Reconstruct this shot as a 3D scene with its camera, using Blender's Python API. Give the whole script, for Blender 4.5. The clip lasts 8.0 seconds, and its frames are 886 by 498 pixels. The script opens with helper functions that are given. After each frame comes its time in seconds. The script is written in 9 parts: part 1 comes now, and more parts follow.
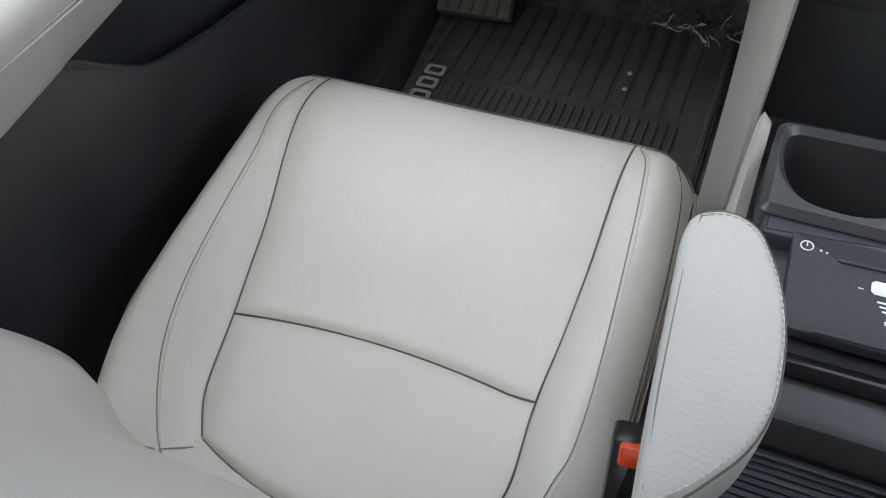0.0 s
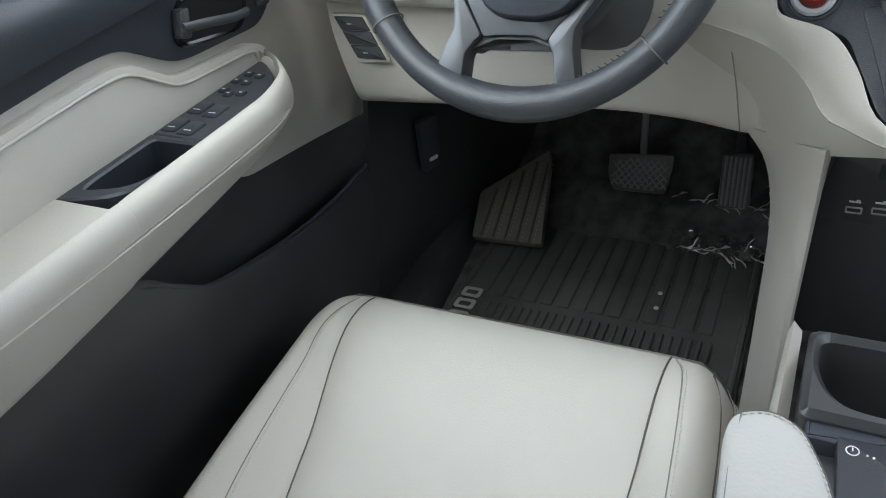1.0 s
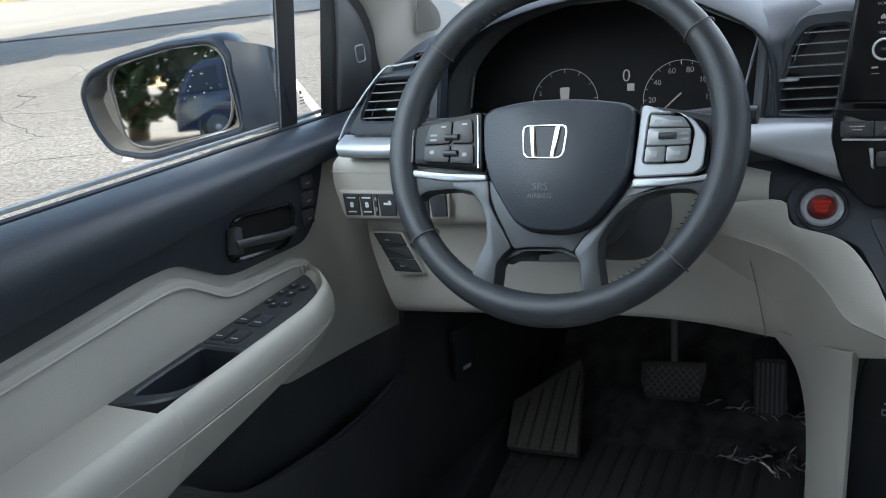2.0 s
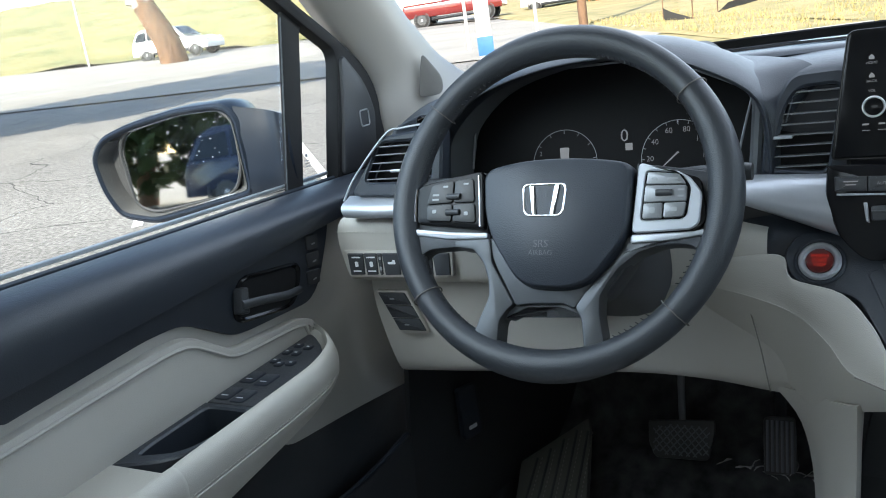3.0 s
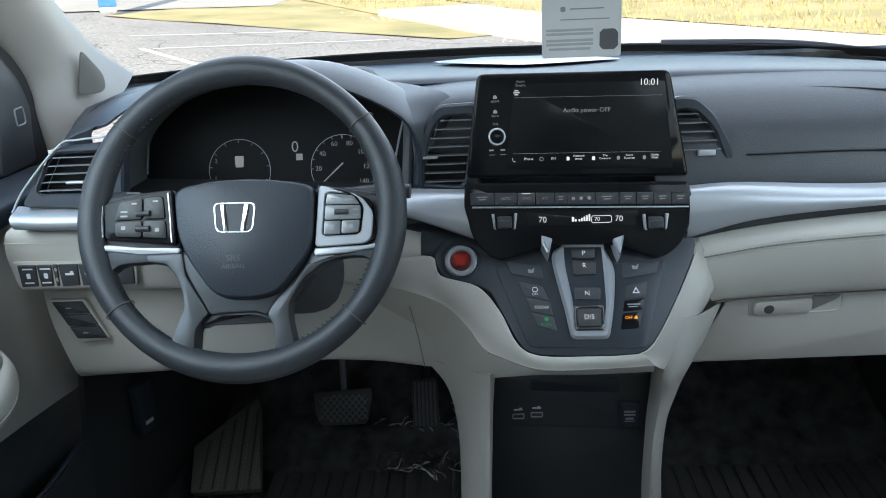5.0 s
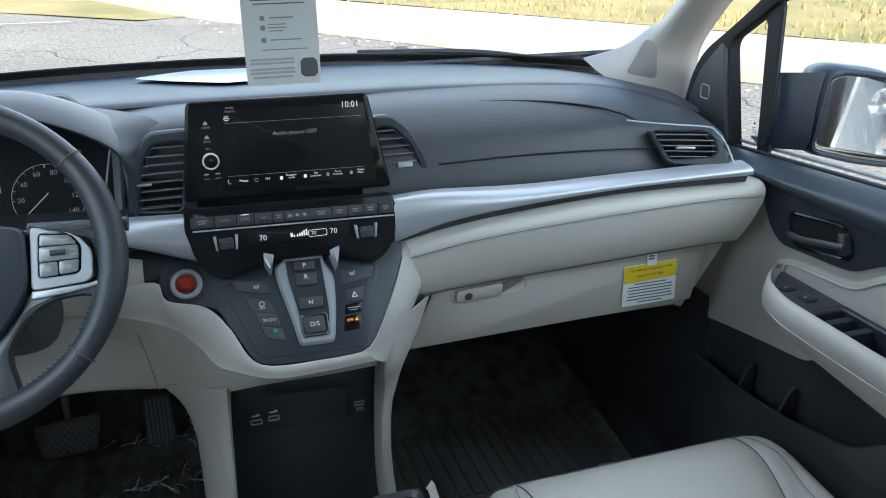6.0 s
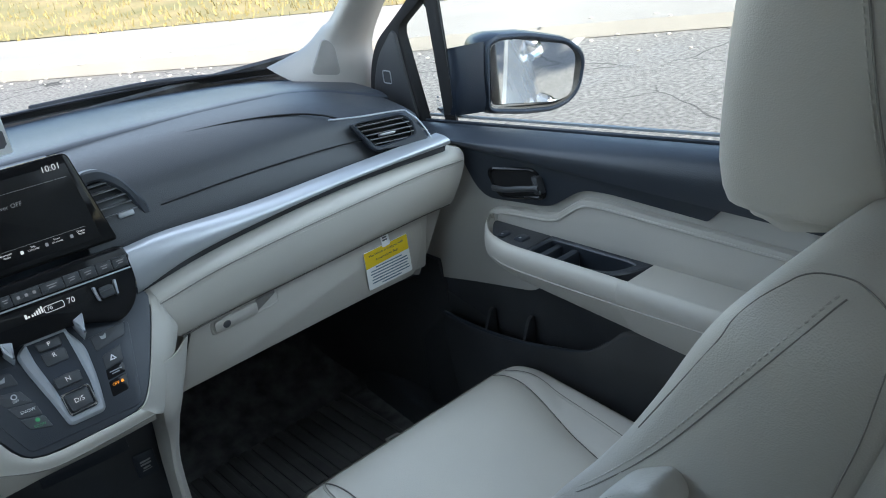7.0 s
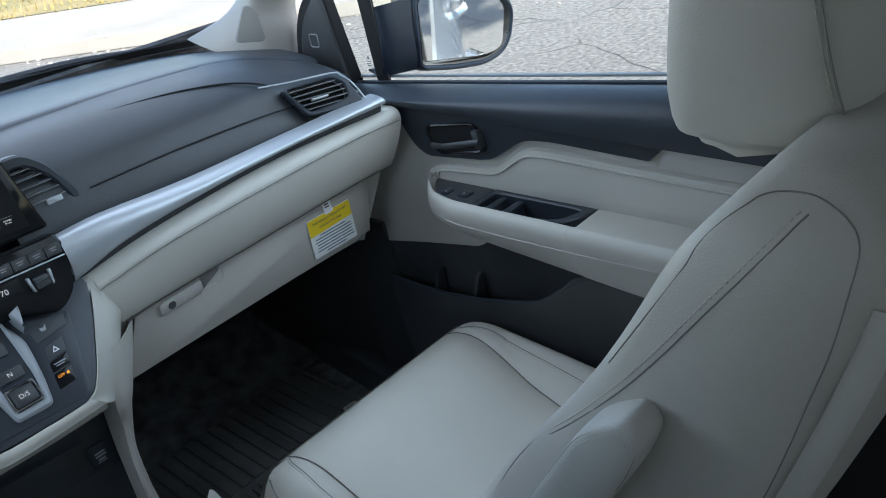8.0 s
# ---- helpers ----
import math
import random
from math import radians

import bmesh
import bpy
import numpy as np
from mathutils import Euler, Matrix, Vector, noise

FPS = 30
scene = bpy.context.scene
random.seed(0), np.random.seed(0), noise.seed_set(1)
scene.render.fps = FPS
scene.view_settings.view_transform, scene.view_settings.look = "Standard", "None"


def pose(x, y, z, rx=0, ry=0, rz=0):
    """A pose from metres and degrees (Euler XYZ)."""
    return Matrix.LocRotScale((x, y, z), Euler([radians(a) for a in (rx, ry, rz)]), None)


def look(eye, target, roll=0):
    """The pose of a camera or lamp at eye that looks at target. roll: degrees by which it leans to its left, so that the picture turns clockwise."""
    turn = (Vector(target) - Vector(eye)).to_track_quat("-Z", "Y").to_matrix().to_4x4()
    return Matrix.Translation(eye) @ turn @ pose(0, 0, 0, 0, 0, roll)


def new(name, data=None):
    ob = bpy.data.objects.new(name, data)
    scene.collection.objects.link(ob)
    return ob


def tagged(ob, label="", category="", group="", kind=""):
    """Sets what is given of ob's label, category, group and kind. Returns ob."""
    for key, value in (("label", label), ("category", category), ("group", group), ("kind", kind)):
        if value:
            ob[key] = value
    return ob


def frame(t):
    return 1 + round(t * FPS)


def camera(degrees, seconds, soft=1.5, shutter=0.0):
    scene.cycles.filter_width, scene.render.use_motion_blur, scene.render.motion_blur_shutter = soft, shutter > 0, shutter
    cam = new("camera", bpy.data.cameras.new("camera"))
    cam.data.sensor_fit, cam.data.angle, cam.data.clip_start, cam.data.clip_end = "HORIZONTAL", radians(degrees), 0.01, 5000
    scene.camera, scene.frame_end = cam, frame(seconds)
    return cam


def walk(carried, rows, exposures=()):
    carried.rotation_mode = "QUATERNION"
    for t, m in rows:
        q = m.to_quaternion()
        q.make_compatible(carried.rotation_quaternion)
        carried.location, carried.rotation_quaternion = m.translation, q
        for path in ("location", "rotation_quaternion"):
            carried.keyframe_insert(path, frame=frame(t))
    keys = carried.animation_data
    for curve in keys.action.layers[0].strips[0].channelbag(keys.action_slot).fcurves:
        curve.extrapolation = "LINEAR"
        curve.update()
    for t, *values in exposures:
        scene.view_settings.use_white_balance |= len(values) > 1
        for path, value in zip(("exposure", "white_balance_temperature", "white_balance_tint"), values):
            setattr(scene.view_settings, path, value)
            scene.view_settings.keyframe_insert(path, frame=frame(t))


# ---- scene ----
cam = camera(56.7, 8.0, 1.0)
PATH = [
    (0, (-0.13, -0.659, 0.897), (-0.737, 0.461, -0.645), -7.1),
    (0.5, (-0.127, -0.676, 0.901), (-0.837, 0.611, -0.456), -7.5),
    (1, (-0.123, -0.693, 0.907), (-0.917, 0.753, -0.224), -7.7),
    (1.5, (-0.117, -0.711, 0.911), (-0.988, 0.86, 0.03), -8.1),
    (2, (-0.112, -0.724, 0.915), (-1.022, 0.928, 0.249), -8.2),
    (2.2, (-0.111, -0.729, 0.913), (-1.025, 0.947, 0.317), -8.3),
    (3.3, (-0.101, -0.738, 0.914), (-1.019, 0.964, 0.404), -9.0),
    (3.5, (-0.104, -0.745, 0.918), (-0.961, 0.986, 0.398), -8.5),
    (4, (-0.105, -0.761, 0.944), (-0.721, 1.051, 0.362), -7.5),
    (4.2, (-0.104, -0.767, 0.941), (-0.631, 1.072, 0.359), -6.3),
    (5.3, (-0.126, -0.849, 1.024), (-0.021, 1.014, 0.304), -0.8),
    (5.5, (-0.125, -0.86, 1.033), (0.123, 0.987, 0.307), 0.6),
    (6, (-0.129, -0.886, 1.07), (0.437, 0.877, 0.314), -0.4),
    (6.5, (-0.153, -0.906, 1.098), (0.728, 0.706, 0.309), -3.7),
    (7, (-0.18, -0.914, 1.108), (0.962, 0.51, 0.29), -7.9),
    (7.5, (-0.192, -0.913, 1.11), (1.057, 0.401, 0.265), -9.6),
    (8, (-0.187, -0.898, 1.095), (1.029, 0.402, 0.183), -10.7),
]
walk(cam, [(t, look(eye, target, roll)) for t, eye, target, roll in PATH], [(0.0, 2.50, 8000, 19), (0.5, 2.58, 8000, 19), (1.0, 2.58, 7900, 17), (1.5, 2.25, 7600, 15), (2.0, 1.70, 7200, 14), (3.5, 1.80, 7000, 12), (5.5, 1.75, 6900, 11), (8.0, 1.52, 6500, 11)])

# ---------------------------------------------------------------- light
world = bpy.data.worlds.new("sky")
scene.world = world
world.use_nodes = True
wn = world.node_tree.nodes
sky = wn.new("ShaderNodeTexSky")
sky.sky_type = "NISHITA"
sky.sun_disc = False
SUN_ELEVATION, SUN_AZIMUTH = 36.0, 180.0   # degrees; azimuth clockwise from the van's nose
sky.sun_elevation = radians(SUN_ELEVATION)
sky.sun_rotation = radians(SUN_AZIMUTH)
wn["Background"].inputs["Strength"].default_value = 0.15
world.node_tree.links.new(sky.outputs[0], wn["Background"].inputs["Color"])
sun_data = bpy.data.lights.new("sun", "SUN")
sun_data.energy, sun_data.angle, sun_data.color = 3.2, radians(0.5), (1.0, 0.95, 0.87)
sun = new("sun", sun_data)
_a, _e = radians(SUN_AZIMUTH), radians(SUN_ELEVATION)
sun.matrix_world = look((0, 0, 0), (-math.sin(_a) * math.cos(_e), -math.cos(_a) * math.cos(_e), -math.sin(_e)))



def sky_lamp(name, eye, target, w, h, power, color=(0.78, 0.91, 1.0), spread=180):
    """An area lamp added in a window opening to stand in for the sky's light."""
    d = bpy.data.lights.new(name, "AREA")
    d.shape, d.size, d.size_y, d.energy, d.color, d.spread = "RECTANGLE", w, h, power, color, radians(spread)
    o = new(name, d)
    o.matrix_world = look(eye, target)
    return o


sky_lamp("windscreen_light", (0.0, 0.30, 1.15), (0.0, -0.35, 0.45), 1.3, 0.75, 2.1, (0.76, 0.89, 1.0))
sky_lamp("left_window_light", (-0.778, -0.24, 1.06), (-0.30, 0.40, 0.15), 0.72, 0.50, 0.8, (0.66, 0.85, 1.0), 110)
sky_lamp("right_window_light", (0.752, -0.24, 1.06), (0.30, 0.40, 0.15), 0.72, 0.50, 0.55, (0.66, 0.85, 1.0), 110)
sky_lamp("rear_left_window_light", (-0.76, -1.3, 1.1), (0.3, 0.2, 0.55), 0.8, 0.5, 0.1, (0.72, 0.88, 1.0))
sky_lamp("rear_right_window_light", (0.76, -1.3, 1.1), (-0.3, 0.2, 0.55), 0.8, 0.5, 0.1, (0.72, 0.88, 1.0))
# added fill at the unseen tailgate glass, brightening the dash face
sky_lamp("rear_fill_light", (0.0, -2.54, 1.13), (0.0, 0.2, 0.45), 1.0, 0.42, 1.3, (0.74, 0.89, 1.0))

# ---------------------------------------------------------------- materials
def material(name, color, rough=0.5, metal=0.0, bump=0.0, scale=400.0, vary=0.06, vscale=8.0, coat=0.0, spec=0.5, kind="noise", two=None, rvar=0.08, stretch=None):
    """Base colour with broad and fine variation, roughness variation and fine relief, in object space."""
    m = bpy.data.materials.new(name)
    m.use_nodes = True
    nt = m.node_tree
    b = nt.nodes["Principled BSDF"]
    b.inputs["Metallic"].default_value = metal
    b.inputs["Roughness"].default_value = rough
    b.inputs["Coat Weight"].default_value = coat
    b.inputs["Coat Roughness"].default_value = 0.08
    b.inputs["Specular IOR Level"].default_value = spec
    tc = nt.nodes.new("ShaderNodeTexCoord")
    src = tc.outputs["Object"]
    if stretch:
        mp = nt.nodes.new("ShaderNodeMapping")
        mp.inputs["Scale"].default_value = stretch
        nt.links.new(src, mp.inputs["Vector"])
        src = mp.outputs[0]
    broad = nt.nodes.new("ShaderNodeTexNoise")
    broad.inputs["Scale"].default_value = vscale
    broad.inputs["Detail"].default_value = 5.0
    nt.links.new(src, broad.inputs["Vector"])
    ramp = nt.nodes.new("ShaderNodeMix")
    ramp.data_type = "RGBA"
    c2 = two if two else [min(1, c * (1 + 2 * vary)) for c in color]
    c1 = color if two else [c * (1 - 2 * vary) for c in color]
    ramp.inputs["A"].default_value = (*c1, 1)
    ramp.inputs["B"].default_value = (*c2, 1)
    mr = nt.nodes.new("ShaderNodeMapRange")
    mr.inputs["From Min"].default_value, mr.inputs["From Max"].default_value = 0.3, 0.7
    nt.links.new(broad.outputs["Fac"], mr.inputs["Value"])
    nt.links.new(mr.outputs[0], ramp.inputs["Factor"])
    nt.links.new(ramp.outputs["Result"], b.inputs["Base Color"])
    rr = nt.nodes.new("ShaderNodeMapRange")
    rr.inputs["To Min"].default_value, rr.inputs["To Max"].default_value = max(0.02, rough - rvar), min(1, rough + rvar)
    nt.links.new(broad.outputs["Fac"], rr.inputs["Value"])
    nt.links.new(rr.outputs[0], b.inputs["Roughness"])
    if bump > 0:
        if kind == "voronoi":
            fine = nt.nodes.new("ShaderNodeTexVoronoi")
            fine.feature = "SMOOTH_F1"
            out = fine.outputs["Distance"]
        else:
            fine = nt.nodes.new("ShaderNodeTexNoise")
            fine.inputs["Detail"].default_value = 3.0
            out = fine.outputs["Fac"]
        fine.inputs["Scale"].default_value = scale
        nt.links.new(src, fine.inputs["Vector"])
        bp = nt.nodes.new("ShaderNodeBump")
        bp.inputs["Strength"].default_value = bump
        bp.inputs["Distance"].default_value = 0.001
        nt.links.new(out, bp.inputs["Height"])
        nt.links.new(bp.outputs[0], b.inputs["Normal"])
    return m


def glow(name, color, strength):
    m = bpy.data.materials.new(name)
    m.use_nodes = True
    b = m.node_tree.nodes["Principled BSDF"]
    b.inputs["Base Color"].default_value = (*[c * 0.3 for c in color], 1)
    b.inputs["Emission Color"].default_value = (*color, 1)
    b.inputs["Emission Strength"].default_value = strength
    b.inputs["Roughness"].default_value = 0.4
    return m


def glass(name, tint=(1, 1, 1), rough=0.0, gloss=0.025):
    """Thin clear pane: mostly see-through with a mirror part."""
    m = bpy.data.materials.new(name)
    m.use_nodes = True
    nt = m.node_tree
    nt.nodes.remove(nt.nodes["Principled BSDF"])
    t = nt.nodes.new("ShaderNodeBsdfTransparent")
    t.inputs["Color"].default_value = (*tint, 1)
    g = nt.nodes.new("ShaderNodeBsdfGlossy")
    g.inputs["Roughness"].default_value = rough
    mix = nt.nodes.new("ShaderNodeMixShader")
    lw = nt.nodes.new("ShaderNodeLayerWeight")
    lw.inputs["Blend"].default_value = 0.5
    pw = nt.nodes.new("ShaderNodeMath")
    pw.operation = "POWER"
    pw.inputs[1].default_value = 5.0
    ma = nt.nodes.new("ShaderNodeMath")
    ma.operation = "MULTIPLY_ADD"
    ma.inputs[1].default_value, ma.inputs[2].default_value = 0.6, gloss
    nt.links.new(lw.outputs["Facing"], pw.inputs[0])
    nt.links.new(pw.outputs[0], ma.inputs[0])
    nt.links.new(ma.outputs[0], mix.inputs[0])
    nt.links.new(t.outputs[0], mix.inputs[1])
    nt.links.new(g.outputs[0], mix.inputs[2])
    nt.links.new(mix.outputs[0], nt.nodes["Material Output"].inputs["Surface"])
    return m


LEATHER = material("cream_leather", (0.50, 0.475, 0.43), 0.46, bump=0.25, scale=900, kind="voronoi", vary=0.03, vscale=5)
LEATHER_PEBBLED = material("pebbled_cream_vinyl", (0.47, 0.46, 0.43), 0.55, bump=0.28, scale=420, kind="voronoi", vary=0.03, vscale=6)
CREAM = material("cream_soft_plastic", (0.47, 0.445, 0.40), 0.5, bump=0.2, scale=1100, kind="voronoi", vary=0.03, vscale=4)
CREAM_HARD = material("cream_hard_plastic", (0.45, 0.425, 0.385), 0.45, bump=0.18, scale=1400, kind="voronoi", vary=0.03, vscale=4)
THREAD = material("cream_thread", (0.52, 0.495, 0.45), 0.7, bump=0.3, scale=2500)
SEAM = material("seam_groove", (0.12, 0.11, 0.10), 0.8)
SOFT_SEAM = material("leather_seam", (0.22, 0.205, 0.185), 0.8)
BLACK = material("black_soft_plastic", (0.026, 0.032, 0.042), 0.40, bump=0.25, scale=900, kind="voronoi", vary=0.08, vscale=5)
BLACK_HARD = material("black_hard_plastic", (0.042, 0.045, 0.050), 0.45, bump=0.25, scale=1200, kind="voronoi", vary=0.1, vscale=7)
BLACK_LEATHER = material("black_leather", (0.034, 0.038, 0.044), 0.42, bump=0.3, scale=1000, kind="voronoi", vary=0.08, vscale=6)
PIANO = material("gloss_black", (0.010, 0.010, 0.011), 0.09, spec=0.22, vary=0.1, rvar=0.02)
RUBBER = material("black_rubber", (0.105, 0.103, 0.100), 0.34, bump=0.3, scale=700, vary=0.15, vscale=9)
CARPET = material("black_carpet", (0.105, 0.105, 0.106), 0.95, bump=1.0, scale=1500, vary=0.3, vscale=25)
SILVER = material("satin_silver", (0.44, 0.46, 0.49), 0.40, metal=0.55, bump=0.05, scale=500, vary=0.03)
DARK_SILVER = material("dark_satin_metal", (0.085, 0.090, 0.096), 0.42, metal=0.5, vary=0.05)
CHROME = material("chrome", (0.85, 0.86, 0.87), 0.10, metal=1.0, vary=0.02, rvar=0.05)
PAPER = material("white_paper", (0.78, 0.78, 0.77), 0.7, vary=0.02)
YELLOW = material("yellow_print", (0.80, 0.56, 0.02), 0.6, vary=0.02)
INK = material("grey_ink", (0.10, 0.10, 0.11), 0.7)
WHITE_MARK = material("white_marking", (0.75, 0.76, 0.77), 0.5, vary=0.02)
GREY_MARK = material("grey_marking", (0.32, 0.33, 0.34), 0.5, vary=0.02)
RED_PLASTIC = material("red_plastic", (0.75, 0.07, 0.02), 0.35, vary=0.04)
SCREEN = material("dark_display_glass", (0.014, 0.014, 0.015), 0.16, spec=0.22, vary=0.1, rvar=0.02)
LIT = glow("lit_white", (0.85, 0.88, 0.9), 0.24)
LIT_DIM = glow("lit_grey", (0.5, 0.52, 0.55), 0.085)
LIT_AMBER = glow("lit_amber", (1.0, 0.35, 0.03), 0.35)
LIT_RED = glow("lit_red", (0.9, 0.05, 0.03), 0.15)
LIT_GREEN = glow("lit_green", (0.05, 0.35, 0.15), 0.15)
GLASS = glass("window_glass", (0.93, 0.96, 0.95))
MIRROR = material("mirror_glass", (0.82, 0.84, 0.85), 0.02, metal=1.0, vary=0.01, rvar=0.01)
BODY_PAINT = material("dark_blue_grey_paint", (0.012, 0.018, 0.030), 0.3, spec=0.3, vary=0.04)
WHITE_PAINT = material("white_car_paint", (0.75, 0.76, 0.77), 0.25, coat=1.0, vary=0.02)
RED_PAINT = material("red_car_paint", (0.17, 0.015, 0.014), 0.25, coat=1.0, vary=0.04)
BLUE_PAINT = material("dark_blue_car_paint", (0.010, 0.020, 0.050), 0.25, coat=1.0, vary=0.04)
DOOR_BLACK = material("deep_black_hard_plastic", (0.044, 0.045, 0.048), 0.33, bump=0.2, scale=1200, kind="voronoi", vary=0.12, vscale=7)
KEY_GREY = material("satin_grey_keys", (0.27, 0.28, 0.29), 0.35, metal=0.4, vary=0.04)
KEY_BLACK = material("satin_black_keys", (0.012, 0.012, 0.013), 0.30, vary=0.08)
DIAL_FACE = material("dial_lens_grey", (0.011, 0.011, 0.012), 0.5, spec=0.12, vary=0.05)
DIAL_BLACK = material("matt_dial_black", (0.014, 0.014, 0.015), 0.6, spec=0.2)
TYRE = material("tyre", (0.02, 0.02, 0.02), 0.8, bump=0.3, scale=60)
DARK_GLASS = material("dark_car_glass", (0.02, 0.025, 0.03), 0.12, coat=0.15, spec=0.3)

from mathutils.bvhtree import BVHTree


# ---------------------------------------------------------------- modelling helpers
def V(*a):
    return Vector(a)


def part(name, bm, mat, parent=None, label="", smooth=40):
    """Links a bmesh as one mesh object under a thing or a part."""
    bmesh.ops.recalc_face_normals(bm, faces=bm.faces[:])
    me = bpy.data.meshes.new(name)
    bm.to_mesh(me)
    bm.free()
    me.materials.append(mat)
    for p in me.polygons:
        p.use_smooth = True
    me.set_sharp_from_angle(angle=radians(smooth))
    ob = new(name, me)
    if parent is not None:
        ob.parent = parent
        if parent.type == "EMPTY":
            ob.matrix_parent_inverse = Matrix.Translation(parent.location).inverted()
    if label:
        ob["label"] = label
    return ob


def thing(name, at, label, category, group="", kind=""):
    e = new(name)
    e.empty_display_size = 0.05
    e.location = at
    return tagged(e, label, category, group, kind)


def frame_at(o, xdir, ydir):
    """Local x and y lie along xdir and ydir; z stands out of the face."""
    x = Vector(xdir).normalized()
    z = x.cross(Vector(ydir)).normalized()
    y = z.cross(x)
    m = Matrix((x, y, z)).transposed().to_4x4()
    return Matrix.Translation(o) @ m


def facing(x, y, z, lean=0.0, turn=0.0):
    """A face looking back to the seats; lean: degrees by which its top goes forward; turn: degrees about the vertical, to its right."""
    l, t = radians(lean), radians(turn)
    return frame_at((x, y, z), (math.cos(t), math.sin(t), 0), (-math.sin(t) * math.sin(l), math.cos(t) * math.sin(l), math.cos(l)))


def area2(pts):
    return sum(a[0] * b[1] - b[0] * a[1] for a, b in zip(pts, pts[1:] + pts[:1])) / 2


def rpoly(pts, r=0.005, seg=4):
    """Rounded polygon, counter-clockwise. r: a radius, or one for each corner."""
    pts = [Vector(p) for p in pts]
    if area2(pts) < 0:
        pts.reverse()
        if isinstance(r, (list, tuple)):
            r = list(reversed(r))
    out = []
    n = len(pts)
    for i, p in enumerate(pts):
        a, b = pts[i - 1], pts[(i + 1) % n]
        ra = r[i] if isinstance(r, (list, tuple)) else r
        d1, d2 = (a - p), (b - p)
        k = min(ra, d1.length * 0.48, d2.length * 0.48)
        if k < 1e-5:
            out.append(p)
            continue
        s, e = p + d1.normalized() * k, p + d2.normalized() * k
        for j in range(seg + 1):
            t = j / seg
            out.append((1 - t) ** 2 * s + 2 * t * (1 - t) * p + t * t * e)
    return out


def rect(w, h, r=0.003, cx=0.0, cy=0.0, seg=3):
    return rpoly([(cx - w / 2, cy - h / 2), (cx + w / 2, cy - h / 2), (cx + w / 2, cy + h / 2), (cx - w / 2, cy + h / 2)], r, seg)


def inset(pts, d):
    n, out = len(pts), []
    for i, p in enumerate(pts):
        a, b = pts[i - 1], pts[(i + 1) % n]
        t1, t2 = (p - a), (b - p)
        t1 = t1.normalized() if t1.length > 1e-7 else t2.normalized()
        t2 = t2.normalized() if t2.length > 1e-7 else t1
        nrm = Vector((-(t1.y + t2.y), t1.x + t2.x))
        nrm = nrm.normalized() if nrm.length > 1e-6 else Vector((-t1.y, t1.x))
        out.append(p + nrm * d)
    return out


def slab(pts, depth, bev, m, bm=None, back=True):
    """A plate whose front face lies in m's xy plane, with a rounded front edge."""
    bm = bm or bmesh.new()
    pts = [Vector(p) for p in pts]
    if area2(pts) < 0:
        pts.reverse()
    rings = [(pts, -depth)]
    if bev > 0:
        rings += [(pts, -bev), (inset(pts, bev * 0.3), -bev * 0.3), (inset(pts, bev), 0.0)]
    else:
        rings += [(pts, 0.0)]
    vs = [[bm.verts.new(m @ Vector((p[0], p[1], z))) for p in ring] for ring, z in rings]
    for a, b in zip(vs, vs[1:]):
        for i in range(len(a)):
            j = (i + 1) % len(a)
            bm.faces.new((a[i], a[j], b[j], b[i]))
    bm.faces.new(vs[-1])
    if back:
        bm.faces.new(list(reversed(vs[0])))
    return bm


def ring_slab(outer, inner, depth, bev, m, bm=None):
    """A flat frame: the plate between two outlines with the same number of points."""
    bm = bm or bmesh.new()
    rows = [(outer, -depth), (outer, -bev), (inset(outer, bev), 0.0), (inset(inner, -bev), 0.0), (inner, -bev), (inner, -depth)]
    vs = [[bm.verts.new(m @ Vector((p[0], p[1], z))) for p in ring] for ring, z in rows]
    n = len(outer)
    for a, b in zip(vs, vs[1:] + vs[:1]):
        for i in range(n):
            j = (i + 1) % n
            bm.faces.new((a[i], a[j], b[j], b[i]))
    return bm


def cr(pts, per=6):
    """Smooth curve through points."""
    pts = [Vector(p) for p in pts]
    if len(pts) < 3:
        return [pts[0].lerp(pts[-1], i / per) for i in range(per + 1)]
    out = []
    for i in range(len(pts) - 1):
        p1, p2 = pts[i], pts[i + 1]
        p0 = pts[i - 1] if i else p1 * 2 - p2
        p3 = pts[i + 2] if i + 2 < len(pts) else p2 * 2 - p1
        for k in range(per):
            t = k / per
            out.append(0.5 * ((2 * p1) + (p2 - p0) * t + (2 * p0 - 5 * p1 + 4 * p2 - p3) * t * t + (3 * p1 - p0 - 3 * p2 + p3) * t ** 3))
    out.append(pts[-1])
    return out


def grid(rows, bm=None, close_v=False, cap=False):
    """Quads between rows of points."""
    bm = bm or bmesh.new()
    vs = [[bm.verts.new(p) for p in r] for r in rows]
    n = len(vs[0])
    for a, b in zip(vs, vs[1:]):
        for i in range(n if close_v else n - 1):
            j = (i + 1) % n
            bm.faces.new((a[i], a[j], b[j], b[i]))
    if cap:
        bm.faces.new(vs[0])
        bm.faces.new(vs[-1])
    return bm


def loft(curves, per_v=6, per_u=6, thick=0.0):
    """A smooth skin through curves that have the same number of points."""
    rows = [cr(c, per_u) for c in curves]
    cols = [cr([r[i] for r in rows], per_v) for i in range(len(rows[0]))]
    bm = grid(cols)
    if thick:
        solid(bm, thick)
    return bm


def solid(bm, t):
    bmesh.ops.recalc_face_normals(bm, faces=bm.faces[:])
    bmesh.ops.solidify(bm, geom=bm.faces[:], thickness=t)


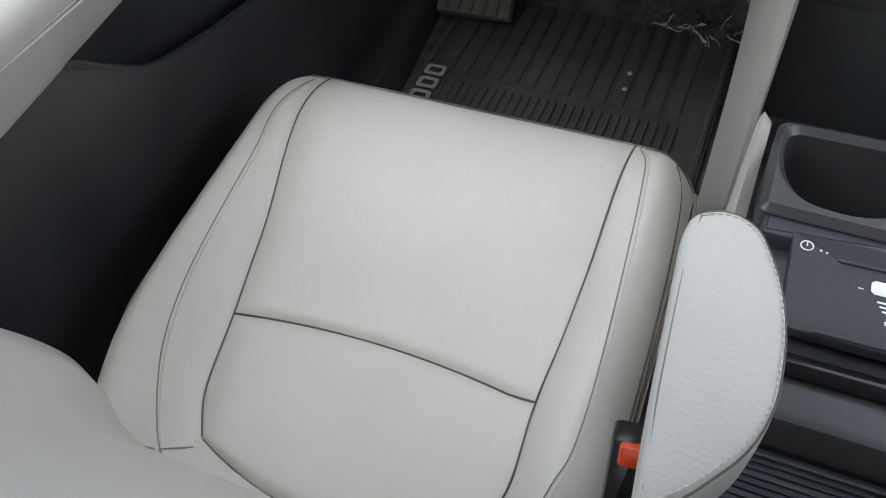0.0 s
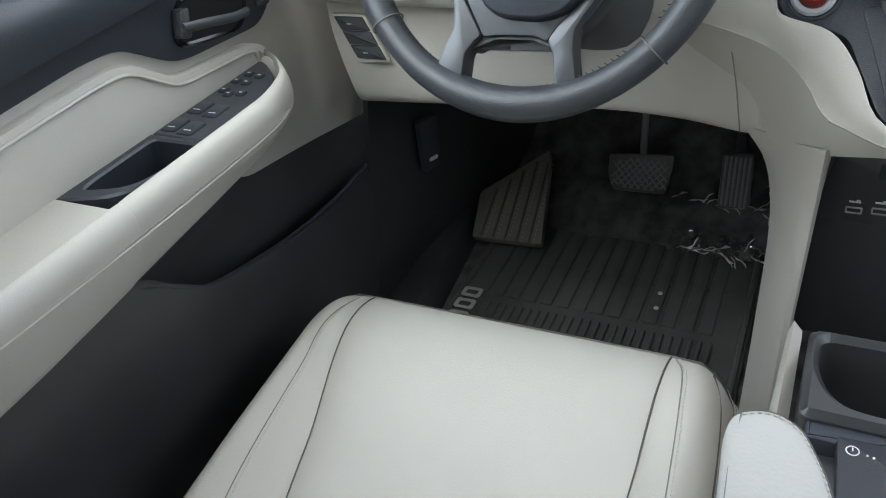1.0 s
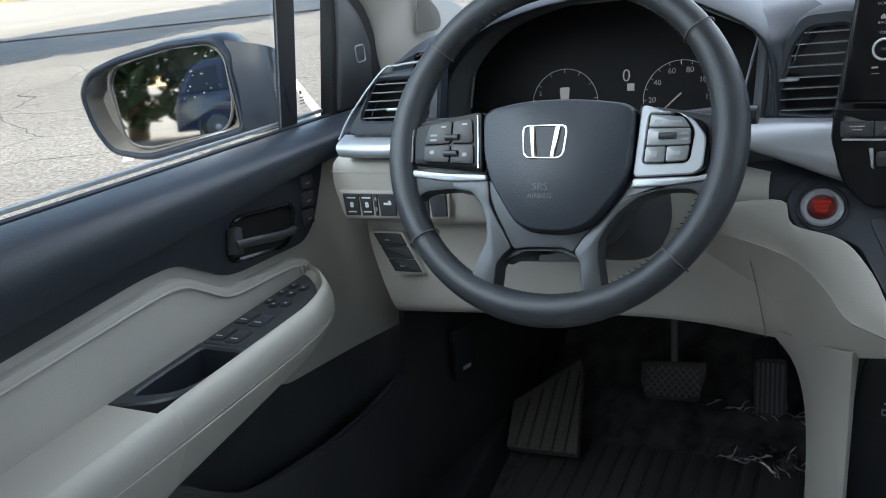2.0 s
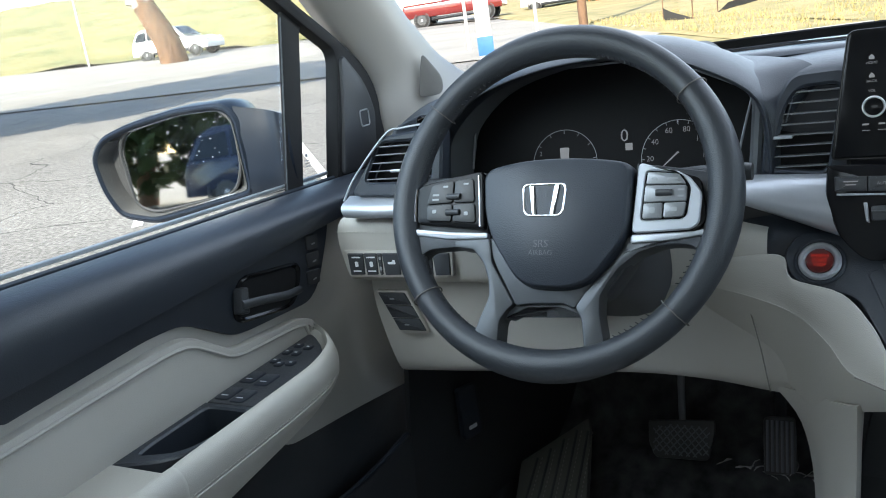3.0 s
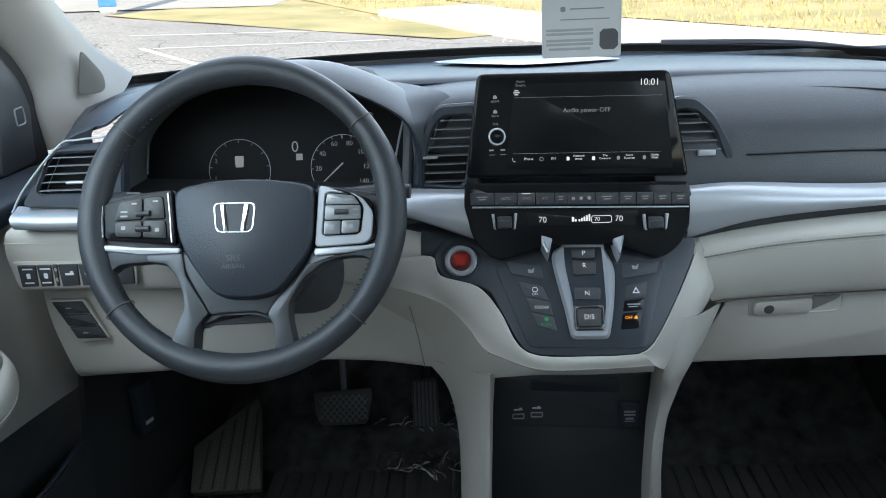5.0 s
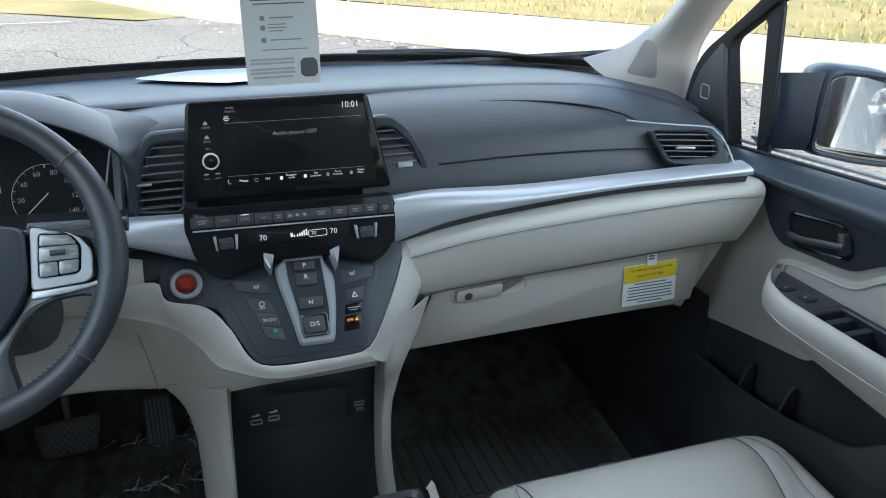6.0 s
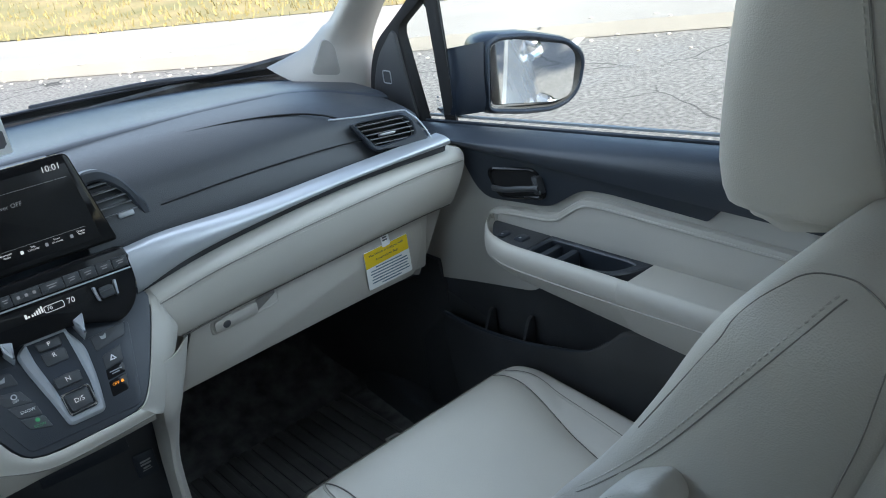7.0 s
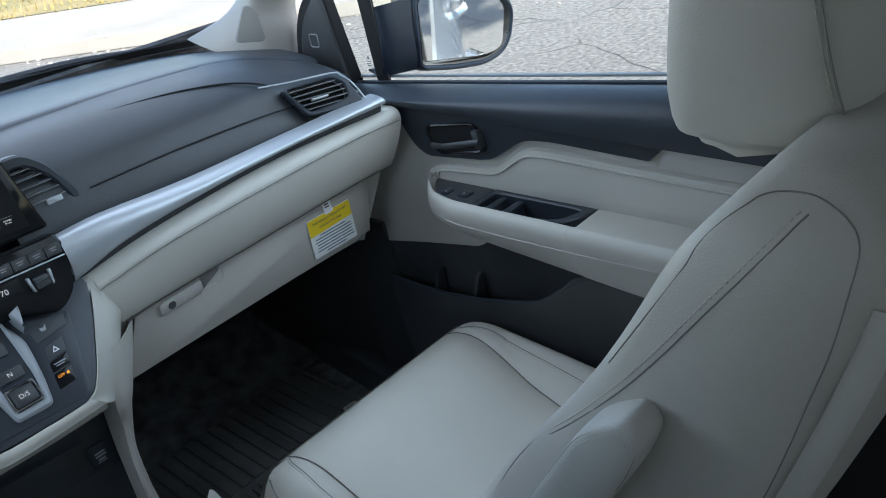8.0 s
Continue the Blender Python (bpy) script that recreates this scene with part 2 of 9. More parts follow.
def tube(path, r, seg=8, closed=False, bm=None, flat=1.0, up=None):
    """A round (or flattened) bar along a path."""
    bm = bm or bmesh.new()
    path = [Vector(p) for p in path]
    n = len(path)
    rings = []
    nrm = None
    for i, p in enumerate(path):
        a = path[i - 1] if (i or closed) else p
        b = path[(i + 1) % n] if (i < n - 1 or closed) else p
        t = (b - a).normalized()
        if up is not None:
            nrm = Vector(up)
        elif nrm is None:
            nrm = Vector((0, 0, 1)) if abs(t.z) < 0.9 else Vector((1, 0, 0))
        nrm = (nrm - t * nrm.dot(t)).normalized()
        bi = t.cross(nrm)
        rr = r[i] if isinstance(r, (list, tuple)) else r
        rings.append([p + (nrm * math.cos(2 * math.pi * k / seg) * flat + bi * math.sin(2 * math.pi * k / seg)) * rr for k in range(seg)])
    if closed:
        rings.append(rings[0])
        vs = [[bm.verts.new(q) for q in ring] for ring in rings[:-1]]
        vs.append(vs[0])
    else:
        vs = [[bm.verts.new(q) for q in ring] for ring in rings]
    for a, b in zip(vs, vs[1:]):
        for i in range(seg):
            j = (i + 1) % seg
            bm.faces.new((a[i], a[j], b[j], b[i]))
    if not closed:
        bm.faces.new(list(reversed(vs[0])))
        bm.faces.new(vs[-1])
    return bm


def walk_along(path, step):
    """Points and directions at even steps along a path."""
    out, carry = [], 0.0
    for a, b in zip(path, path[1:]):
        d = (b - a).length
        while carry < d:
            out.append((a.lerp(b, carry / d), (b - a).normalized()))
            carry += step
        carry -= d
    return out


def stitches(path, step=0.0055, length=0.0036, r=0.0005, bm=None):
    bm = bm or bmesh.new()
    for p, t in walk_along([Vector(q) for q in path], step):
        tube([p - t * length / 2, p, p + t * length / 2], [r * 0.6, r, r * 0.6], 5, bm=bm)
    return bm


def disc(r, depth, m, bev=0.001, seg=28, bm=None):
    return slab([Vector((r * math.cos(2 * math.pi * i / seg), r * math.sin(2 * math.pi * i / seg))) for i in range(seg)], depth, bev, m, bm)


def text(name, body, size, m, mat, parent, align="CENTER", label=""):
    cu = bpy.data.curves.new(name, "FONT")
    cu.body, cu.size, cu.align_x, cu.align_y, cu.extrude = body, size, align, "CENTER", 0.00015
    cu.resolution_u = 3
    cu.offset = -0.006 * size
    tmp = bpy.data.objects.new(name, cu)
    me = bpy.data.meshes.new_from_object(tmp)
    bpy.data.objects.remove(tmp)
    me.transform(m)
    me.materials.append(mat)
    ob = new(name, me)
    ob.parent = parent
    if parent.type == "EMPTY":
        ob.matrix_parent_inverse = Matrix.Translation(parent.location).inverted()
    if label:
        ob["label"] = label
    return ob


def bars(rows, m, bm=None):
    """Unreadable print: plain bars (cx, cy, w, h) on a face."""
    bm = bm or bmesh.new()
    for cx, cy, w, h in rows:
        slab(rect(w, h, min(w, h) * 0.2, cx, cy, 1), 0.0003, 0, m, bm, back=False)
    return bm


def off(m, x=0.0, y=0.0, z=0.0, a=0.0):
    return m @ Matrix.Translation((x, y, z)) @ Matrix.Rotation(radians(a), 4, "Z")

# ---------------------------------------------------------------- dashboard
dash = thing("dashboard", (0, 0.3, 0.6), "two-tone dashboard with black padded top, silver strip and cream lower half", "dashboard")

# upper deck, from the windscreen's foot to the ridge
deck = [
    [(-0.80, 0.60, 0.788), (-0.62, 0.66, 0.799), (-0.30, 0.69, 0.803), (0.0, 0.70, 0.804), (0.30, 0.69, 0.798), (0.58, 0.66, 0.779), (0.74, 0.60, 0.757)],
    [(-0.745, 0.46, 0.787), (-0.62, 0.50, 0.812), (-0.30, 0.50, 0.816), (0.0, 0.50, 0.816), (0.30, 0.50, 0.812), (0.56, 0.48, 0.797), (0.74, 0.46, 0.762)],
    [(-0.715, 0.34, 0.778), (-0.62, 0.35, 0.822), (-0.30, 0.35, 0.826), (0.0, 0.35, 0.825), (0.30, 0.35, 0.820), (0.54, 0.34, 0.805), (0.72, 0.32, 0.758)],
    [(-0.715, 0.335, 0.758), (-0.62, 0.34, 0.80), (-0.30, 0.34, 0.805), (0.0, 0.34, 0.805), (0.30, 0.34, 0.80), (0.54, 0.33, 0.785), (0.72, 0.31, 0.738)],
]
part("top_deck", loft(deck, 5, 5, 0.004), BLACK, dash, "black grained upper deck")

# padded face in front of the passenger
pad = [
    [(0.13, 0.345, 0.818), (0.22, 0.345, 0.819), (0.40, 0.342, 0.815), (0.56, 0.33, 0.800), (0.70, 0.30, 0.757)],
    [(0.10, 0.27, 0.806), (0.22, 0.275, 0.806), (0.40, 0.275, 0.801), (0.54, 0.26, 0.790), (0.69, 0.235, 0.752)],
    [(0.10, 0.225, 0.775), (0.22, 0.228, 0.775), (0.40, 0.225, 0.773), (0.54, 0.208, 0.768), (0.685, 0.19, 0.742)],
    [(0.10, 0.205, 0.740), (0.22, 0.205, 0.738), (0.40, 0.200, 0.738), (0.54, 0.192, 0.735), (0.68, 0.180, 0.726)],
    [(0.10, 0.190, 0.700), (0.22, 0.190, 0.700), (0.40, 0.185, 0.697), (0.54, 0.178, 0.700), (0.675, 0.165, 0.706)],
    [(0.10, 0.19, 0.665), (0.22, 0.19, 0.665), (0.40, 0.19, 0.670), (0.54, 0.180, 0.675), (0.675, 0.170, 0.680)],
]
face_pad = part("passenger_pad", loft(pad, 5, 5, 0.004), BLACK_LEATHER, dash, "black stitched soft pad")
seam_path = cr([(0.215, 0.2015, 0.7365), (0.34, 0.1995, 0.738), (0.46, 0.192, 0.737), (0.535, 0.183, 0.735), (0.585, 0.172, 0.732)], 8)
part("seam", tube(seam_path, 0.0012, 5), DIAL_BLACK, face_pad)
# dark tube paints the shadow line at the step below the deck
part("painted_crease", tube(cr([(0.143, 0.283, 0.8075), (0.29, 0.283, 0.8050), (0.40, 0.272, 0.8000), (0.478, 0.248, 0.7915), (0.515, 0.222, 0.7830), (0.535, 0.205, 0.7740)], 8), 0.0016, 6), DIAL_BLACK, face_pad, "dark line painted as the shadow under the deck")
part("stitching", stitches([p + V(0, -0.0008, 0.004) for p in seam_path], 0.006, 0.004, 0.0005), BLACK_HARD, face_pad)

# silver strip
strip_top = [(0.132, 0.150, 0.7055), (0.20, 0.152, 0.7075), (0.335, 0.150, 0.7015), (0.50, 0.140, 0.7055), (0.672, 0.104, 0.7185)]
strip_bot = [(0.132, 0.150, 0.645), (0.215, 0.145, 0.6685), (0.337, 0.142, 0.6815), (0.50, 0.133, 0.6925), (0.676, 0.100, 0.7030)]
strip_mid = [tuple((V(*a).lerp(V(*b), 0.45) + V(0, -0.010, 0.0)).to_tuple()) for a, b in zip(strip_top, strip_bot)]
back_top = [(x, y + 0.02, z + 0.002) for x, y, z in strip_top]
back_bot = [(x, y + 0.03, z - 0.001) for x, y, z in strip_bot]
part("silver_strip", loft([back_top, strip_top, strip_mid, strip_bot, back_bot], 4, 6), SILVER, dash, "brushed silver trim strip")
# dark band set under the strip, painting its shadow gap
part("strip_shade", loft([[(x, y + 0.008, z + 0.004) for x, y, z in strip_bot], [(x, y + 0.02, z - 0.03) for x, y, z in strip_bot]], 3, 6, 0.003), BLACK_HARD, dash)

# cream bolster over the glove box
bol = [
    [(0.125, 0.20, 0.640), (0.25, 0.19, 0.660), (0.41, 0.185, 0.674), (0.60, 0.165, 0.684), (0.70, 0.15, 0.688)],
    [(0.132, 0.158, 0.640), (0.25, 0.145, 0.660), (0.41, 0.138, 0.675), (0.60, 0.120, 0.686), (0.70, 0.105, 0.690)],
    [(0.140, 0.136, 0.626), (0.25, 0.124, 0.647), (0.41, 0.117, 0.660), (0.60, 0.101, 0.672), (0.698, 0.090, 0.672)],
    [(0.150, 0.131, 0.595), (0.25, 0.126, 0.608), (0.41, 0.120, 0.618), (0.60, 0.106, 0.632), (0.69, 0.098, 0.634)],
    [(0.165, 0.139, 0.566), (0.25, 0.138, 0.572), (0.41, 0.135, 0.579), (0.60, 0.125, 0.590), (0.684, 0.120, 0.592)],
    [(0.17, 0.150, 0.560), (0.25, 0.150, 0.565), (0.41, 0.150, 0.571), (0.60, 0.145, 0.580), (0.684, 0.140, 0.582)],
]
bolster = part("cream_bolster", loft(bol, 5, 6), CREAM, dash, "cream stitched soft bolster")
stitch_line = cr([(0.150, 0.1270, 0.6265), (0.25, 0.1195, 0.6445), (0.41, 0.1125, 0.6570), (0.60, 0.0965, 0.6695), (0.692, 0.0865, 0.6705)], 10)
part("seam", tube([p + V(0, 0.0016, 0.0008) for p in stitch_line], 0.0010, 5), SOFT_SEAM, bolster)
part("stitching", stitches([p + V(0, 0.0014, 0.0055) for p in stitch_line], 0.0050, 0.0034, 0.0006), THREAD, bolster)
part("stitching", stitches([p + V(0, 0.0010, -0.0045) for p in stitch_line], 0.0050, 0.0034, 0.0005), THREAD, bolster)

part("lid_gap", tube(cr([(0.172, 0.143, 0.5600), (0.25, 0.1435, 0.5660), (0.41, 0.1415, 0.5725), (0.60, 0.1325, 0.5835), (0.684, 0.1285, 0.5855)], 8), 0.0016, 6), SEAM, dash)
# glove box
G = facing(0.3849, 0.160, 0.5164, -10) @ Matrix.Scale(0.9726, 4)
glove_pts = [(-0.197, 0.0535), (-0.04, 0.0600), (0.16, 0.0680), (0.252, 0.0745), (0.262, 0.02), (0.238, -0.0555), (0.109, -0.0545), (-0.108, -0.0580), (-0.242, -0.0610)]
carcass = [(-0.30, 0.075), (0.28, 0.10), (0.272, -0.055), (0.11, -0.052), (-0.24, -0.058), (-0.30, -0.05)]
part("glove_box_surround", slab(rpoly(carcass, 0.004), 0.05, 0.002, off(G, 0, 0, -0.008)), CREAM_HARD, dash)
glove = part("glove_box_door", slab(rpoly(glove_pts, [0.012, 0.05, 0.05, 0.02, 0.03, 0.012, 0.05, 0.05, 0.006]), 0.03, 0.004, G), CREAM_HARD, dash, "cream hard plastic lid, closed")
part("lid_gap", tube([G @ Vector((-0.2000, 0.0560, -0.001)), G @ Vector((-0.2240, -0.0050, 0.0005)), G @ Vector((-0.2455, -0.0620, -0.001))], [0.0026, 0.0034, 0.0016], 6), DIAL_BLACK, dash)
hx, hy = -0.120, 0.0335
hm = off(G, hx, hy, 0.0, 3)
cup = ring_slab(rect(0.124, 0.032, 0.010, 0.01, 0), rect(0.116, 0.025, 0.008, 0.01, 0), 0.004, 0.0012, off(hm, 0, 0, 0.0012))
part("handle_recess", cup, CREAM_HARD, glove)
# the recess's shade is put into this plate's darker grey
part("handle_pocket", slab(rpoly([(0.03, -0.011), (0.064, 0.006), (0.066, 0.012), (0.03, 0.012)], 0.003), 0.001, 0.0004, off(hm, 0, 0, 0.001)), material("recess_shade", (0.22, 0.21, 0.20), 0.6), glove)
part("handle", slab(rpoly([(-0.046, -0.011), (0.03, -0.012), (0.03, 0.011), (-0.046, 0.010)], 0.008), 0.004, 0.0025, off(hm, 0, 0, 0.0055)), CREAM_HARD, glove, "cream pull handle")
part("lock", disc(0.0068, 0.003, off(hm, -0.026, -0.002, 0.0062), 0.001), BLACK_HARD, glove, "black lock barrel")
# end piece between the glove box and the door
endp = [
    [(0.655, 0.17, 0.575), (0.69, 0.155, 0.585), (0.70, 0.30, 0.60)],
    [(0.648, 0.195, 0.50), (0.675, 0.19, 0.50), (0.70, 0.32, 0.50)],
    [(0.632, 0.215, 0.445), (0.66, 0.215, 0.435), (0.69, 0.34, 0.43)],
]
part("end_panel", loft(endp, 4, 4, 0.003), CREAM_HARD, dash)

# ---------------------------------------------------------------- centre stack
# cream frame round the gear panel, running down to the floor on both sides
H = facing(0, 0.10, 0.585, 40)
def on(m, x, y, z=0.0):
    return (m @ Vector((x, y, z))).to_tuple()


gear_pts = [(-0.174, 0.0837), (-0.1851, 0.0663), (-0.1783, 0.0431), (-0.1643, 0.0288), (-0.1286, 0.0235), (-0.1145, 0.0160), (-0.1025, -0.0090), (-0.0823, -0.0501), (-0.0726, -0.0611), (-0.0573, -0.0659), (-0.0054, -0.0687), (0.058, -0.0681), (0.0747, -0.061), (0.0935, -0.035), (0.1209, 0.0164), (0.1317, 0.0386), (0.1466, 0.0735), (0.128, 0.098), (-0.118, 0.098), (-0.1264, 0.0900), (-0.1444, 0.0920), (-0.1665, 0.0889)]
rim_in = [V(*on(H, x, y, 0.001)) for x, y in ((-0.250, 0.060), (-0.188, 0.064), (-0.176, 0.038), (-0.130, 0.0222), (-0.103, -0.0105), (-0.072, -0.0625), (0.010, -0.0690), (0.062, -0.0675))]
ridge = [V(-0.262, 0.140, 0.600), V(-0.213, 0.125, 0.592), V(-0.172, 0.112, 0.579), V(-0.143, 0.095, 0.556), V(-0.119, 0.075, 0.532), V(-0.060, 0.048, 0.5215), V(0.012, 0.047, 0.5205), V(0.078, 0.050, 0.522)]
lip = [V(-0.275, 0.158, 0.565), V(-0.240, 0.153, 0.545), V(-0.208, 0.148, 0.518), V(-0.180, 0.136, 0.492), V(-0.146, 0.112, 0.478), V(-0.060, 0.060, 0.5070), V(0.012, 0.060, 0.506), V(0.080, 0.060, 0.508)]
under_lip = [V(-0.275, 0.175, 0.550), V(-0.245, 0.172, 0.530), V(-0.215, 0.170, 0.500), V(-0.188, 0.158, 0.474), V(-0.150, 0.135, 0.464), V(-0.060, 0.100, 0.502), V(0.012, 0.100, 0.500), V(0.080, 0.100, 0.502)]
left_skin = [rim_in, [a.lerp(b, 0.10) + V(0, -0.0035, 0.003) for a, b in zip(rim_in, ridge)], [a.lerp(b, 0.55) + V(0, -0.004, 0.003) for a, b in zip(rim_in, ridge)], [a.lerp(b, 0.94) for a, b in zip(rim_in, ridge)], ridge, [a.lerp(b, 0.12) for a, b in zip(ridge, lip)], lip, [a.lerp(b, 0.12) for a, b in zip(lip, under_lip)], under_lip]
part("cream_surround", loft(left_skin, 3, 5), CREAM, dash, "cream surround of the gear panel")
part("panel_joint", tube([p + V(0, -0.0004, -0.0010) for p in cr(ridge[4:], 6)], 0.0007, 5), SOFT_SEAM, dash)
# knee panel under the wheel
knee = [
    [(-0.70, 0.150, 0.612), (-0.56, 0.150, 0.610), (-0.40, 0.155, 0.606), (-0.28, 0.155, 0.600), (-0.225, 0.152, 0.575), (-0.160, 0.140, 0.545)],
    [(-0.70, 0.152, 0.56), (-0.56, 0.150, 0.56), (-0.40, 0.158, 0.555), (-0.28, 0.158, 0.55), (-0.215, 0.148, 0.53), (-0.150, 0.128, 0.518)],
    [(-0.69, 0.155, 0.50), (-0.56, 0.152, 0.505), (-0.40, 0.160, 0.505), (-0.28, 0.160, 0.50), (-0.205, 0.148, 0.495), (-0.155, 0.132, 0.492)],
    [(-0.685, 0.165, 0.466), (-0.56, 0.160, 0.474), (-0.38, 0.165, 0.482), (-0.28, 0.165, 0.480), (-0.210, 0.158, 0.474), (-0.165, 0.150, 0.472)],
    [(-0.685, 0.19, 0.460), (-0.56, 0.19, 0.468), (-0.38, 0.19, 0.477), (-0.28, 0.19, 0.475), (-0.205, 0.18, 0.468), (-0.170, 0.17, 0.468)],
]
part("knee_panel", loft(knee, 4, 5, 0.003), CREAM_HARD, dash, "cream knee panel")
part("panel_joint", tube(cr([(-0.226, 0.139, 0.600), (-0.212, 0.1345, 0.54), (-0.203, 0.1385, 0.478)], 5), 0.0008, 5), SOFT_SEAM, dash)
# side column of the stack, on the driver's side and on the passenger's
colL = [
    [(-0.200, 0.152, 0.482), (-0.165, 0.130, 0.484), (-0.118, 0.086, 0.496), (-0.112, 0.130, 0.496)],
    [(-0.172, 0.148, 0.440), (-0.150, 0.118, 0.435), (-0.120, 0.095, 0.430), (-0.116, 0.140, 0.430)],
    [(-0.160, 0.140, 0.37), (-0.146, 0.110, 0.37), (-0.122, 0.092, 0.37), (-0.118, 0.140, 0.37)],
    [(-0.160, 0.110, 0.26), (-0.146, 0.085, 0.26), (-0.126, 0.070, 0.26), (-0.122, 0.140, 0.26)],
    [(-0.164, 0.080, 0.10), (-0.150, 0.060, 0.10), (-0.130, 0.046, 0.10), (-0.126, 0.140, 0.10)],
    [(-0.168, 0.060, 0.00), (-0.152, 0.040, 0.00), (-0.138, 0.026, 0.00), (-0.133, 0.140, 0.00)],
]
part("side_column", loft(colL, 4, 4, 0.002), CREAM_HARD, dash)
sideL = [[(-0.190, 0.150, 0.470), (-0.185, 0.40, 0.47)], [(-0.172, 0.147, 0.440), (-0.182, 0.42, 0.44)], [(-0.160, 0.139, 0.370), (-0.178, 0.46, 0.37)], [(-0.160, 0.109, 0.26), (-0.176, 0.50, 0.26)], [(-0.164, 0.079, 0.10), (-0.176, 0.56, 0.10)], [(-0.168, 0.059, 0.0), (-0.176, 0.60, 0.0)]]
part("tunnel_side", loft(sideL, 4, 3, 0.003), CREAM_HARD, dash)
colR = [
    [(0.180, 0.150, 0.556), (0.140, 0.105, 0.560), (0.115, 0.098, 0.562), (0.110, 0.125, 0.555)],
    [(0.160, 0.150, 0.500), (0.128, 0.100, 0.495), (0.098, 0.085, 0.490), (0.095, 0.125, 0.490)],
    [(0.140, 0.165, 0.44), (0.122, 0.125, 0.44), (0.103, 0.110, 0.44), (0.098, 0.15, 0.44)],
    [(0.118, 0.155, 0.36), (0.106, 0.125, 0.36), (0.096, 0.112, 0.36), (0.094, 0.15, 0.36)],
    [(0.116, 0.125, 0.23), (0.106, 0.105, 0.23), (0.097, 0.095, 0.23), (0.095, 0.15, 0.23)],
    [(0.150, 0.060, 0.00), (0.138, 0.040, 0.00), (0.122, 0.030, 0.00), (0.118, 0.14, 0.00)],
]
part("side_column", loft(colR, 4, 4, 0.002), CREAM_HARD, dash)
# riser between gear panel and glove box
riser = [
    [on(H, 0.149, 0.080, -0.002), (0.152, 0.135, 0.632), (0.158, 0.150, 0.622)],
    [on(H, 0.1400, 0.0556, 0.001), (0.153, 0.118, 0.598), (0.174, 0.145, 0.585)],
    [on(H, 0.1215, 0.0164, 0.002), (0.146, 0.111, 0.572), (0.177, 0.165, 0.566)],
    [on(H, 0.0940, -0.0350, 0.002), (0.126, 0.100, 0.534), (0.166, 0.186, 0.520)],
    [on(H, 0.0750, -0.0610, 0.002), (0.108, 0.090, 0.508), (0.148, 0.192, 0.472)],
    [on(H, 0.0600, -0.0680, 0.001), (0.090, 0.066, 0.508), (0.136, 0.195, 0.440)],
]
part("cream_riser", loft(riser, 4, 4, 0.002), CREAM, dash)

# gear selector panel
gear = thing("gear_selector_panel", on(H, 0, 0), "black push-button gear selector panel with silver frame", "gear selector")
part("panel", slab(rpoly(gear_pts, 0.012, 3), 0.02, 0.003, H), BLACK, gear)
part("field", slab(rpoly([(-0.108, 0.0461), (-0.0926, 0.0068), (-0.0697, -0.056), (0.0694, -0.0608), (0.0893, 0.0038), (0.1039, 0.0513), (0.066, 0.0465), (-0.062, 0.0545)], 0.008, 3), 0.002, 0.0012, off(H, 0, 0, 0.0014)), BLACK, gear)
u_out = rpoly([(-0.0235, 0.0712), (-0.0370, 0.0628), (-0.0356, 0.0429), (-0.0232, -0.0183), (-0.0188, -0.0480), (0.0268, -0.0488), (0.0360, -0.0048), (0.0400, 0.0397), (0.0318, 0.0600), (0.0268, 0.0700)], [0.002, 0.008, 0.02, 0.02, 0.007, 0.007, 0.02, 0.02, 0.008, 0.002])
u_in = rpoly([(-0.0212, 0.0700), (-0.0212, 0.0560), (-0.0207, 0.0423), (-0.0140, -0.0023), (-0.0135, -0.0380), (0.0212, -0.0380), (0.0262, -0.0043), (0.0260, 0.0403), (0.0256, 0.0560), (0.0252, 0.0690)], [0.002, 0.008, 0.02, 0.01, 0.004, 0.004, 0.01, 0.02, 0.008, 0.002])
part("silver_frame", ring_slab(u_out, u_in, 0.008, 0.0032, off(H, 0, 0, 0.008)), SILVER, gear, "satin silver surround")
part("button_bed", slab(u_in, 0.004, 0, off(H, 0, 0, 0.0038)), BLACK, gear)


def key(name, pts, parent, m, r=0.003, h=0.004, mat=BLACK_HARD, label=""):
    return part(name, slab(rpoly(pts, r), h, min(0.0012, h * 0.4), m), mat, parent, label)


k = off(H, 0, 0, 0.008)
pb = key("button", [(-0.0125, 0.0665), (0.0172, 0.0652), (0.0165, 0.0525), (-0.012, 0.0538)], gear, k)
text("letter", "P", 0.0085, off(k, 0.0025, 0.0595, 0.0003), LIT, pb)
rb = key("button", [(-0.0123, 0.0505), (0.0176, 0.0492), (0.0163, 0.0325), (-0.0113, 0.0325)], gear, off(k, 0, 0, -0.002))
text("letter", "R", 0.0085, off(k, 0.0027, 0.044, -0.0017), LIT, rb)
nb = key("button", [(-0.0125, 0.0155), (0.0201, 0.0146), (0.0189, -0.0003), (-0.0121, 0.0004)], gear, k)
text("letter", "N", 0.0085, off(k, 0.0035, 0.0077, 0.0003), LIT, nb)
part("chrome_rim", ring_slab(rect(0.0365, 0.030, 0.005, 0.0040, -0.0222), rect(0.031, 0.0245, 0.004, 0.0040, -0.0222), 0.005, 0.001, off(k, 0, 0, 0.0005)), CHROME, gear)
db = key("button", [(-0.0105, -0.011), (0.0185, -0.011), (0.0175, -0.0335), (-0.0095, -0.0335)], gear, k)
text("letter", "D/S", 0.0085, off(k, 0.0040, -0.0222, 0.0003), LIT, db)
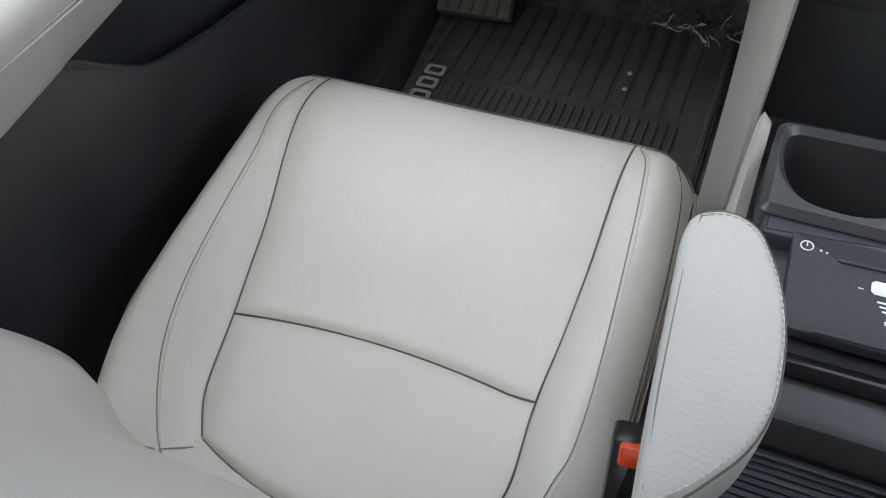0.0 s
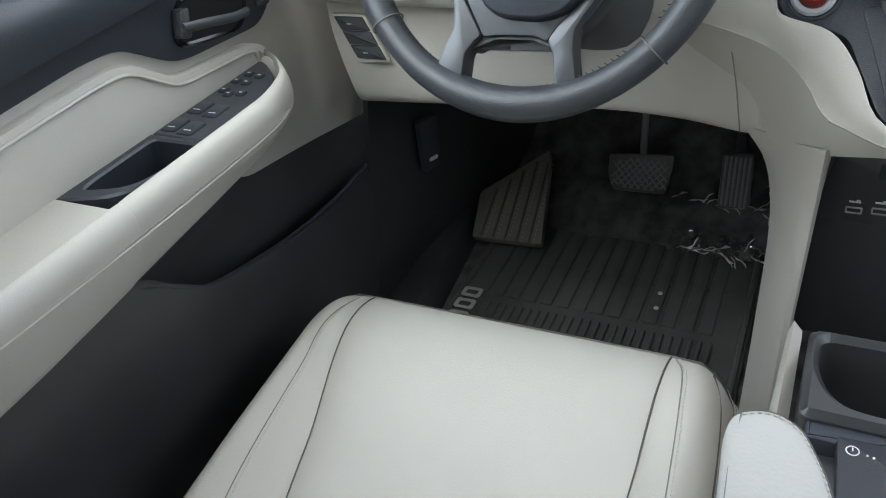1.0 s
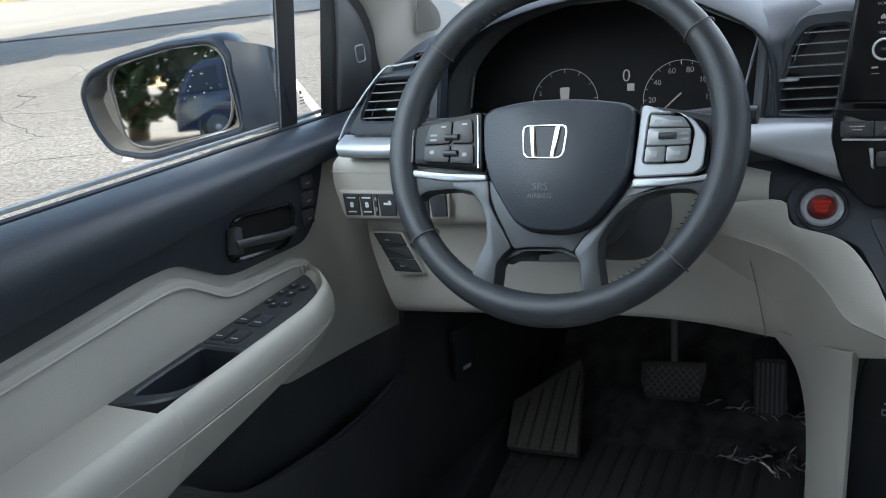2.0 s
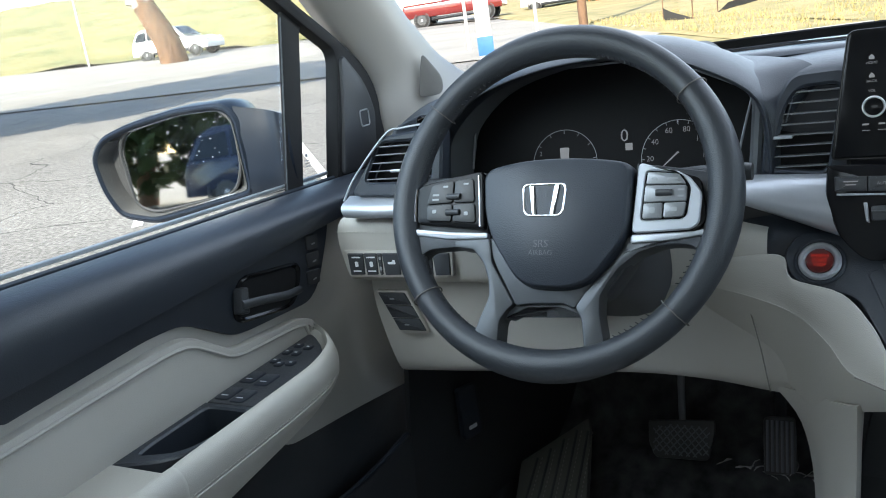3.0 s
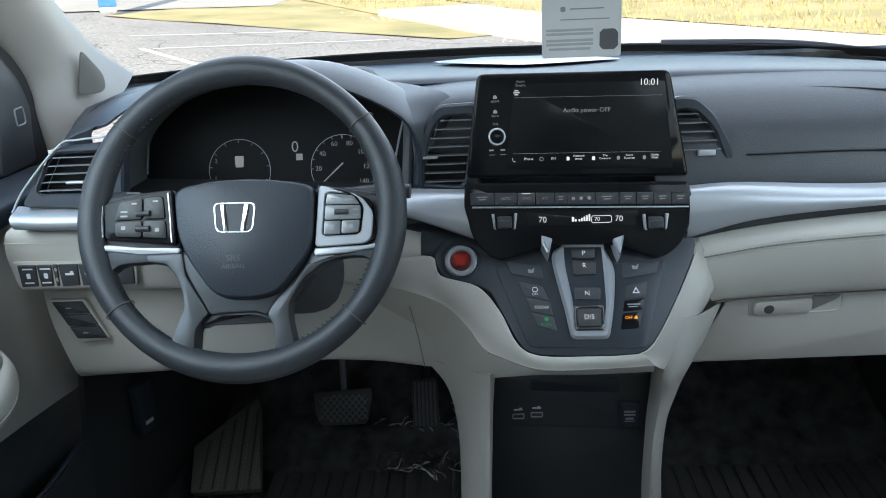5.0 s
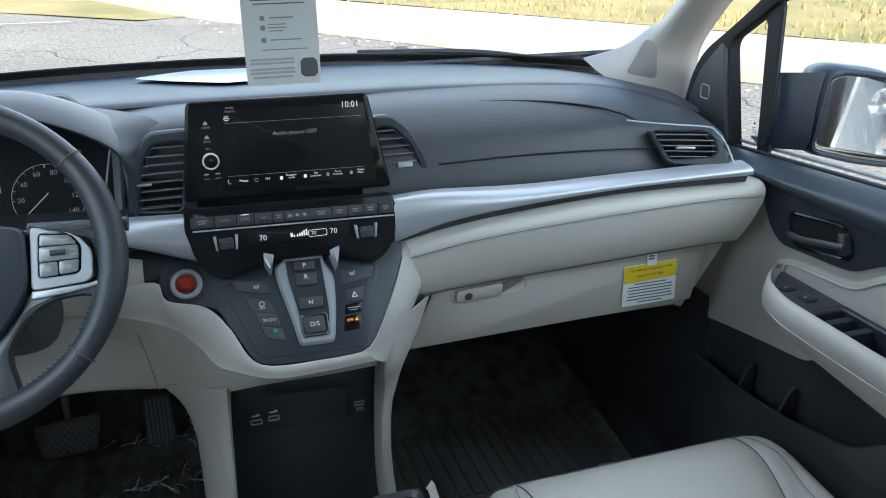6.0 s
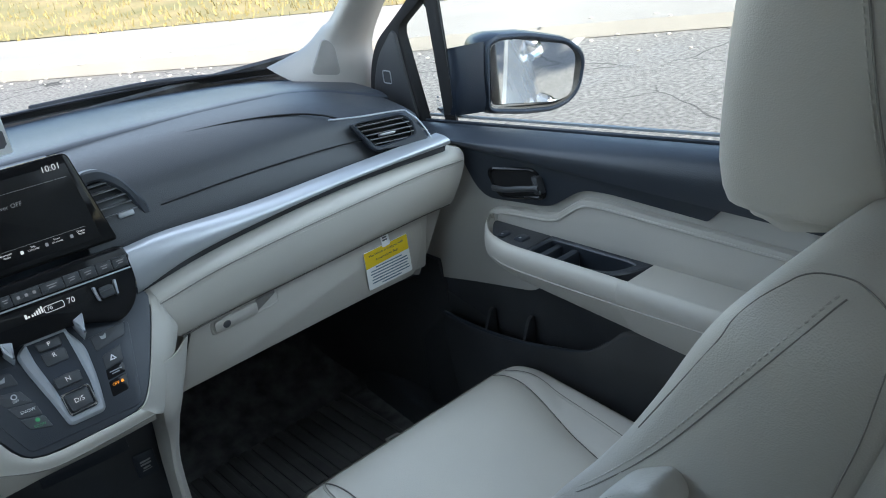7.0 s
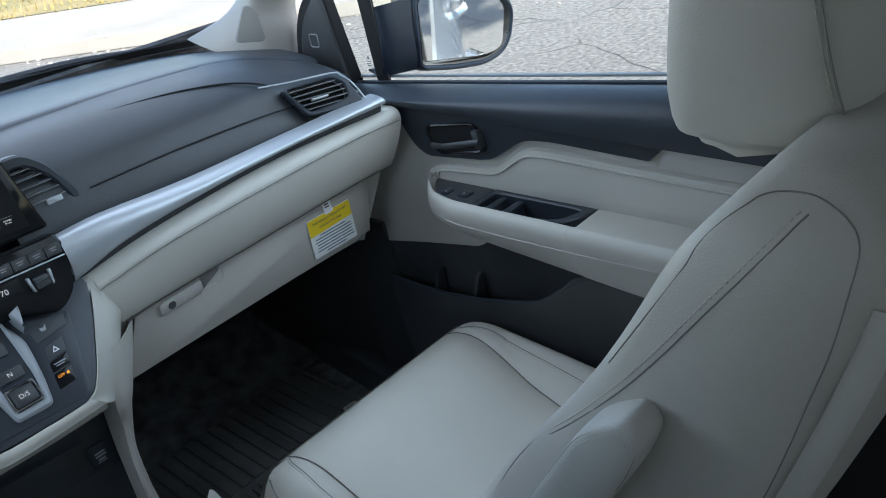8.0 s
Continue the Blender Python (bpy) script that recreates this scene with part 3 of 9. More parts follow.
for sx in (-0.0172, 0.0195):
    part("indicator", slab(rect(0.0016, 0.010, 0.0005, sx, 0.0605), 0.001, 0.0002, off(H, 0, 0, 0.0035)), LIT_RED, gear)
for fin in ([(-0.0495, 0.0795), (-0.0360, 0.0749), (-0.0420, 0.0514), (-0.0494, 0.0676)], [(0.0375, 0.0719), (0.0518, 0.0770), (0.0509, 0.0712), (0.0441, 0.0478), (0.0405, 0.0590)]):
    part("silver_fin", slab(rpoly(fin, 0.0015), 0.034, 0.002, off(H, 0, 0, 0.024)), SILVER, gear, "silver fin")
# heated seat and drive mode keys
SL = off(H, 0, 0, 0.0025)
for n, (pts, mark, w) in enumerate((
    ([(-0.0944, 0.0539), (-0.0508, 0.0464), (-0.0478, 0.0282), (-0.0880, 0.0371)], GREY_MARK, 0.010),
    ([(-0.0798, 0.0268), (-0.0496, 0.0199), (-0.0429, 0.0008), (-0.0729, 0.0076)], WHITE_MARK, 0.009),
    ([(-0.0716, 0.0062), (-0.0416, -0.0005), (-0.0388, -0.0185), (-0.0647, -0.0120)], WHITE_MARK, 0.014),
    ([(-0.0653, -0.0133), (-0.0383, -0.0198), (-0.0347, -0.0380), (-0.0592, -0.0300)], LIT_GREEN, 0.012),
)):
    kb = key("button", pts, gear, SL, 0.003, 0.003, BLACK_HARD)
    cx = sum(p[0] for p in pts) / 4 + (0.004 if n == 0 else 0.002)
    cy = sum(p[1] for p in pts) / 4 - 0.001
    if n == 2:
        text("word", "SNOW", 0.0058, off(SL, cx, cy, 0.0004, -4), mark, kb)
    elif n == 3:
        text("word", "ECON", 0.0048, off(SL, cx, cy - 0.003, 0.0004, -4), mark, kb)
        part("symbol", disc(0.0028, 0.0004, off(SL, cx, cy + 0.004, 0.0005), 0.0001, 12), mark, kb)
    elif n == 1:
        part("symbol", ring_slab([Vector((cx + 0.0036 * math.cos(a * 0.5236), cy + 0.003 + 0.0036 * math.sin(a * 0.5236))) for a in range(12)], [Vector((cx + 0.0026 * math.cos(a * 0.5236), cy + 0.003 + 0.0026 * math.sin(a * 0.5236))) for a in range(12)], 0.0004, 0.0001, off(SL, 0, 0, 0.0005)), mark, kb)
        text("word", "OFF", 0.0045, off(SL, cx, cy - 0.003, 0.0004, -4), mark, kb)
    else:
        part("symbol", slab(rpoly([(cx, cy - 0.003), (cx + 0.006, cy - 0.003), (cx + 0.008, cy + 0.004), (cx + 0.004, cy + 0.001), (cx - 0.001, cy + 0.002)], 0.001), 0.0004, 0, off(SL, 0, 0, 0.0005)), mark, kb)
rk = key("button", [(0.0490, 0.0270), (0.0497, 0.0478), (0.0968, 0.0501), (0.0908, 0.0325)], gear, SL, 0.003, 0.003)
part("symbol", slab(rpoly([(0.062, 0.0385), (0.068, 0.0385), (0.070, 0.046), (0.066, 0.0425), (0.061, 0.044)], 0.001), 0.0004, 0, off(SL, 0, 0, 0.0005)), GREY_MARK, rk)
key("button_bed", [(0.0510, 0.0190), (0.0810, 0.0255), (0.0645, -0.0372), (0.0400, -0.0390)], gear, off(SL, 0, 0, -0.0012), 0.004, 0.003, PIANO)
hz = key("button", [(0.0525, 0.0180), (0.0790, 0.0235), (0.0742, 0.0030), (0.0490, 0.0000)], gear, SL, 0.003, 0.003)
tri = rpoly([(0.0588, 0.0078), (0.0682, 0.0078), (0.0636, 0.0162)], 0.001)
part("hazard_triangle", ring_slab(tri, inset(tri, 0.0015), 0.0004, 0.0001, off(SL, 0, 0, 0.0005)), WHITE_MARK, hz)
pk = key("button", [(0.0485, -0.0010), (0.0735, 0.0020), (0.0700, -0.0130), (0.0455, -0.0150)], gear, off(SL, 0, 0, -0.0004), 0.002, 0.003, PIANO)
part("marks", bars([(0.0595, -0.006, 0.016, 0.0014), (0.0585, -0.009, 0.011, 0.0012)], off(SL, 0, 0, 0.0003)), GREY_MARK, pk)
ok = key("button", [(0.0450, -0.0165), (0.0695, -0.0145), (0.0635, -0.0360), (0.0410, -0.0375)], gear, off(SL, 0, 0, -0.0004), 0.003, 0.003, PIANO)
text("word", "OFF", 0.0052, off(SL, 0.0520, -0.0228, 0.0003), LIT_AMBER, ok)
part("symbol", slab(rpoly([(0.0580, -0.0240), (0.0625, -0.0245), (0.0618, -0.0200), (0.0595, -0.0215)], 0.001), 0.0004, 0, off(SL, 0, 0, 0.0005)), LIT_AMBER, ok)

# engine start button
start = thing("engine_start_button", on(H, -0.150, 0.056), "round red start button in a silver ring", "button")
sb = off(H, -0.150, 0.0563, 0.003)
circ = lambda r, n=36: [Vector((r * math.cos(2 * math.pi * i / n), r * math.sin(2 * math.pi * i / n))) for i in range(n)]
part("bezel", ring_slab(circ(0.0245), circ(0.0205), 0.006, 0.0015, sb), BLACK, start)
part("ring", ring_slab(circ(0.0205), circ(0.0135), 0.006, 0.002, off(sb, 0, 0, 0.002)), SILVER, start, "silver ring")
cap = part("cap", disc(0.0135, 0.005, off(sb, 0, 0, 0.0015), 0.002, 36), material("dark_red_lens", (0.10, 0.006, 0.006), 0.3, coat=0.5), start, "dark red cap")
for dy, w in ((0.005, "ENGINE"), (0.0, "START"), (-0.005, "STOP")):
    text("word", w, 0.0048, off(sb, 0, dy, 0.0018), LIT_RED, cap)

# ---------------------------------------------------------------- screen and climate control
S = facing(0, 0.19, 0.715, 8)
scr = thing("touch_screen", (0, 0.2, 0.715), "black wide display on the dashboard showing audio power off", "screen")
outline = rpoly([(-0.122, 0.134), (0.114, 0.1305), (0.139, 0.001), (-0.1385, 0.007)], [0.008, 0.008, 0.004, 0.004])
part("housing", slab(outline, 0.022, 0.003, off(S, 0, 0, 0.002)), PIANO, scr, "gloss black housing")
part("rim", tube([S @ Vector((p.x, p.y, -0.001)) for p in outline], 0.0012, 6, True), PIANO, scr, "thin dark rim")
pane = part("display", slab(rpoly([(-0.0775, 0.122), (0.1085, 0.1195), (0.1205, 0.0105), (-0.0895, 0.0160)], 0.002), 0.001, 0.0003, off(S, 0, 0, 0.0028)), SCREEN, scr, "dark display showing white words")
z1 = off(S, 0, 0, 0.0033)
text("clock", "10:01", 0.0115, off(z1, 0.0893, 0.1178, 0, -1), LIT, pane)
text("message", "Audio power OFF", 0.0080, off(z1, 0.0125, 0.0865, 0, -1), LIT_DIM, pane)
text("heading", "Audio\nSource", 0.0046, off(z1, -0.069, 0.1222, 0, -1), LIT_DIM, pane)
part("rule", bars([(0.012, 0.1035, 0.182, 0.0003), (0.012, 0.0338, 0.186, 0.0003)], off(z1, 0, 0, 0, -1)), LIT_DIM, pane)
part("symbol", bars([(-0.0745, 0.1132, 0.005, 0.0010), (-0.0745, 0.1108, 0.008, 0.0010), (-0.0745, 0.1084, 0.005, 0.0010)], z1), LIT, pane)
row = ((-0.0788, -0.0607, "Phone", 1), (-0.0445, -0.0295, "FM", 1), (-0.0111, 0.0024, "Bluetooth\nAudio", 2), (0.0209, 0.0353, "Trip\nComputer", 2), (0.0519, 0.0656, "Smart\nShortcuts", 2), (0.0843, 0.0973, "Display\nMode", 2))
for sx, cx, w, n in row:
    cy = 0.0268 - 0.018 * cx
    text("caption", w, 0.0036 if n == 2 else 0.0046, off(z1, cx, cy + (0.0012 if n == 2 else 0), 0, -1), LIT, pane)
    if w == "Phone":
        part("symbol", tube([z1 @ Vector((sx + 0.0026 * math.cos(a), cy + 0.0026 * math.sin(a), 0.0002)) for a in (2.2, 2.8, 3.4, 4.0, 4.6, 5.2)], [0.0010, 0.0007, 0.0006, 0.0006, 0.0007, 0.0010], 6, flat=0.3), LIT, pane)
    elif w == "FM":
        part("symbol", ring_slab([Vector((sx + 0.0027 * math.cos(k * 0.5236), cy + 0.0027 * math.sin(k * 0.5236))) for k in range(12)], [Vector((sx + 0.0020 * math.cos(k * 0.5236), cy + 0.0020 * math.sin(k * 0.5236))) for k in range(12)], 0.0003, 0.0001, z1), LIT_DIM, pane)
    else:
        part("symbol", slab(rect(0.0038, 0.0048, 0.0012, sx, cy), 0.0003, 0, z1), LIT if n == 2 and w[0] in "BT" else LIT_DIM, pane)
for cy, w in ((0.104, "HOME"), (0.086, "BACK")):
    text("key_word", w, 0.0037, off(z1, -0.1015, cy - 0.003), LIT_DIM, scr)
    part("key_symbol", slab(rpoly([(-0.104, cy + 0.0005), (-0.099, cy + 0.0005), (-0.099, cy + 0.003), (-0.1015, cy + 0.0055), (-0.104, cy + 0.003)], 0.0005), 0.0003, 0, z1), LIT_DIM, scr)
text("key_word", "VOL", 0.0037, off(z1, -0.1015, 0.0735), LIT_DIM, scr)
km = off(S, -0.100, 0.0577, 0.004)
kn = part("volume_knob", disc(0.0085, 0.006, off(km, 0, 0, 0.006), 0.001), PIANO, scr, "round volume knob")
part("ring", ring_slab(circ(0.0108), circ(0.0086), 0.007, 0.001, off(km, 0, 0, 0.0055)), WHITE_MARK, kn, "bright ring")
part("key_symbol", bars([(-0.1075, 0.0405, 0.006, 0.0018), (-0.093, 0.0405, 0.006, 0.0018), (-0.107, 0.0345, 0.0075, 0.0006), (-0.093, 0.0345, 0.0075, 0.0006)], z1), LIT_DIM, scr)

C = facing(-0.0042, 0.140, 0.6774, 15) @ Matrix.Scale(0.9662, 4)
clim = thing("climate_control_panel", (0, 0.18, 0.66), "gloss black climate control panel with a row of keys", "control panel")
part("fascia", slab(rpoly([(-0.1425, 0.0500), (0.1400, 0.0440), (0.1480, 0.0174), (0.1330, -0.034), (0.1050, -0.056), (0.050, -0.034), (-0.042, -0.032), (-0.1050, -0.054), (-0.1338, -0.0225), (-0.1450, 0.0192)], [0.004, 0.004, 0.01, 0.015, 0.02, 0.02, 0.02, 0.02, 0.015, 0.01]), 0.03, 0.004, C), PIANO, clim, "gloss black fascia")
ck = off(C, 0, 0, 0.0015)
edges = [-0.1362, -0.1055, -0.0765, -0.0530, -0.0285, -0.0130, 0.0225, 0.0525, 0.0745, 0.0960, 0.1180, 0.1402]
for i in range(len(edges) - 1):
    a, b = edges[i] + 0.0004, edges[i + 1] - 0.0004
    sl = lambda x: -0.0251 * x
    kb = key("key", [(a, 0.0225 + sl(a) - 0.0032), (b, 0.0225 + sl(b) - 0.0032), (b, 0.0345 + sl(b)), (a, 0.0345 + sl(a))], clim, ck, 0.0008, 0.003, BLACK_HARD)
    mid = (a + b) / 2
    my = 0.0272 + sl(mid)
    word = {1: "AUTO", 2: "SYNC", 3: "A/C"}.get(i)
    if word:
        text("word", word, 0.0046, off(ck, mid, my, 0.0004, -1.4), LIT_DIM, kb)
    else:
        w = (b - a)
        rows = [(mid, my + 0.002, w * 0.45, 0.0012), (mid, my - 0.0012, w * 0.32, 0.0012)] if i != 5 else [(mid - 0.010, my, 0.004, 0.004), (mid, my, 0.004, 0.004), (mid + 0.010, my, 0.004, 0.004)]
        part("symbol", bars(rows, off(ck, 0, 0, 0.0004)), LIT_DIM, kb)
    if i == 2:
        part("indicator", bars([(mid, my + 0.0062, 0.011, 0.0011)], off(ck, 0, 0, 0.0004)), LIT, kb)
part("silver_line", slab([(-0.134, 0.0205), (0.1395, 0.0131), (0.1395, 0.0112), (-0.134, 0.0184)], 0.003, 0.0005, off(C, 0, 0, 0.0022)), SILVER, clim, "silver line under the keys")
lcd = part("display", slab(rpoly([(-0.0660, 0.0130), (0.0745, 0.0098), (0.0738, -0.0088), (-0.0630, -0.0056)], 0.002), 0.001, 0.0003, off(C, 0, 0, 0.0008)), SCREEN, clim, "dark climate display")
zl = off(C, 0, 0, 0.0012)
text("digits", "70", 0.0105, off(zl, -0.0445, 0.0008, 0, -2), LIT, lcd)
text("digits", "70", 0.0105, off(zl, 0.0520, -0.0005, 0, -2), LIT, lcd)
part("frame_mark", ring_slab(rect(0.026, 0.0095, 0.003, 0.0300, -0.0003), rect(0.0245, 0.008, 0.0025, 0.0300, -0.0003), 0.0003, 0.0001, zl), LIT, lcd)
text("digits", "70", 0.0070, off(zl, 0.0245, -0.0002, 0, -2), LIT, lcd)
part("fan_bars", bars([(0.002 + 0.0032 * i, -0.001 + 0.0008 * i, 0.0022, 0.003 + 0.0014 * i) for i in range(5)] + [(-0.006, 0.0005, 0.003, 0.006), (-0.0025, -0.001, 0.0022, 0.003)], zl), LIT, lcd)
for cx in (-0.0932, 0.0972):
    cy = -0.0015 + (0.002 if cx < 0 else -0.004)
    for sgn in (-1, 1):
        part("toggle_fin", slab(rpoly([(cx + sgn * 0.0165, cy + 0.010), (cx + sgn * 0.0125, cy + 0.010), (cx + sgn * 0.0105, cy - 0.011), (cx + sgn * 0.0140, cy - 0.009)], 0.001), 0.006, 0.001, off(C, 0, 0, 0.007)), SILVER, clim)
    tg = part("temperature_toggle", slab(rect(0.019, 0.015, 0.003, cx, cy - 0.001), 0.010, 0.002, off(C, 0, 0, 0.011)), BLACK_HARD, clim)
    part("lip", slab(rect(0.019, 0.0016, 0.0006, cx, cy + 0.001), 0.002, 0.0004, off(C, 0, 0, 0.0128)), DARK_SILVER, tg)

# ---------------------------------------------------------------- vents
VENT_BLADE = material("vent_blade", (0.17, 0.175, 0.185), 0.35, vary=0.05)


def louvre_vent(name, m, frame_pts, hole_pts, rows, tab, label, frame_mat=BLACK, rim=None):
    """A vent: frame, dark box, tilted blades cut to the hole's outline, and a silver tab."""
    e = thing(name, m.translation, label, "air vent", "dashboard air vents")
    fo, fi = rpoly(frame_pts, 0.012, 5), rpoly(hole_pts, 0.010, 5)
    if len(fo) == len(fi):
        part("frame", ring_slab(fo, fi, 0.02, 0.003, m), frame_mat, e)
    part("duct", slab(fi, 0.004, 0, off(m, 0, 0, -0.022)), DIAL_BLACK, e)
    ys = [p.y for p in fi]
    lo, hi = min(ys), max(ys)
    for i in range(rows):
        y = lo + (hi - lo) * (i + 0.5) / rows
        xs_ = []
        for a, b in zip(fi, fi[1:] + fi[:1]):
            if (a.y - y) * (b.y - y) < 0:
                xs_.append(a.x + (b.x - a.x) * (y - a.y) / (b.y - a.y))
        if len(xs_) < 2:
            continue
        x0, x1 = min(xs_), max(xs_)
        blade = [[m @ Vector((x, y + d, z)) for x in (x0, (x0 + x1) / 2, x1)] for d, z in ((0.0006, -0.001), (0.0012, -0.014), (-0.0008, -0.014), (-0.0006, -0.001), (0.0006, -0.001))]
        part("blade", grid(blade), VENT_BLADE, e)
    if rim:
        part("rim", tube([m @ Vector((p.x, p.y, 0.0005)) for p in rim], 0.0014, 8), SILVER, e, "silver rim")
    part("tab", slab(rect(tab[2], tab[3], 0.0015, tab[0], tab[1]), 0.012, 0.0012, off(m, 0, 0, 0.002)), SILVER, e, "silver adjuster tab")
    return e


VC = facing(0, 0.205, 0.752, 8)
louvre_vent("air_vent", VC, [(-0.1768, 0.0600), (-0.1225, 0.0620), (-0.1225, -0.0530), (-0.2110, -0.0450), (-0.1935, 0.0310)], [(-0.1695, 0.0450), (-0.1295, 0.0460), (-0.1440, -0.0445), (-0.1992, -0.0385), (-0.1838, 0.0240)], 8, (-0.1868, -0.0062, 0.020, 0.0036), "tall black centre vent with horizontal blades")
louvre_vent("air_vent", VC, [(0.121, 0.0600), (0.1510, 0.0590), (0.1745, 0.0380), (0.1970, -0.0030), (0.2075, -0.0560), (0.121, -0.0570)], [(0.1260, 0.0435), (0.1500, 0.0420), (0.1740, 0.0170), (0.1862, -0.0150), (0.1945, -0.0470), (0.130, -0.0480)], 8, (0.1650, -0.0120, 0.022, 0.0075), "tall black centre vent with tilted blades")
VR = facing(0.60, 0.150, 0.74, 20, -22)
louvre_vent("air_vent", VR, [(-0.0660, 0.0275), (0.0240, 0.0290), (0.0480, 0.0060), (0.0630, -0.0300), (-0.0350, -0.0270)], [(-0.0580, 0.0235), (0.0200, 0.0228), (0.0350, 0.0125), (0.0400, -0.0125), (-0.0300, -0.0190)], 5, (-0.008, -0.0010, 0.028, 0.0036), "black end vent edged with a silver line", rim=cr([V(-0.0980, 0.0395), V(-0.0475, 0.0350), V(0.0220, 0.0310), V(0.0360, 0.0240), V(0.0515, 0.0050), V(0.0660, -0.0290)], 6))
VL = facing(-0.62, 0.11, 0.76, 12)
louvre_vent("air_vent", VL, [(-0.060, -0.034), (-0.010, 0.036), (0.075, 0.044), (0.068, -0.040)], [(-0.037, -0.0185), (-0.012, 0.0285), (0.060, 0.029), (0.055, -0.020)], 5, (0.012, -0.006, 0.022, 0.0035), "black end vent edged with a silver line", rim=cr([V(-0.069, -0.040), V(-0.050, -0.010), V(-0.004, 0.038), V(0.02, 0.0445), V(0.075, 0.048)], 6))

# left end: silver foot of the vent, cream shelf and switches
footL = [
    [(-0.690, 0.118, 0.724), (-0.64, 0.112, 0.724), (-0.55, 0.115, 0.724)],
    [(-0.693, 0.098, 0.714), (-0.64, 0.092, 0.713), (-0.55, 0.095, 0.712)],
    [(-0.690, 0.100, 0.700), (-0.64, 0.095, 0.699), (-0.55, 0.098, 0.698)],
    [(-0.690, 0.13, 0.695), (-0.64, 0.13, 0.695), (-0.55, 0.13, 0.695)],
]
part("silver_strip", loft(footL, 4, 5), SILVER, dash, "silver trim strip")
stripL = [
    [(-0.33, 0.20, 0.712), (-0.24, 0.19, 0.711), (-0.13, 0.18, 0.709)],
    [(-0.33, 0.175, 0.711), (-0.24, 0.165, 0.710), (-0.13, 0.158, 0.707)],
    [(-0.33, 0.160, 0.704), (-0.24, 0.148, 0.700), (-0.13, 0.142, 0.680)],
    [(-0.33, 0.165, 0.698), (-0.24, 0.152, 0.691), (-0.126, 0.146, 0.651)],
    [(-0.33, 0.19, 0.694), (-0.24, 0.18, 0.687), (-0.126, 0.175, 0.648)],
]
part("silver_strip", loft(stripL, 4, 5), SILVER, dash, "silver trim strip")
shelf = [
    [(-0.705, 0.150, 0.696), (-0.62, 0.145, 0.697), (-0.45, 0.155, 0.70), (-0.30, 0.17, 0.68), (-0.20, 0.165, 0.658)],
    [(-0.712, 0.118, 0.692), (-0.62, 0.115, 0.692), (-0.45, 0.125, 0.69), (-0.30, 0.150, 0.672), (-0.20, 0.150, 0.655)],
    [(-0.716, 0.112, 0.670), (-0.62, 0.109, 0.669), (-0.45, 0.118, 0.665), (-0.30, 0.138, 0.655), (-0.20, 0.140, 0.640)],
    [(-0.716, 0.116, 0.640), (-0.62, 0.113, 0.638), (-0.45, 0.120, 0.635), (-0.30, 0.140, 0.63), (-0.20, 0.142, 0.615)],
    [(-0.712, 0.122, 0.612), (-0.62, 0.119, 0.610), (-0.45, 0.126, 0.607), (-0.30, 0.146, 0.600), (-0.20, 0.145, 0.580)],
    [(-0.706, 0.150, 0.606), (-0.62, 0.150, 0.605), (-0.45, 0.155, 0.602), (-0.30, 0.16, 0.596), (-0.20, 0.16, 0.575)],
]
part("cream_shelf", loft(shelf, 4, 5), CREAM, dash, "cream soft panel")
part("stitching", stitches(cr([(-0.714, 0.1095, 0.679), (-0.62, 0.1062, 0.678), (-0.45, 0.1155, 0.675)], 10), 0.006, 0.004, 0.0006), THREAD, dash)
part("stitching", stitches(cr([(-0.30, 0.139, 0.6655), (-0.25, 0.1405, 0.658), (-0.215, 0.142, 0.6510)], 8), 0.006, 0.004, 0.0006), THREAD, dash)

SW = facing(-0.63, 0.1075, 0.64, 4)
sw = thing("switch_bank", (-0.63, 0.11, 0.64), "row of black door and tailgate switches in a cream panel", "switches")
part("bed", slab(rpoly([(-0.0795, 0.0145), (0.0785, 0.0125), (0.0755, -0.0205), (-0.0735, -0.0215)], 0.003), 0.01, 0.001, SW), CREAM_HARD, sw)
for a, b, w in ((-0.0725, -0.0488, 2), (-0.0478, -0.0290, 2), (-0.0280, -0.0215, 3), (-0.0205, 0.0045, 1), (0.0055, 0.028, 1), (0.029, 0.0505, 0), (0.0515, 0.0745, 0)):
    s = key("switch", [(a, 0.0105), (b, 0.0103), (b - 0.001, -0.0175), (a + 0.002, -0.018)], sw, off(SW, 0, 0, 0.0025), 0.001, 0.004, BLACK_HARD)
    c = (a + b) / 2 + 0.001
    if w == 2:
        part("marks", bars([(c, 0.0055, 0.013, 0.0018), (c, -0.0035, 0.005, 0.007), (c, -0.0125, 0.012, 0.0018)], off(SW, 0, 0, 0.0028)), WHITE_MARK, s)
    elif w == 3:
        part("marks", bars([(c, 0.004, 0.003, 0.004), (c, -0.009, 0.003, 0.005)], off(SW, 0, 0, 0.0028)), GREY_MARK, s)
    elif w == 1:
        part("marks", bars([(c, -0.002, 0.011, 0.003), (c + 0.003, -0.0005, 0.004, 0.005)], off(SW, 0, 0, 0.0028)), WHITE_MARK, s)
SW2 = facing(-0.63, 0.1385, 0.64, 0)
sw2 = thing("switch_bank", (-0.65, 0.15, 0.56), "short slanted bank of black switches in the knee panel", "switches")
m2 = off(SW2, 0, 0, 0)
part("bed", slab(rpoly([(-0.061, -0.051), (-0.013, -0.051), (0.010, -0.110), (-0.030, -0.112)], 0.003), 0.006, 0.001, m2), CREAM_HARD, sw2)
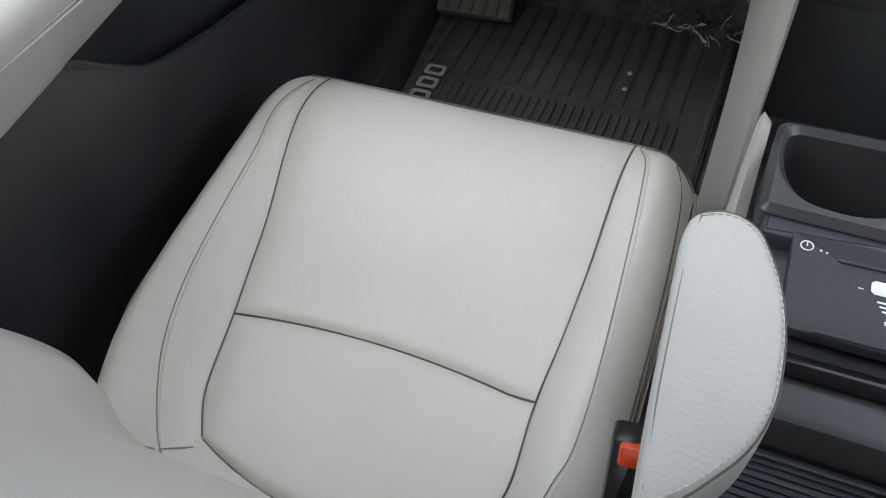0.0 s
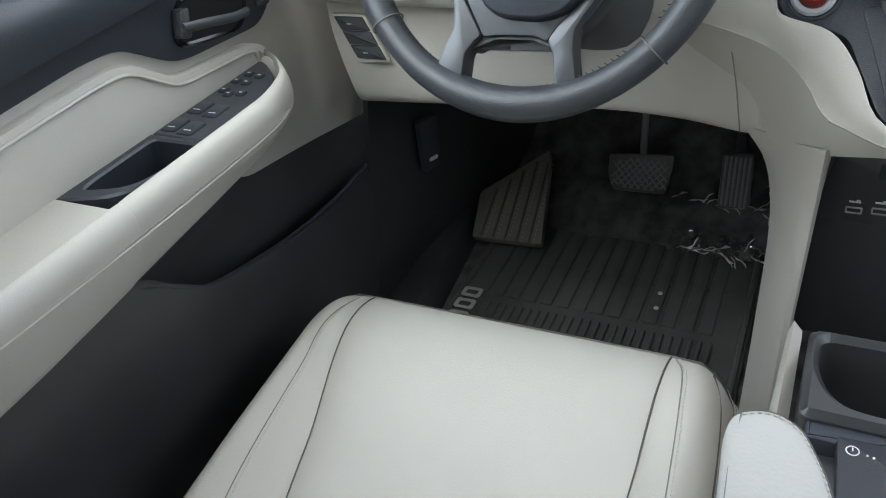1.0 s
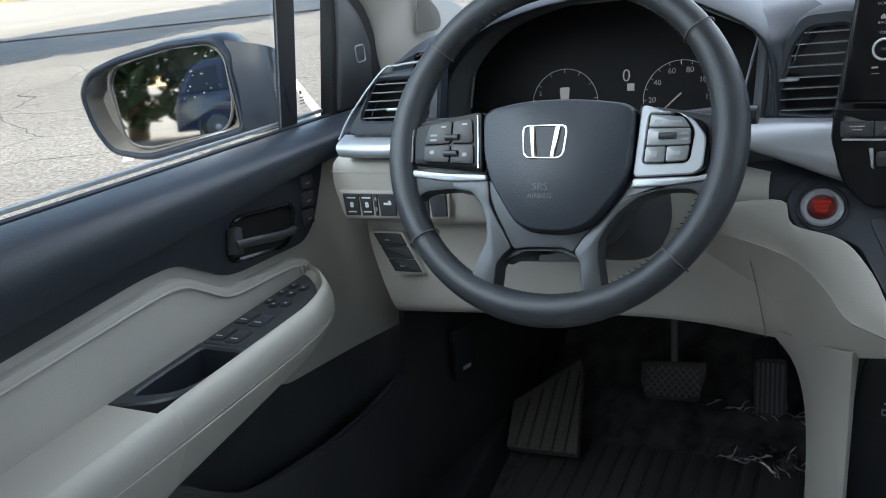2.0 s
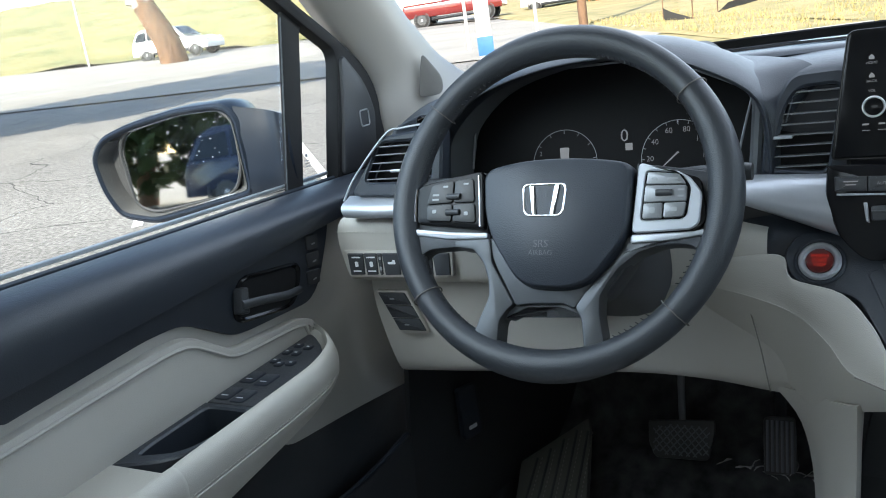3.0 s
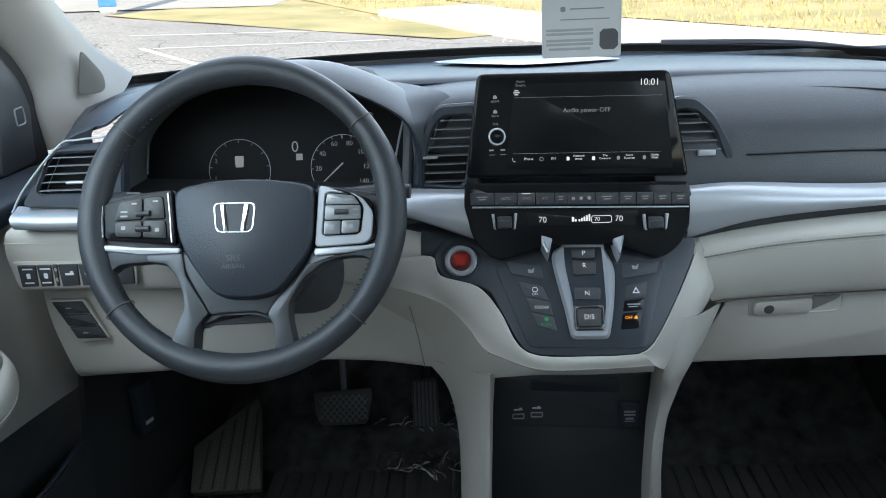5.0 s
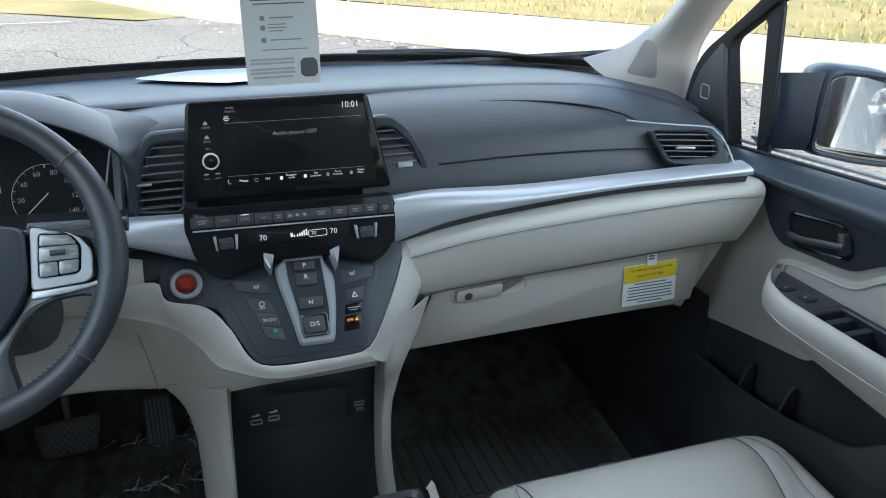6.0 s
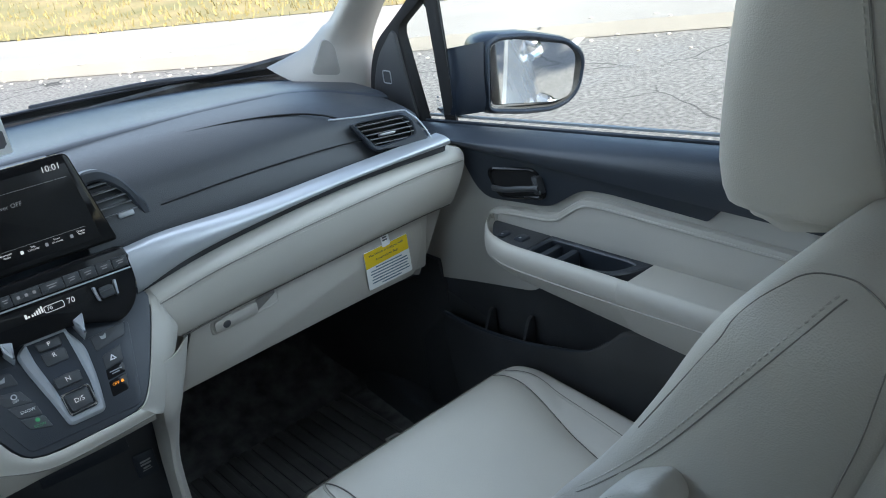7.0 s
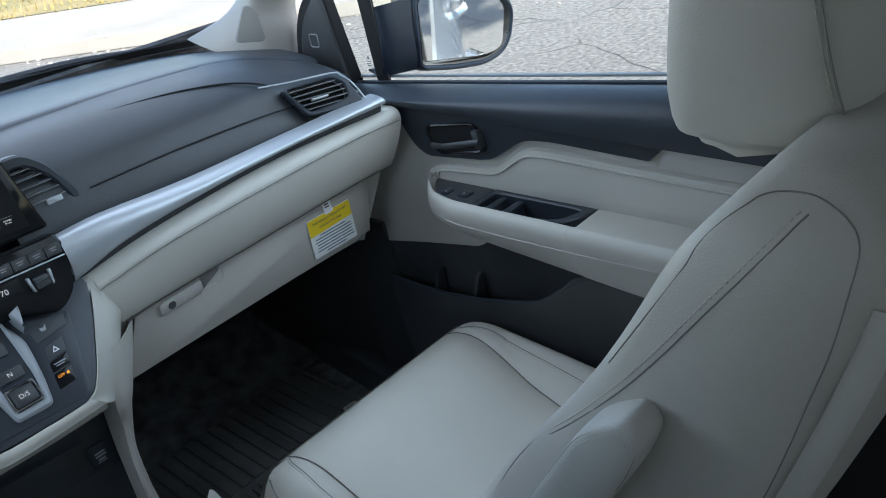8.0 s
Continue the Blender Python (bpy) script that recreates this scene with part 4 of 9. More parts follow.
for a in range(3):
    y0, y1 = -0.0535 - 0.018 * a, -0.0535 - 0.018 * (a + 1) + 0.0012
    sh = lambda y: (-0.0535 - y) * 0.46
    s = key("switch", [(-0.0565 + sh(y0), y0), (-0.0165 + sh(y0), y0), (-0.0165 + sh(y1), y1), (-0.0565 + sh(y1), y1)], sw2, off(m2, 0, 0, 0.0025), 0.001, 0.004, BLACK_HARD)
    if a != 1:
        part("marks", bars([(-0.036 + sh(y0), (y0 + y1) / 2, 0.007, 0.002)], off(m2, 0, 0, 0.0028)), GREY_MARK, s)

# ---------------------------------------------------------------- instrument cluster and its hood
cl = thing("instrument_cluster", (-0.40, 0.28, 0.70), "instrument cluster with dials under a black hood", "instrument cluster")
def arch(y, k, dz, x0=-0.405, w=0.212, drop=0.0):
    """Half-round hood line over the dials."""
    pts = []
    prof = ((-1.02, -0.055), (-0.99, 0.00), (-0.93, 0.055), (-0.66, 0.110), (-0.30, 0.137), (0.05, 0.146), (0.40, 0.142), (0.70, 0.117), (0.95, 0.074), (1.0, 0.0), (0.985, -0.07))
    for u, v in prof:
        pts.append((x0 + u * w * k, y, 0.725 + v * dz - drop))
    return pts


hood = [arch(0.345, 1.18, 0.80, drop=0.015), arch(0.285, 1.05, 0.96), arch(0.235, 1.02, 0.965), arch(0.200, 0.985, 0.880), arch(0.203, 0.955, 0.845), arch(0.235, 0.940, 0.83)]
part("hood", loft(hood, 4, 4), BLACK, cl, "black hood over the dials")
flank_a = [(-0.345, 0.205, 0.8530), (-0.300, 0.203, 0.8450), (-0.257, 0.202, 0.8270), (-0.207, 0.201, 0.7890), (-0.1965, 0.201, 0.7450)]
flank_c = [(-0.260, 0.330, 0.8290), (-0.205, 0.300, 0.8240), (-0.165, 0.262, 0.8180), (-0.150, 0.238, 0.8000), (-0.176, 0.212, 0.7880)]
flank = [flank_a] + [[tuple((V(*a).lerp(V(*c), k) + V(0, 0.004, -0.010) * (4 * k * (1 - k))).to_tuple()) for a, c in zip(flank_a, flank_c)] for k in (0.3, 0.6)] + [flank_c]
part("hood_flank", loft(flank, 4, 5, 0.002), BLACK, cl, "smooth flank of the hood")
bez = [arch(0.232, 0.945, 0.835), arch(0.262, 0.920, 0.81), arch(0.300, 0.895, 0.79)]
part("bezel", loft(bez, 4, 4), material("bezel_grey", (0.15, 0.16, 0.17), 0.42), cl, "dark grey inner bezel")
FACE = [(-0.194, -0.075), (0.172, -0.085), (0.178, 0.010), (0.150, 0.050), (0.122, 0.0745), (0.0, 0.079), (-0.116, 0.0755), (-0.1656, 0.0385), (-0.192, 0.009)]
K = facing(-0.405, 0.305, 0.765, 15)
face = part("dial_face", slab(rpoly(FACE, 0.01), 0.004, 0, K), DIAL_FACE, cl, "dark dial face")
face_o, face_i = rpoly([(x * 1.075, y * (1.16 if y > 0 else 1.05)) for x, y in FACE], 0.01), rpoly(FACE, 0.01)
part("bezel_edge", ring_slab(face_o, face_i, 0.012, 0.004, off(K, 0, 0, 0.006)), bpy.data.materials["bezel_grey"], cl, "grey inner bezel")
kz = off(K, 0, 0, 0.0006)
def ring_mark(cx, cy, r, w, a0, a1, n=40):
    bm = bmesh.new()
    rows = [[kz @ Vector((cx + q * math.cos(radians(a0 + (a1 - a0) * i / n)), cy + q * math.sin(radians(a0 + (a1 - a0) * i / n)), 0.0)) for i in range(n + 1)] for q in (r, r + w)]
    return grid(rows, bm)


for cx, cy, r in ((-0.057, -0.0515, 0.0435), (0.0905, -0.052, 0.0455)):
    dial = part("dial", ring_mark(cx, cy, r, 0.0008, -30, 210), GREY_MARK, cl)
    part("ticks", grid([[kz @ Vector((cx + q * math.cos(radians(a)), cy + q * math.sin(radians(a)), 0.0002)) for a in (89.6, 90.4)] for q in (r - 0.005, r)]), WHITE_MARK, dial)
for i, w in enumerate(("20", "40", "60", "80", "100", "120", "140")):
    a = radians(181 - 36.0 * i)
    text("number", w, 0.0095, off(kz, 0.0905 + 0.035 * math.cos(a), -0.052 + 0.035 * math.sin(a), 0.0004), LIT_DIM, cl)
    for j in range(2):
        b = a - radians(18 * j)
        part("tick", grid([[kz @ Vector((0.0905 + q * math.cos(b + d), -0.052 + q * math.sin(b + d), 0.0003)) for d in (-0.012, 0.012)] for q in (0.042, 0.0455)]), LIT_DIM, cl)
for i in range(9):
    b = radians(200 - 27.5 * i)
    part("tick", grid([[kz @ Vector((-0.057 + q * math.cos(b + d), -0.0515 + q * math.sin(b + d), 0.0003)) for d in (-0.012, 0.012)] for q in (0.039, 0.0435)]), LIT_DIM, cl)
for n, a in ((1, 195), (2, 157)):
    text("number", str(n), 0.008, off(kz, -0.057 + 0.036 * math.cos(radians(a)), -0.0515 + 0.036 * math.sin(radians(a)), 0.0004), LIT_DIM, cl)
part("needle", slab([(-0.001, 0), (0.001, 0), (0.0006, 0.040), (-0.0006, 0.040)], 0.0006, 0, off(kz, 0.0905, -0.0455, 0.001, 132)), LIT_DIM, cl, "white needle")
text("speed", "0", 0.022, off(kz, 0.0233, -0.0214, 0.0004), LIT_DIM, cl)
part("gear_mark", slab(rect(0.009, 0.009, 0.0008, 0.0289, -0.0352), 0.0004, 0, off(kz, 0, 0, 0.0004)), LIT_DIM, cl)
part("car_mark", slab(rpoly([(-0.0625, -0.047), (-0.0515, -0.047), (-0.0505, -0.031), (-0.0635, -0.031)], 0.002), 0.0004, 0, off(kz, 0, 0, 0.0004)), LIT_DIM, cl)
BEZEL_EDGE = material("bezel_edge_grey", (0.30, 0.31, 0.32), 0.35)
for pts in ([(-0.185, -0.052), (-0.1804, 0.003), (-0.1745, 0.0185), (-0.1251, 0.0523), (-0.104, 0.0635), (-0.0876, 0.0685), (-0.0477, 0.0708), (0.050, 0.0708)], [(0.1099, 0.0537), (0.1700, 0.0245), (0.1794, 0.0150), (0.1736, -0.0075), (0.1634, -0.0512)]):
    part("bezel_line", tube([K @ Vector((x, y, 0.013)) for x, y in pts], 0.0016, 6), BEZEL_EDGE, cl, "grey edge line of the bezel")
part("lower_shroud", loft([[(-0.60, 0.30, 0.71), (-0.40, 0.30, 0.70), (-0.20, 0.30, 0.69)], [(-0.62, 0.19, 0.70), (-0.40, 0.17, 0.69), (-0.20, 0.19, 0.685)], [(-0.62, 0.18, 0.66), (-0.40, 0.16, 0.65), (-0.20, 0.18, 0.645)]], 4, 4, 0.003), BLACK_HARD, cl)
# fill between hood and centre vent, and at the left end
fillc = [
    [(-0.225, 0.345, 0.815), (-0.17, 0.345, 0.820), (-0.12, 0.345, 0.822), (0.0, 0.345, 0.822), (0.12, 0.345, 0.820)],
    [(-0.21, 0.29, 0.812), (-0.17, 0.27, 0.816), (-0.12, 0.26, 0.818), (0.0, 0.26, 0.818), (0.12, 0.27, 0.812)],
    [(-0.205, 0.235, 0.770), (-0.18, 0.232, 0.79), (-0.12, 0.232, 0.79), (0.0, 0.232, 0.79), (0.12, 0.232, 0.79)],
    [(-0.215, 0.225, 0.690), (-0.20, 0.225, 0.69), (-0.12, 0.222, 0.69), (0.0, 0.222, 0.69), (0.12, 0.222, 0.69)],
]
part("centre_pad", loft(fillc, 4, 4, 0.003), BLACK, dash)
filll = [
    [(-0.722, 0.335, 0.745), (-0.68, 0.34, 0.800), (-0.62, 0.34, 0.822), (-0.57, 0.34, 0.83)],
    [(-0.712, 0.250, 0.735), (-0.672, 0.245, 0.790), (-0.62, 0.235, 0.818), (-0.58, 0.23, 0.82)],
    [(-0.700, 0.195, 0.715), (-0.660, 0.180, 0.768), (-0.63, 0.165, 0.800), (-0.585, 0.17, 0.812)],
    [(-0.690, 0.175, 0.700), (-0.655, 0.160, 0.735), (-0.632, 0.150, 0.785), (-0.60, 0.155, 0.80)],
    [(-0.690, 0.180, 0.690), (-0.655, 0.170, 0.690), (-0.63, 0.17, 0.70), (-0.60, 0.18, 0.70)],
]
tip = [
    [(-0.25, 0.190, 0.675), (-0.20, 0.185, 0.672), (-0.15, 0.185, 0.672)],
    [(-0.25, 0.165, 0.650), (-0.20, 0.158, 0.650), (-0.15, 0.160, 0.650)],
    [(-0.25, 0.150, 0.630), (-0.20, 0.150, 0.630), (-0.15, 0.155, 0.630)],
]
part("side_pad", loft(tip, 3, 3, 0.002), BLACK, dash)
part("end_pad", loft(filll, 4, 4, 0.003), BLACK, dash)

# open cubby below the gear panel
B = facing(0, 0.165, 0.40, 0)
cub = thing("storage_cubby", (0, 0.2, 0.0), "deep black open cubby with charging sockets under the gear panel", "storage")
part("back_panel", slab(rpoly([(-0.125, 0.09), (0.108, 0.09), (0.106, -0.040), (0.092, -0.20), (-0.128, -0.20), (-0.122, -0.03)], 0.006), 0.03, 0.002, off(B, 0, 0, -0.004)), BLACK_HARD, cub)
part("upper_lip", slab(rpoly([(-0.104, 0.052), (0.104, 0.048), (0.107, -0.040), (-0.121, -0.031)], 0.006), 0.02, 0.003, B), BLACK_HARD, cub)
part("flap", slab(rpoly([(-0.062, 0.0445), (0.059, 0.042), (0.059, 0.019), (-0.0625, 0.025)], 0.004), 0.003, 0.001, off(B, 0, 0, 0.002)), BLACK, cub)
for cx, cy in ((-0.0795, -0.016), (-0.0541, -0.014)):
    so = part("usb_socket", ring_slab(rect(0.017, 0.0085, 0.002, cx, cy), rect(0.0135, 0.005, 0.001, cx, cy), 0.002, 0.0004, off(B, 0, 0, 0.0015)), GREY_MARK, cub)
    part("symbol", bars([(cx, cy + 0.0105, 0.012, 0.0024), (cx + 0.003, cy + 0.0115, 0.004, 0.004)], off(B, 0, 0, 0.0004)), WHITE_MARK, cub)
cap12 = part("power_outlet_cover", slab(rpoly([(0.0576, 0.0045), (0.0885, 0.0035), (0.089, -0.0365), (0.0585, -0.0355)], 0.003), 0.004, 0.0015, off(B, 0, 0, 0.0035)), BLACK, cub, "black outlet flap")
part("marks", bars([(0.073, -0.010, 0.016, 0.003), (0.073, -0.015, 0.016, 0.003), (0.073, -0.021, 0.011, 0.003), (0.073, -0.025, 0.014, 0.0012)], off(B, 0, 0, 0.0040)), GREY_MARK, cap12)

# ---------------------------------------------------------------- steering wheel
W = facing(-0.389, 0.035, 0.729, 28)
wheel = thing("steering_wheel", (-0.389, 0.035, 0.729), "black leather steering wheel with silver spokes and control pads", "steering wheel")
RIM = 0.1685
rim_rings = []
for i in range(96):
    a = 2 * math.pi * i / 96
    thick = 0.0155 + 0.0012 * math.cos(4 * a)
    c, s = math.cos(a), math.sin(a)
    rim_rings.append([W @ Vector(((RIM + thick * math.cos(b)) * c, (RIM + thick * math.cos(b)) * s, thick * 1.08 * math.sin(b))) for b in [2 * math.pi * j / 18 for j in range(18)]])
rim_rings.append(rim_rings[0])
bm = grid(rim_rings, close_v=True)
bmesh.ops.remove_doubles(bm, verts=bm.verts[:], dist=1e-5)
rim = part("rim", bm, BLACK_LEATHER, wheel, "black leather rim")
for a in (37, 143, 217, 318):
    c, s = math.cos(radians(a)), math.sin(radians(a))
    ringp = [W @ Vector(((RIM + 0.0163 * math.cos(b)) * c, (RIM + 0.0163 * math.cos(b)) * s, 0.0163 * 1.06 * math.sin(b))) for b in [2 * math.pi * j / 20 for j in range(20)]]
    part("seam", tube(ringp, 0.0007, 5, True), SEAM, rim)
# lacing on the inner edge of the lower and upper arcs
for a0, a1 in ((40, 140), (221, 314), (326, 360 + 33), (147, 213)):
    lace = [W @ Vector(((RIM - 0.0148) * math.cos(radians(a)), (RIM - 0.0148) * math.sin(radians(a)), 0.0045)) for a in range(a0, a1 + 1, 2)]
    bm = bmesh.new()
    for p, t in walk_along(lace, 0.0062):
        side = t.cross(W.to_3x3() @ Vector((0, 0, 1)))
        tube([p - side * 0.0016 - t * 0.001, p + (W.to_3x3() @ Vector((0, 0, 0.0008))), p + side * 0.0016 + t * 0.001], 0.0005, 5, bm=bm)
    part("lacing", bm, BLACK_LEATHER, rim)
# airbag cover, domed
hub_pts = rpoly([(-0.073, 0.0300), (-0.033, 0.0385), (0.010, 0.0395), (0.050, 0.0365), (0.086, 0.0300), (0.0838, -0.0405), (0.050, -0.0865), (0.024, -0.0950), (-0.024, -0.0930), (-0.0575, -0.046), (-0.068, -0.02)], [0.014, 0.03, 0.03, 0.03, 0.014, 0.02, 0.016, 0.02, 0.02, 0.02, 0.03], 4)
bm = bmesh.new()
rings = []
for d, z in ((0.0, -0.022), (0.0, 0.004), (0.0015, 0.0085), (0.005, 0.012), (0.012, 0.0155), (0.022, 0.018), (0.032, 0.019)):
    ip = inset(hub_pts, d)
    cx, cy = 0.005, -0.03
    ip = [Vector((cx + (p.x - cx) * (1 - d * 2), cy + (p.y - cy) * (1 - d * 2))) for p in hub_pts] if d > 0.004 else ip
    rings.append([W @ Vector((p.x, p.y, z)) for p in ip])
grid(rings, bm, close_v=True)
bm.faces.new([v for v in bm.verts][-len(hub_pts):])
cover = part("airbag_cover", bm, BLACK, wheel, "black grained airbag cover")
bm_ = off(W, -0.002, -0.0045, 0.0205)
ring_o = rpoly([(-0.0245, 0.0165), (0.0235, 0.0160), (0.0205, -0.0180), (-0.0210, -0.0175)], 0.008, 5)
ring_i = rpoly([(-0.0222, 0.0143), (0.0212, 0.0138), (0.0184, -0.0160), (-0.0190, -0.0155)], 0.0065, 5)
badge = part("emblem_frame", ring_slab(ring_o, ring_i, 0.003, 0.0008, bm_), CHROME, cover, "plain chrome emblem")
part("emblem_field", slab(ring_i, 0.0015, 0, off(bm_, 0, 0, -0.0012)), BLACK, cover)
for sgn in (-1, 1):
    part("emblem_bar", slab(rpoly([(sgn * 0.0160, 0.0138), (sgn * 0.0108, 0.0138), (sgn * 0.0070, -0.0158), (sgn * 0.0115, -0.0158)], 0.001), 0.002, 0.0006, off(bm_, 0, 0, 0.0004)), CHROME, cover)
text("moulded_word", "SRS", 0.0105, off(W, -0.003, -0.0500, 0.0202), DARK_SILVER, cover)
text("moulded_word", "AIRBAG", 0.0072, off(W, -0.003, -0.0590, 0.0200), DARK_SILVER, cover)
# back plate and spokes
part("hub_back", slab(rpoly([(-0.082, 0.030), (0.092, 0.028), (0.093, -0.045), (0.055, -0.104), (-0.032, -0.104), (-0.068, -0.05)], 0.02), 0.03, 0.006, off(W, 0, 0, -0.006)), BLACK_HARD, wheel)


def spoke(pts, name, mat, z0=0.0, dep=0.02, bev=0.006, r=0.012, label=""):
    return part(name, slab(rpoly(pts, r, 5), dep, bev, off(W, 0, 0, z0)), mat, wheel, label)


sl = spoke([(-0.168, 0.020), (-0.150, 0.026), (-0.0735, 0.034), (-0.066, -0.040), (-0.108, -0.044), (-0.163, -0.034)], "side_spoke", BLACK_HARD, 0.003, label="black side spoke")
sr = spoke([(0.168, 0.018), (0.150, 0.022), (0.086, 0.033), (0.080, -0.046), (0.118, -0.050), (0.163, -0.038)], "side_spoke", BLACK_HARD, 0.003, label="black side spoke")
spoke([(-0.160, -0.0285), (-0.110, -0.0335), (-0.066, -0.0350), (-0.0655, -0.0415), (-0.112, -0.0415), (-0.159, -0.0355)], "silver_bar", SILVER, 0.0085, 0.006, 0.002, 0.003, "silver bar")
# dark satin lower spokes: a V round the hub with two legs down to the rim
def leg(pts, r):
    lg = spoke(pts, "lower_spoke", DARK_SILVER, 0.0065, 0.026, 0.0022, r, "dark satin metal lower spoke")
    return lg


leg([(-0.1043, -0.0495), (-0.0817, -0.0531), (-0.0698, -0.0669), (-0.0631, -0.0849), (-0.0615, -0.1029), (-0.0700, -0.1230), (-0.0790, -0.1500), (-0.0490, -0.1580), (-0.0479, -0.1256), (-0.0394, -0.1136), (-0.0330, -0.1085), (-0.0600, -0.0660), (-0.0640, -0.0400), (-0.1049, -0.0420)], 0.004)
leg([(0.0308, -0.1100), (0.0400, -0.0955), (0.0715, -0.0595), (0.0790, -0.0420), (0.1221, -0.0440), (0.1034, -0.0525), (0.0906, -0.0569), (0.0717, -0.0721), (0.0625, -0.0857), (0.0549, -0.0994), (0.0554, -0.1162), (0.0640, -0.1550), (0.0430, -0.1600), (0.0376, -0.1219)], 0.004)
part("spoke_bridge", slab(rpoly([(-0.0690, -0.0400), (-0.0588, -0.0668), (-0.0322, -0.1100), (-0.0175, -0.1078), (0.0188, -0.1068), (0.0298, -0.1118), (0.0392, -0.0964), (0.0709, -0.0603), (0.0802, -0.0502), (0.0848, -0.0400)], [0.002, 0.02, 0.004, 0.01, 0.01, 0.004, 0.01, 0.01, 0.004, 0.002]), 0.020, 0.0025, off(W, 0, 0, 0.0040)), DARK_SILVER, wheel, "dark satin metal bridge")
part("opening_wall", slab(rpoly([(-0.0430, -0.1150), (-0.0400, -0.1110), (-0.0304, -0.1060), (0.0188, -0.1040), (0.0310, -0.1080), (0.0400, -0.1200), (0.0340, -0.1180), (0.0148, -0.1115), (-0.0235, -0.1125), (-0.0380, -0.1210), (-0.0450, -0.1240)], 0.004), 0.022, 0.002, off(W, 0, 0, -0.002)), BLACK_LEATHER, wheel, "black inner edge of the lower opening")
# leather under the silver bars, running into the rim
for pts in ([(-0.1700, -0.0330), (-0.1457, -0.0330), (-0.0660, -0.0380), (-0.0670, -0.0480), (-0.1043, -0.0500), (-0.1350, -0.0520), (-0.1600, -0.0720)], [(0.0830, -0.0420), (0.1500, -0.0360), (0.1700, -0.0350), (0.1600, -0.0700), (0.1400, -0.0500), (0.1223, -0.0490), (0.0950, -0.0530)]):
    spoke(pts, "spoke_leather", BLACK_LEATHER, 0.0055, 0.02, 0.002, 0.006, "black leather lower edge of the spoke")
# left control pad
lp = spoke([(-0.1535, 0.0155), (-0.138, 0.0205), (-0.0755, 0.0315), (-0.0690, -0.0325), (-0.120, -0.0270), (-0.150, -0.0245)], "control_pad", PIANO, 0.0105, 0.008, 0.002, 0.006, "gloss black control pad")
part("silver_edge", tube([W @ Vector((x, y, 0.0112)) for x, y in ((-0.1515, -0.022), (-0.153, 0.0), (-0.1525, 0.0135))], 0.0014, 6), CHROME, lp)
part("silver_edge", tube([W @ Vector((x, y, 0.0112)) for x, y in ((-0.0795, 0.026), (-0.0765, 0.0), (-0.0740, -0.029))], 0.0011, 6), CHROME, lp)
for pts in ([(-0.1340, 0.0175), (-0.1075, 0.0215), (-0.1075, -0.0030), (-0.1390, -0.0040)], [(-0.1065, 0.0215), (-0.0850, 0.0230), (-0.0815, -0.0030), (-0.1065, -0.0030)], [(-0.1390, -0.0050), (-0.1075, -0.0042), (-0.1075, -0.0235), (-0.1370, -0.0220)], [(-0.1065, -0.0042), (-0.0815, -0.0042), (-0.0790, -0.0255), (-0.1065, -0.0235)]):
    part("key", slab(rpoly(pts, 0.004), 0.004, 0.0012, off(W, 0, 0, 0.0128)), KEY_BLACK, lp)
wz = off(W, 0, 0, 0.0131)
for row in [(-0.117, 0.0150, 0.006, 0.002), (-0.093, 0.0170, 0.006, 0.002), (-0.128, 0.0060, 0.008, 0.002), (-0.128, 0.0010, 0.008, 0.002), (-0.1285, -0.0120, 0.005, 0.004), (-0.0905, -0.0150, 0.005, 0.004)]:
    part("mark", bars([row], wz), GREY_MARK, lp)
for cy in (0.0035, -0.0135):
    part("roller", tube([W @ Vector((x, cy, 0.0135)) for x in (-0.1135, -0.105, -0.0985)], 0.0034, 10), BLACK_HARD, lp, "small roller switch")
# right control pad with silver frame
rp = spoke([(0.0870, 0.0320), (0.0960, 0.0290), (0.1470, 0.0125), (0.1535, -0.0285), (0.1420, -0.0375), (0.0830, -0.0395)], "control_pad", PIANO, 0.0100, 0.008, 0.002, 0.006, "gloss black control pad")
fo = rpoly([(0.0895, 0.0300), (0.1360, 0.0150), (0.1490, -0.0020), (0.1470, -0.0310), (0.1400, -0.0365), (0.0845, -0.0395)], 0.006, 5)
fi = rpoly([(0.0965, 0.0215), (0.1290, 0.0180), (0.1390, 0.0040), (0.1355, -0.0230), (0.1310, -0.0265), (0.0925, -0.0275)], 0.006, 5)
part("silver_frame", ring_slab(fo, fi, 0.005, 0.0012, off(W, 0, 0, 0.0125)), SILVER, rp, "silver frame")
for pts in ([(0.0985, 0.0200), (0.1275, 0.0165), (0.1345, 0.0065), (0.0970, 0.0075)], [(0.0965, 0.0065), (0.1350, 0.0055), (0.1350, -0.0095), (0.0955, -0.0100)], [(0.0952, -0.0110), (0.1135, -0.0108), (0.1130, -0.0255), (0.0945, -0.0258)], [(0.1145, -0.0108), (0.1348, -0.0105), (0.1325, -0.0240), (0.1140, -0.0255)]):
    part("key", slab(rpoly(pts, 0.0025), 0.004, 0.0010, off(W, 0, 0, 0.0132)), KEY_GREY, rp)
part("roller", tube([W @ Vector((x, -0.0015, 0.0140)) for x in (0.107, 0.114, 0.122)], 0.0032, 10), BLACK_HARD, rp, "small roller switch")
for row in [(0.105, 0.0130, 0.006, 0.003), (0.122, 0.0120, 0.010, 0.002), (0.130, 0.0010, 0.006, 0.0018), (0.130, -0.0050, 0.006, 0.0018), (0.104, -0.0180, 0.005, 0.006), (0.124, -0.0175, 0.006, 0.004)]:
    part("mark", bars([row], off(W, 0, 0, 0.0135)), GREY_MARK, rp)
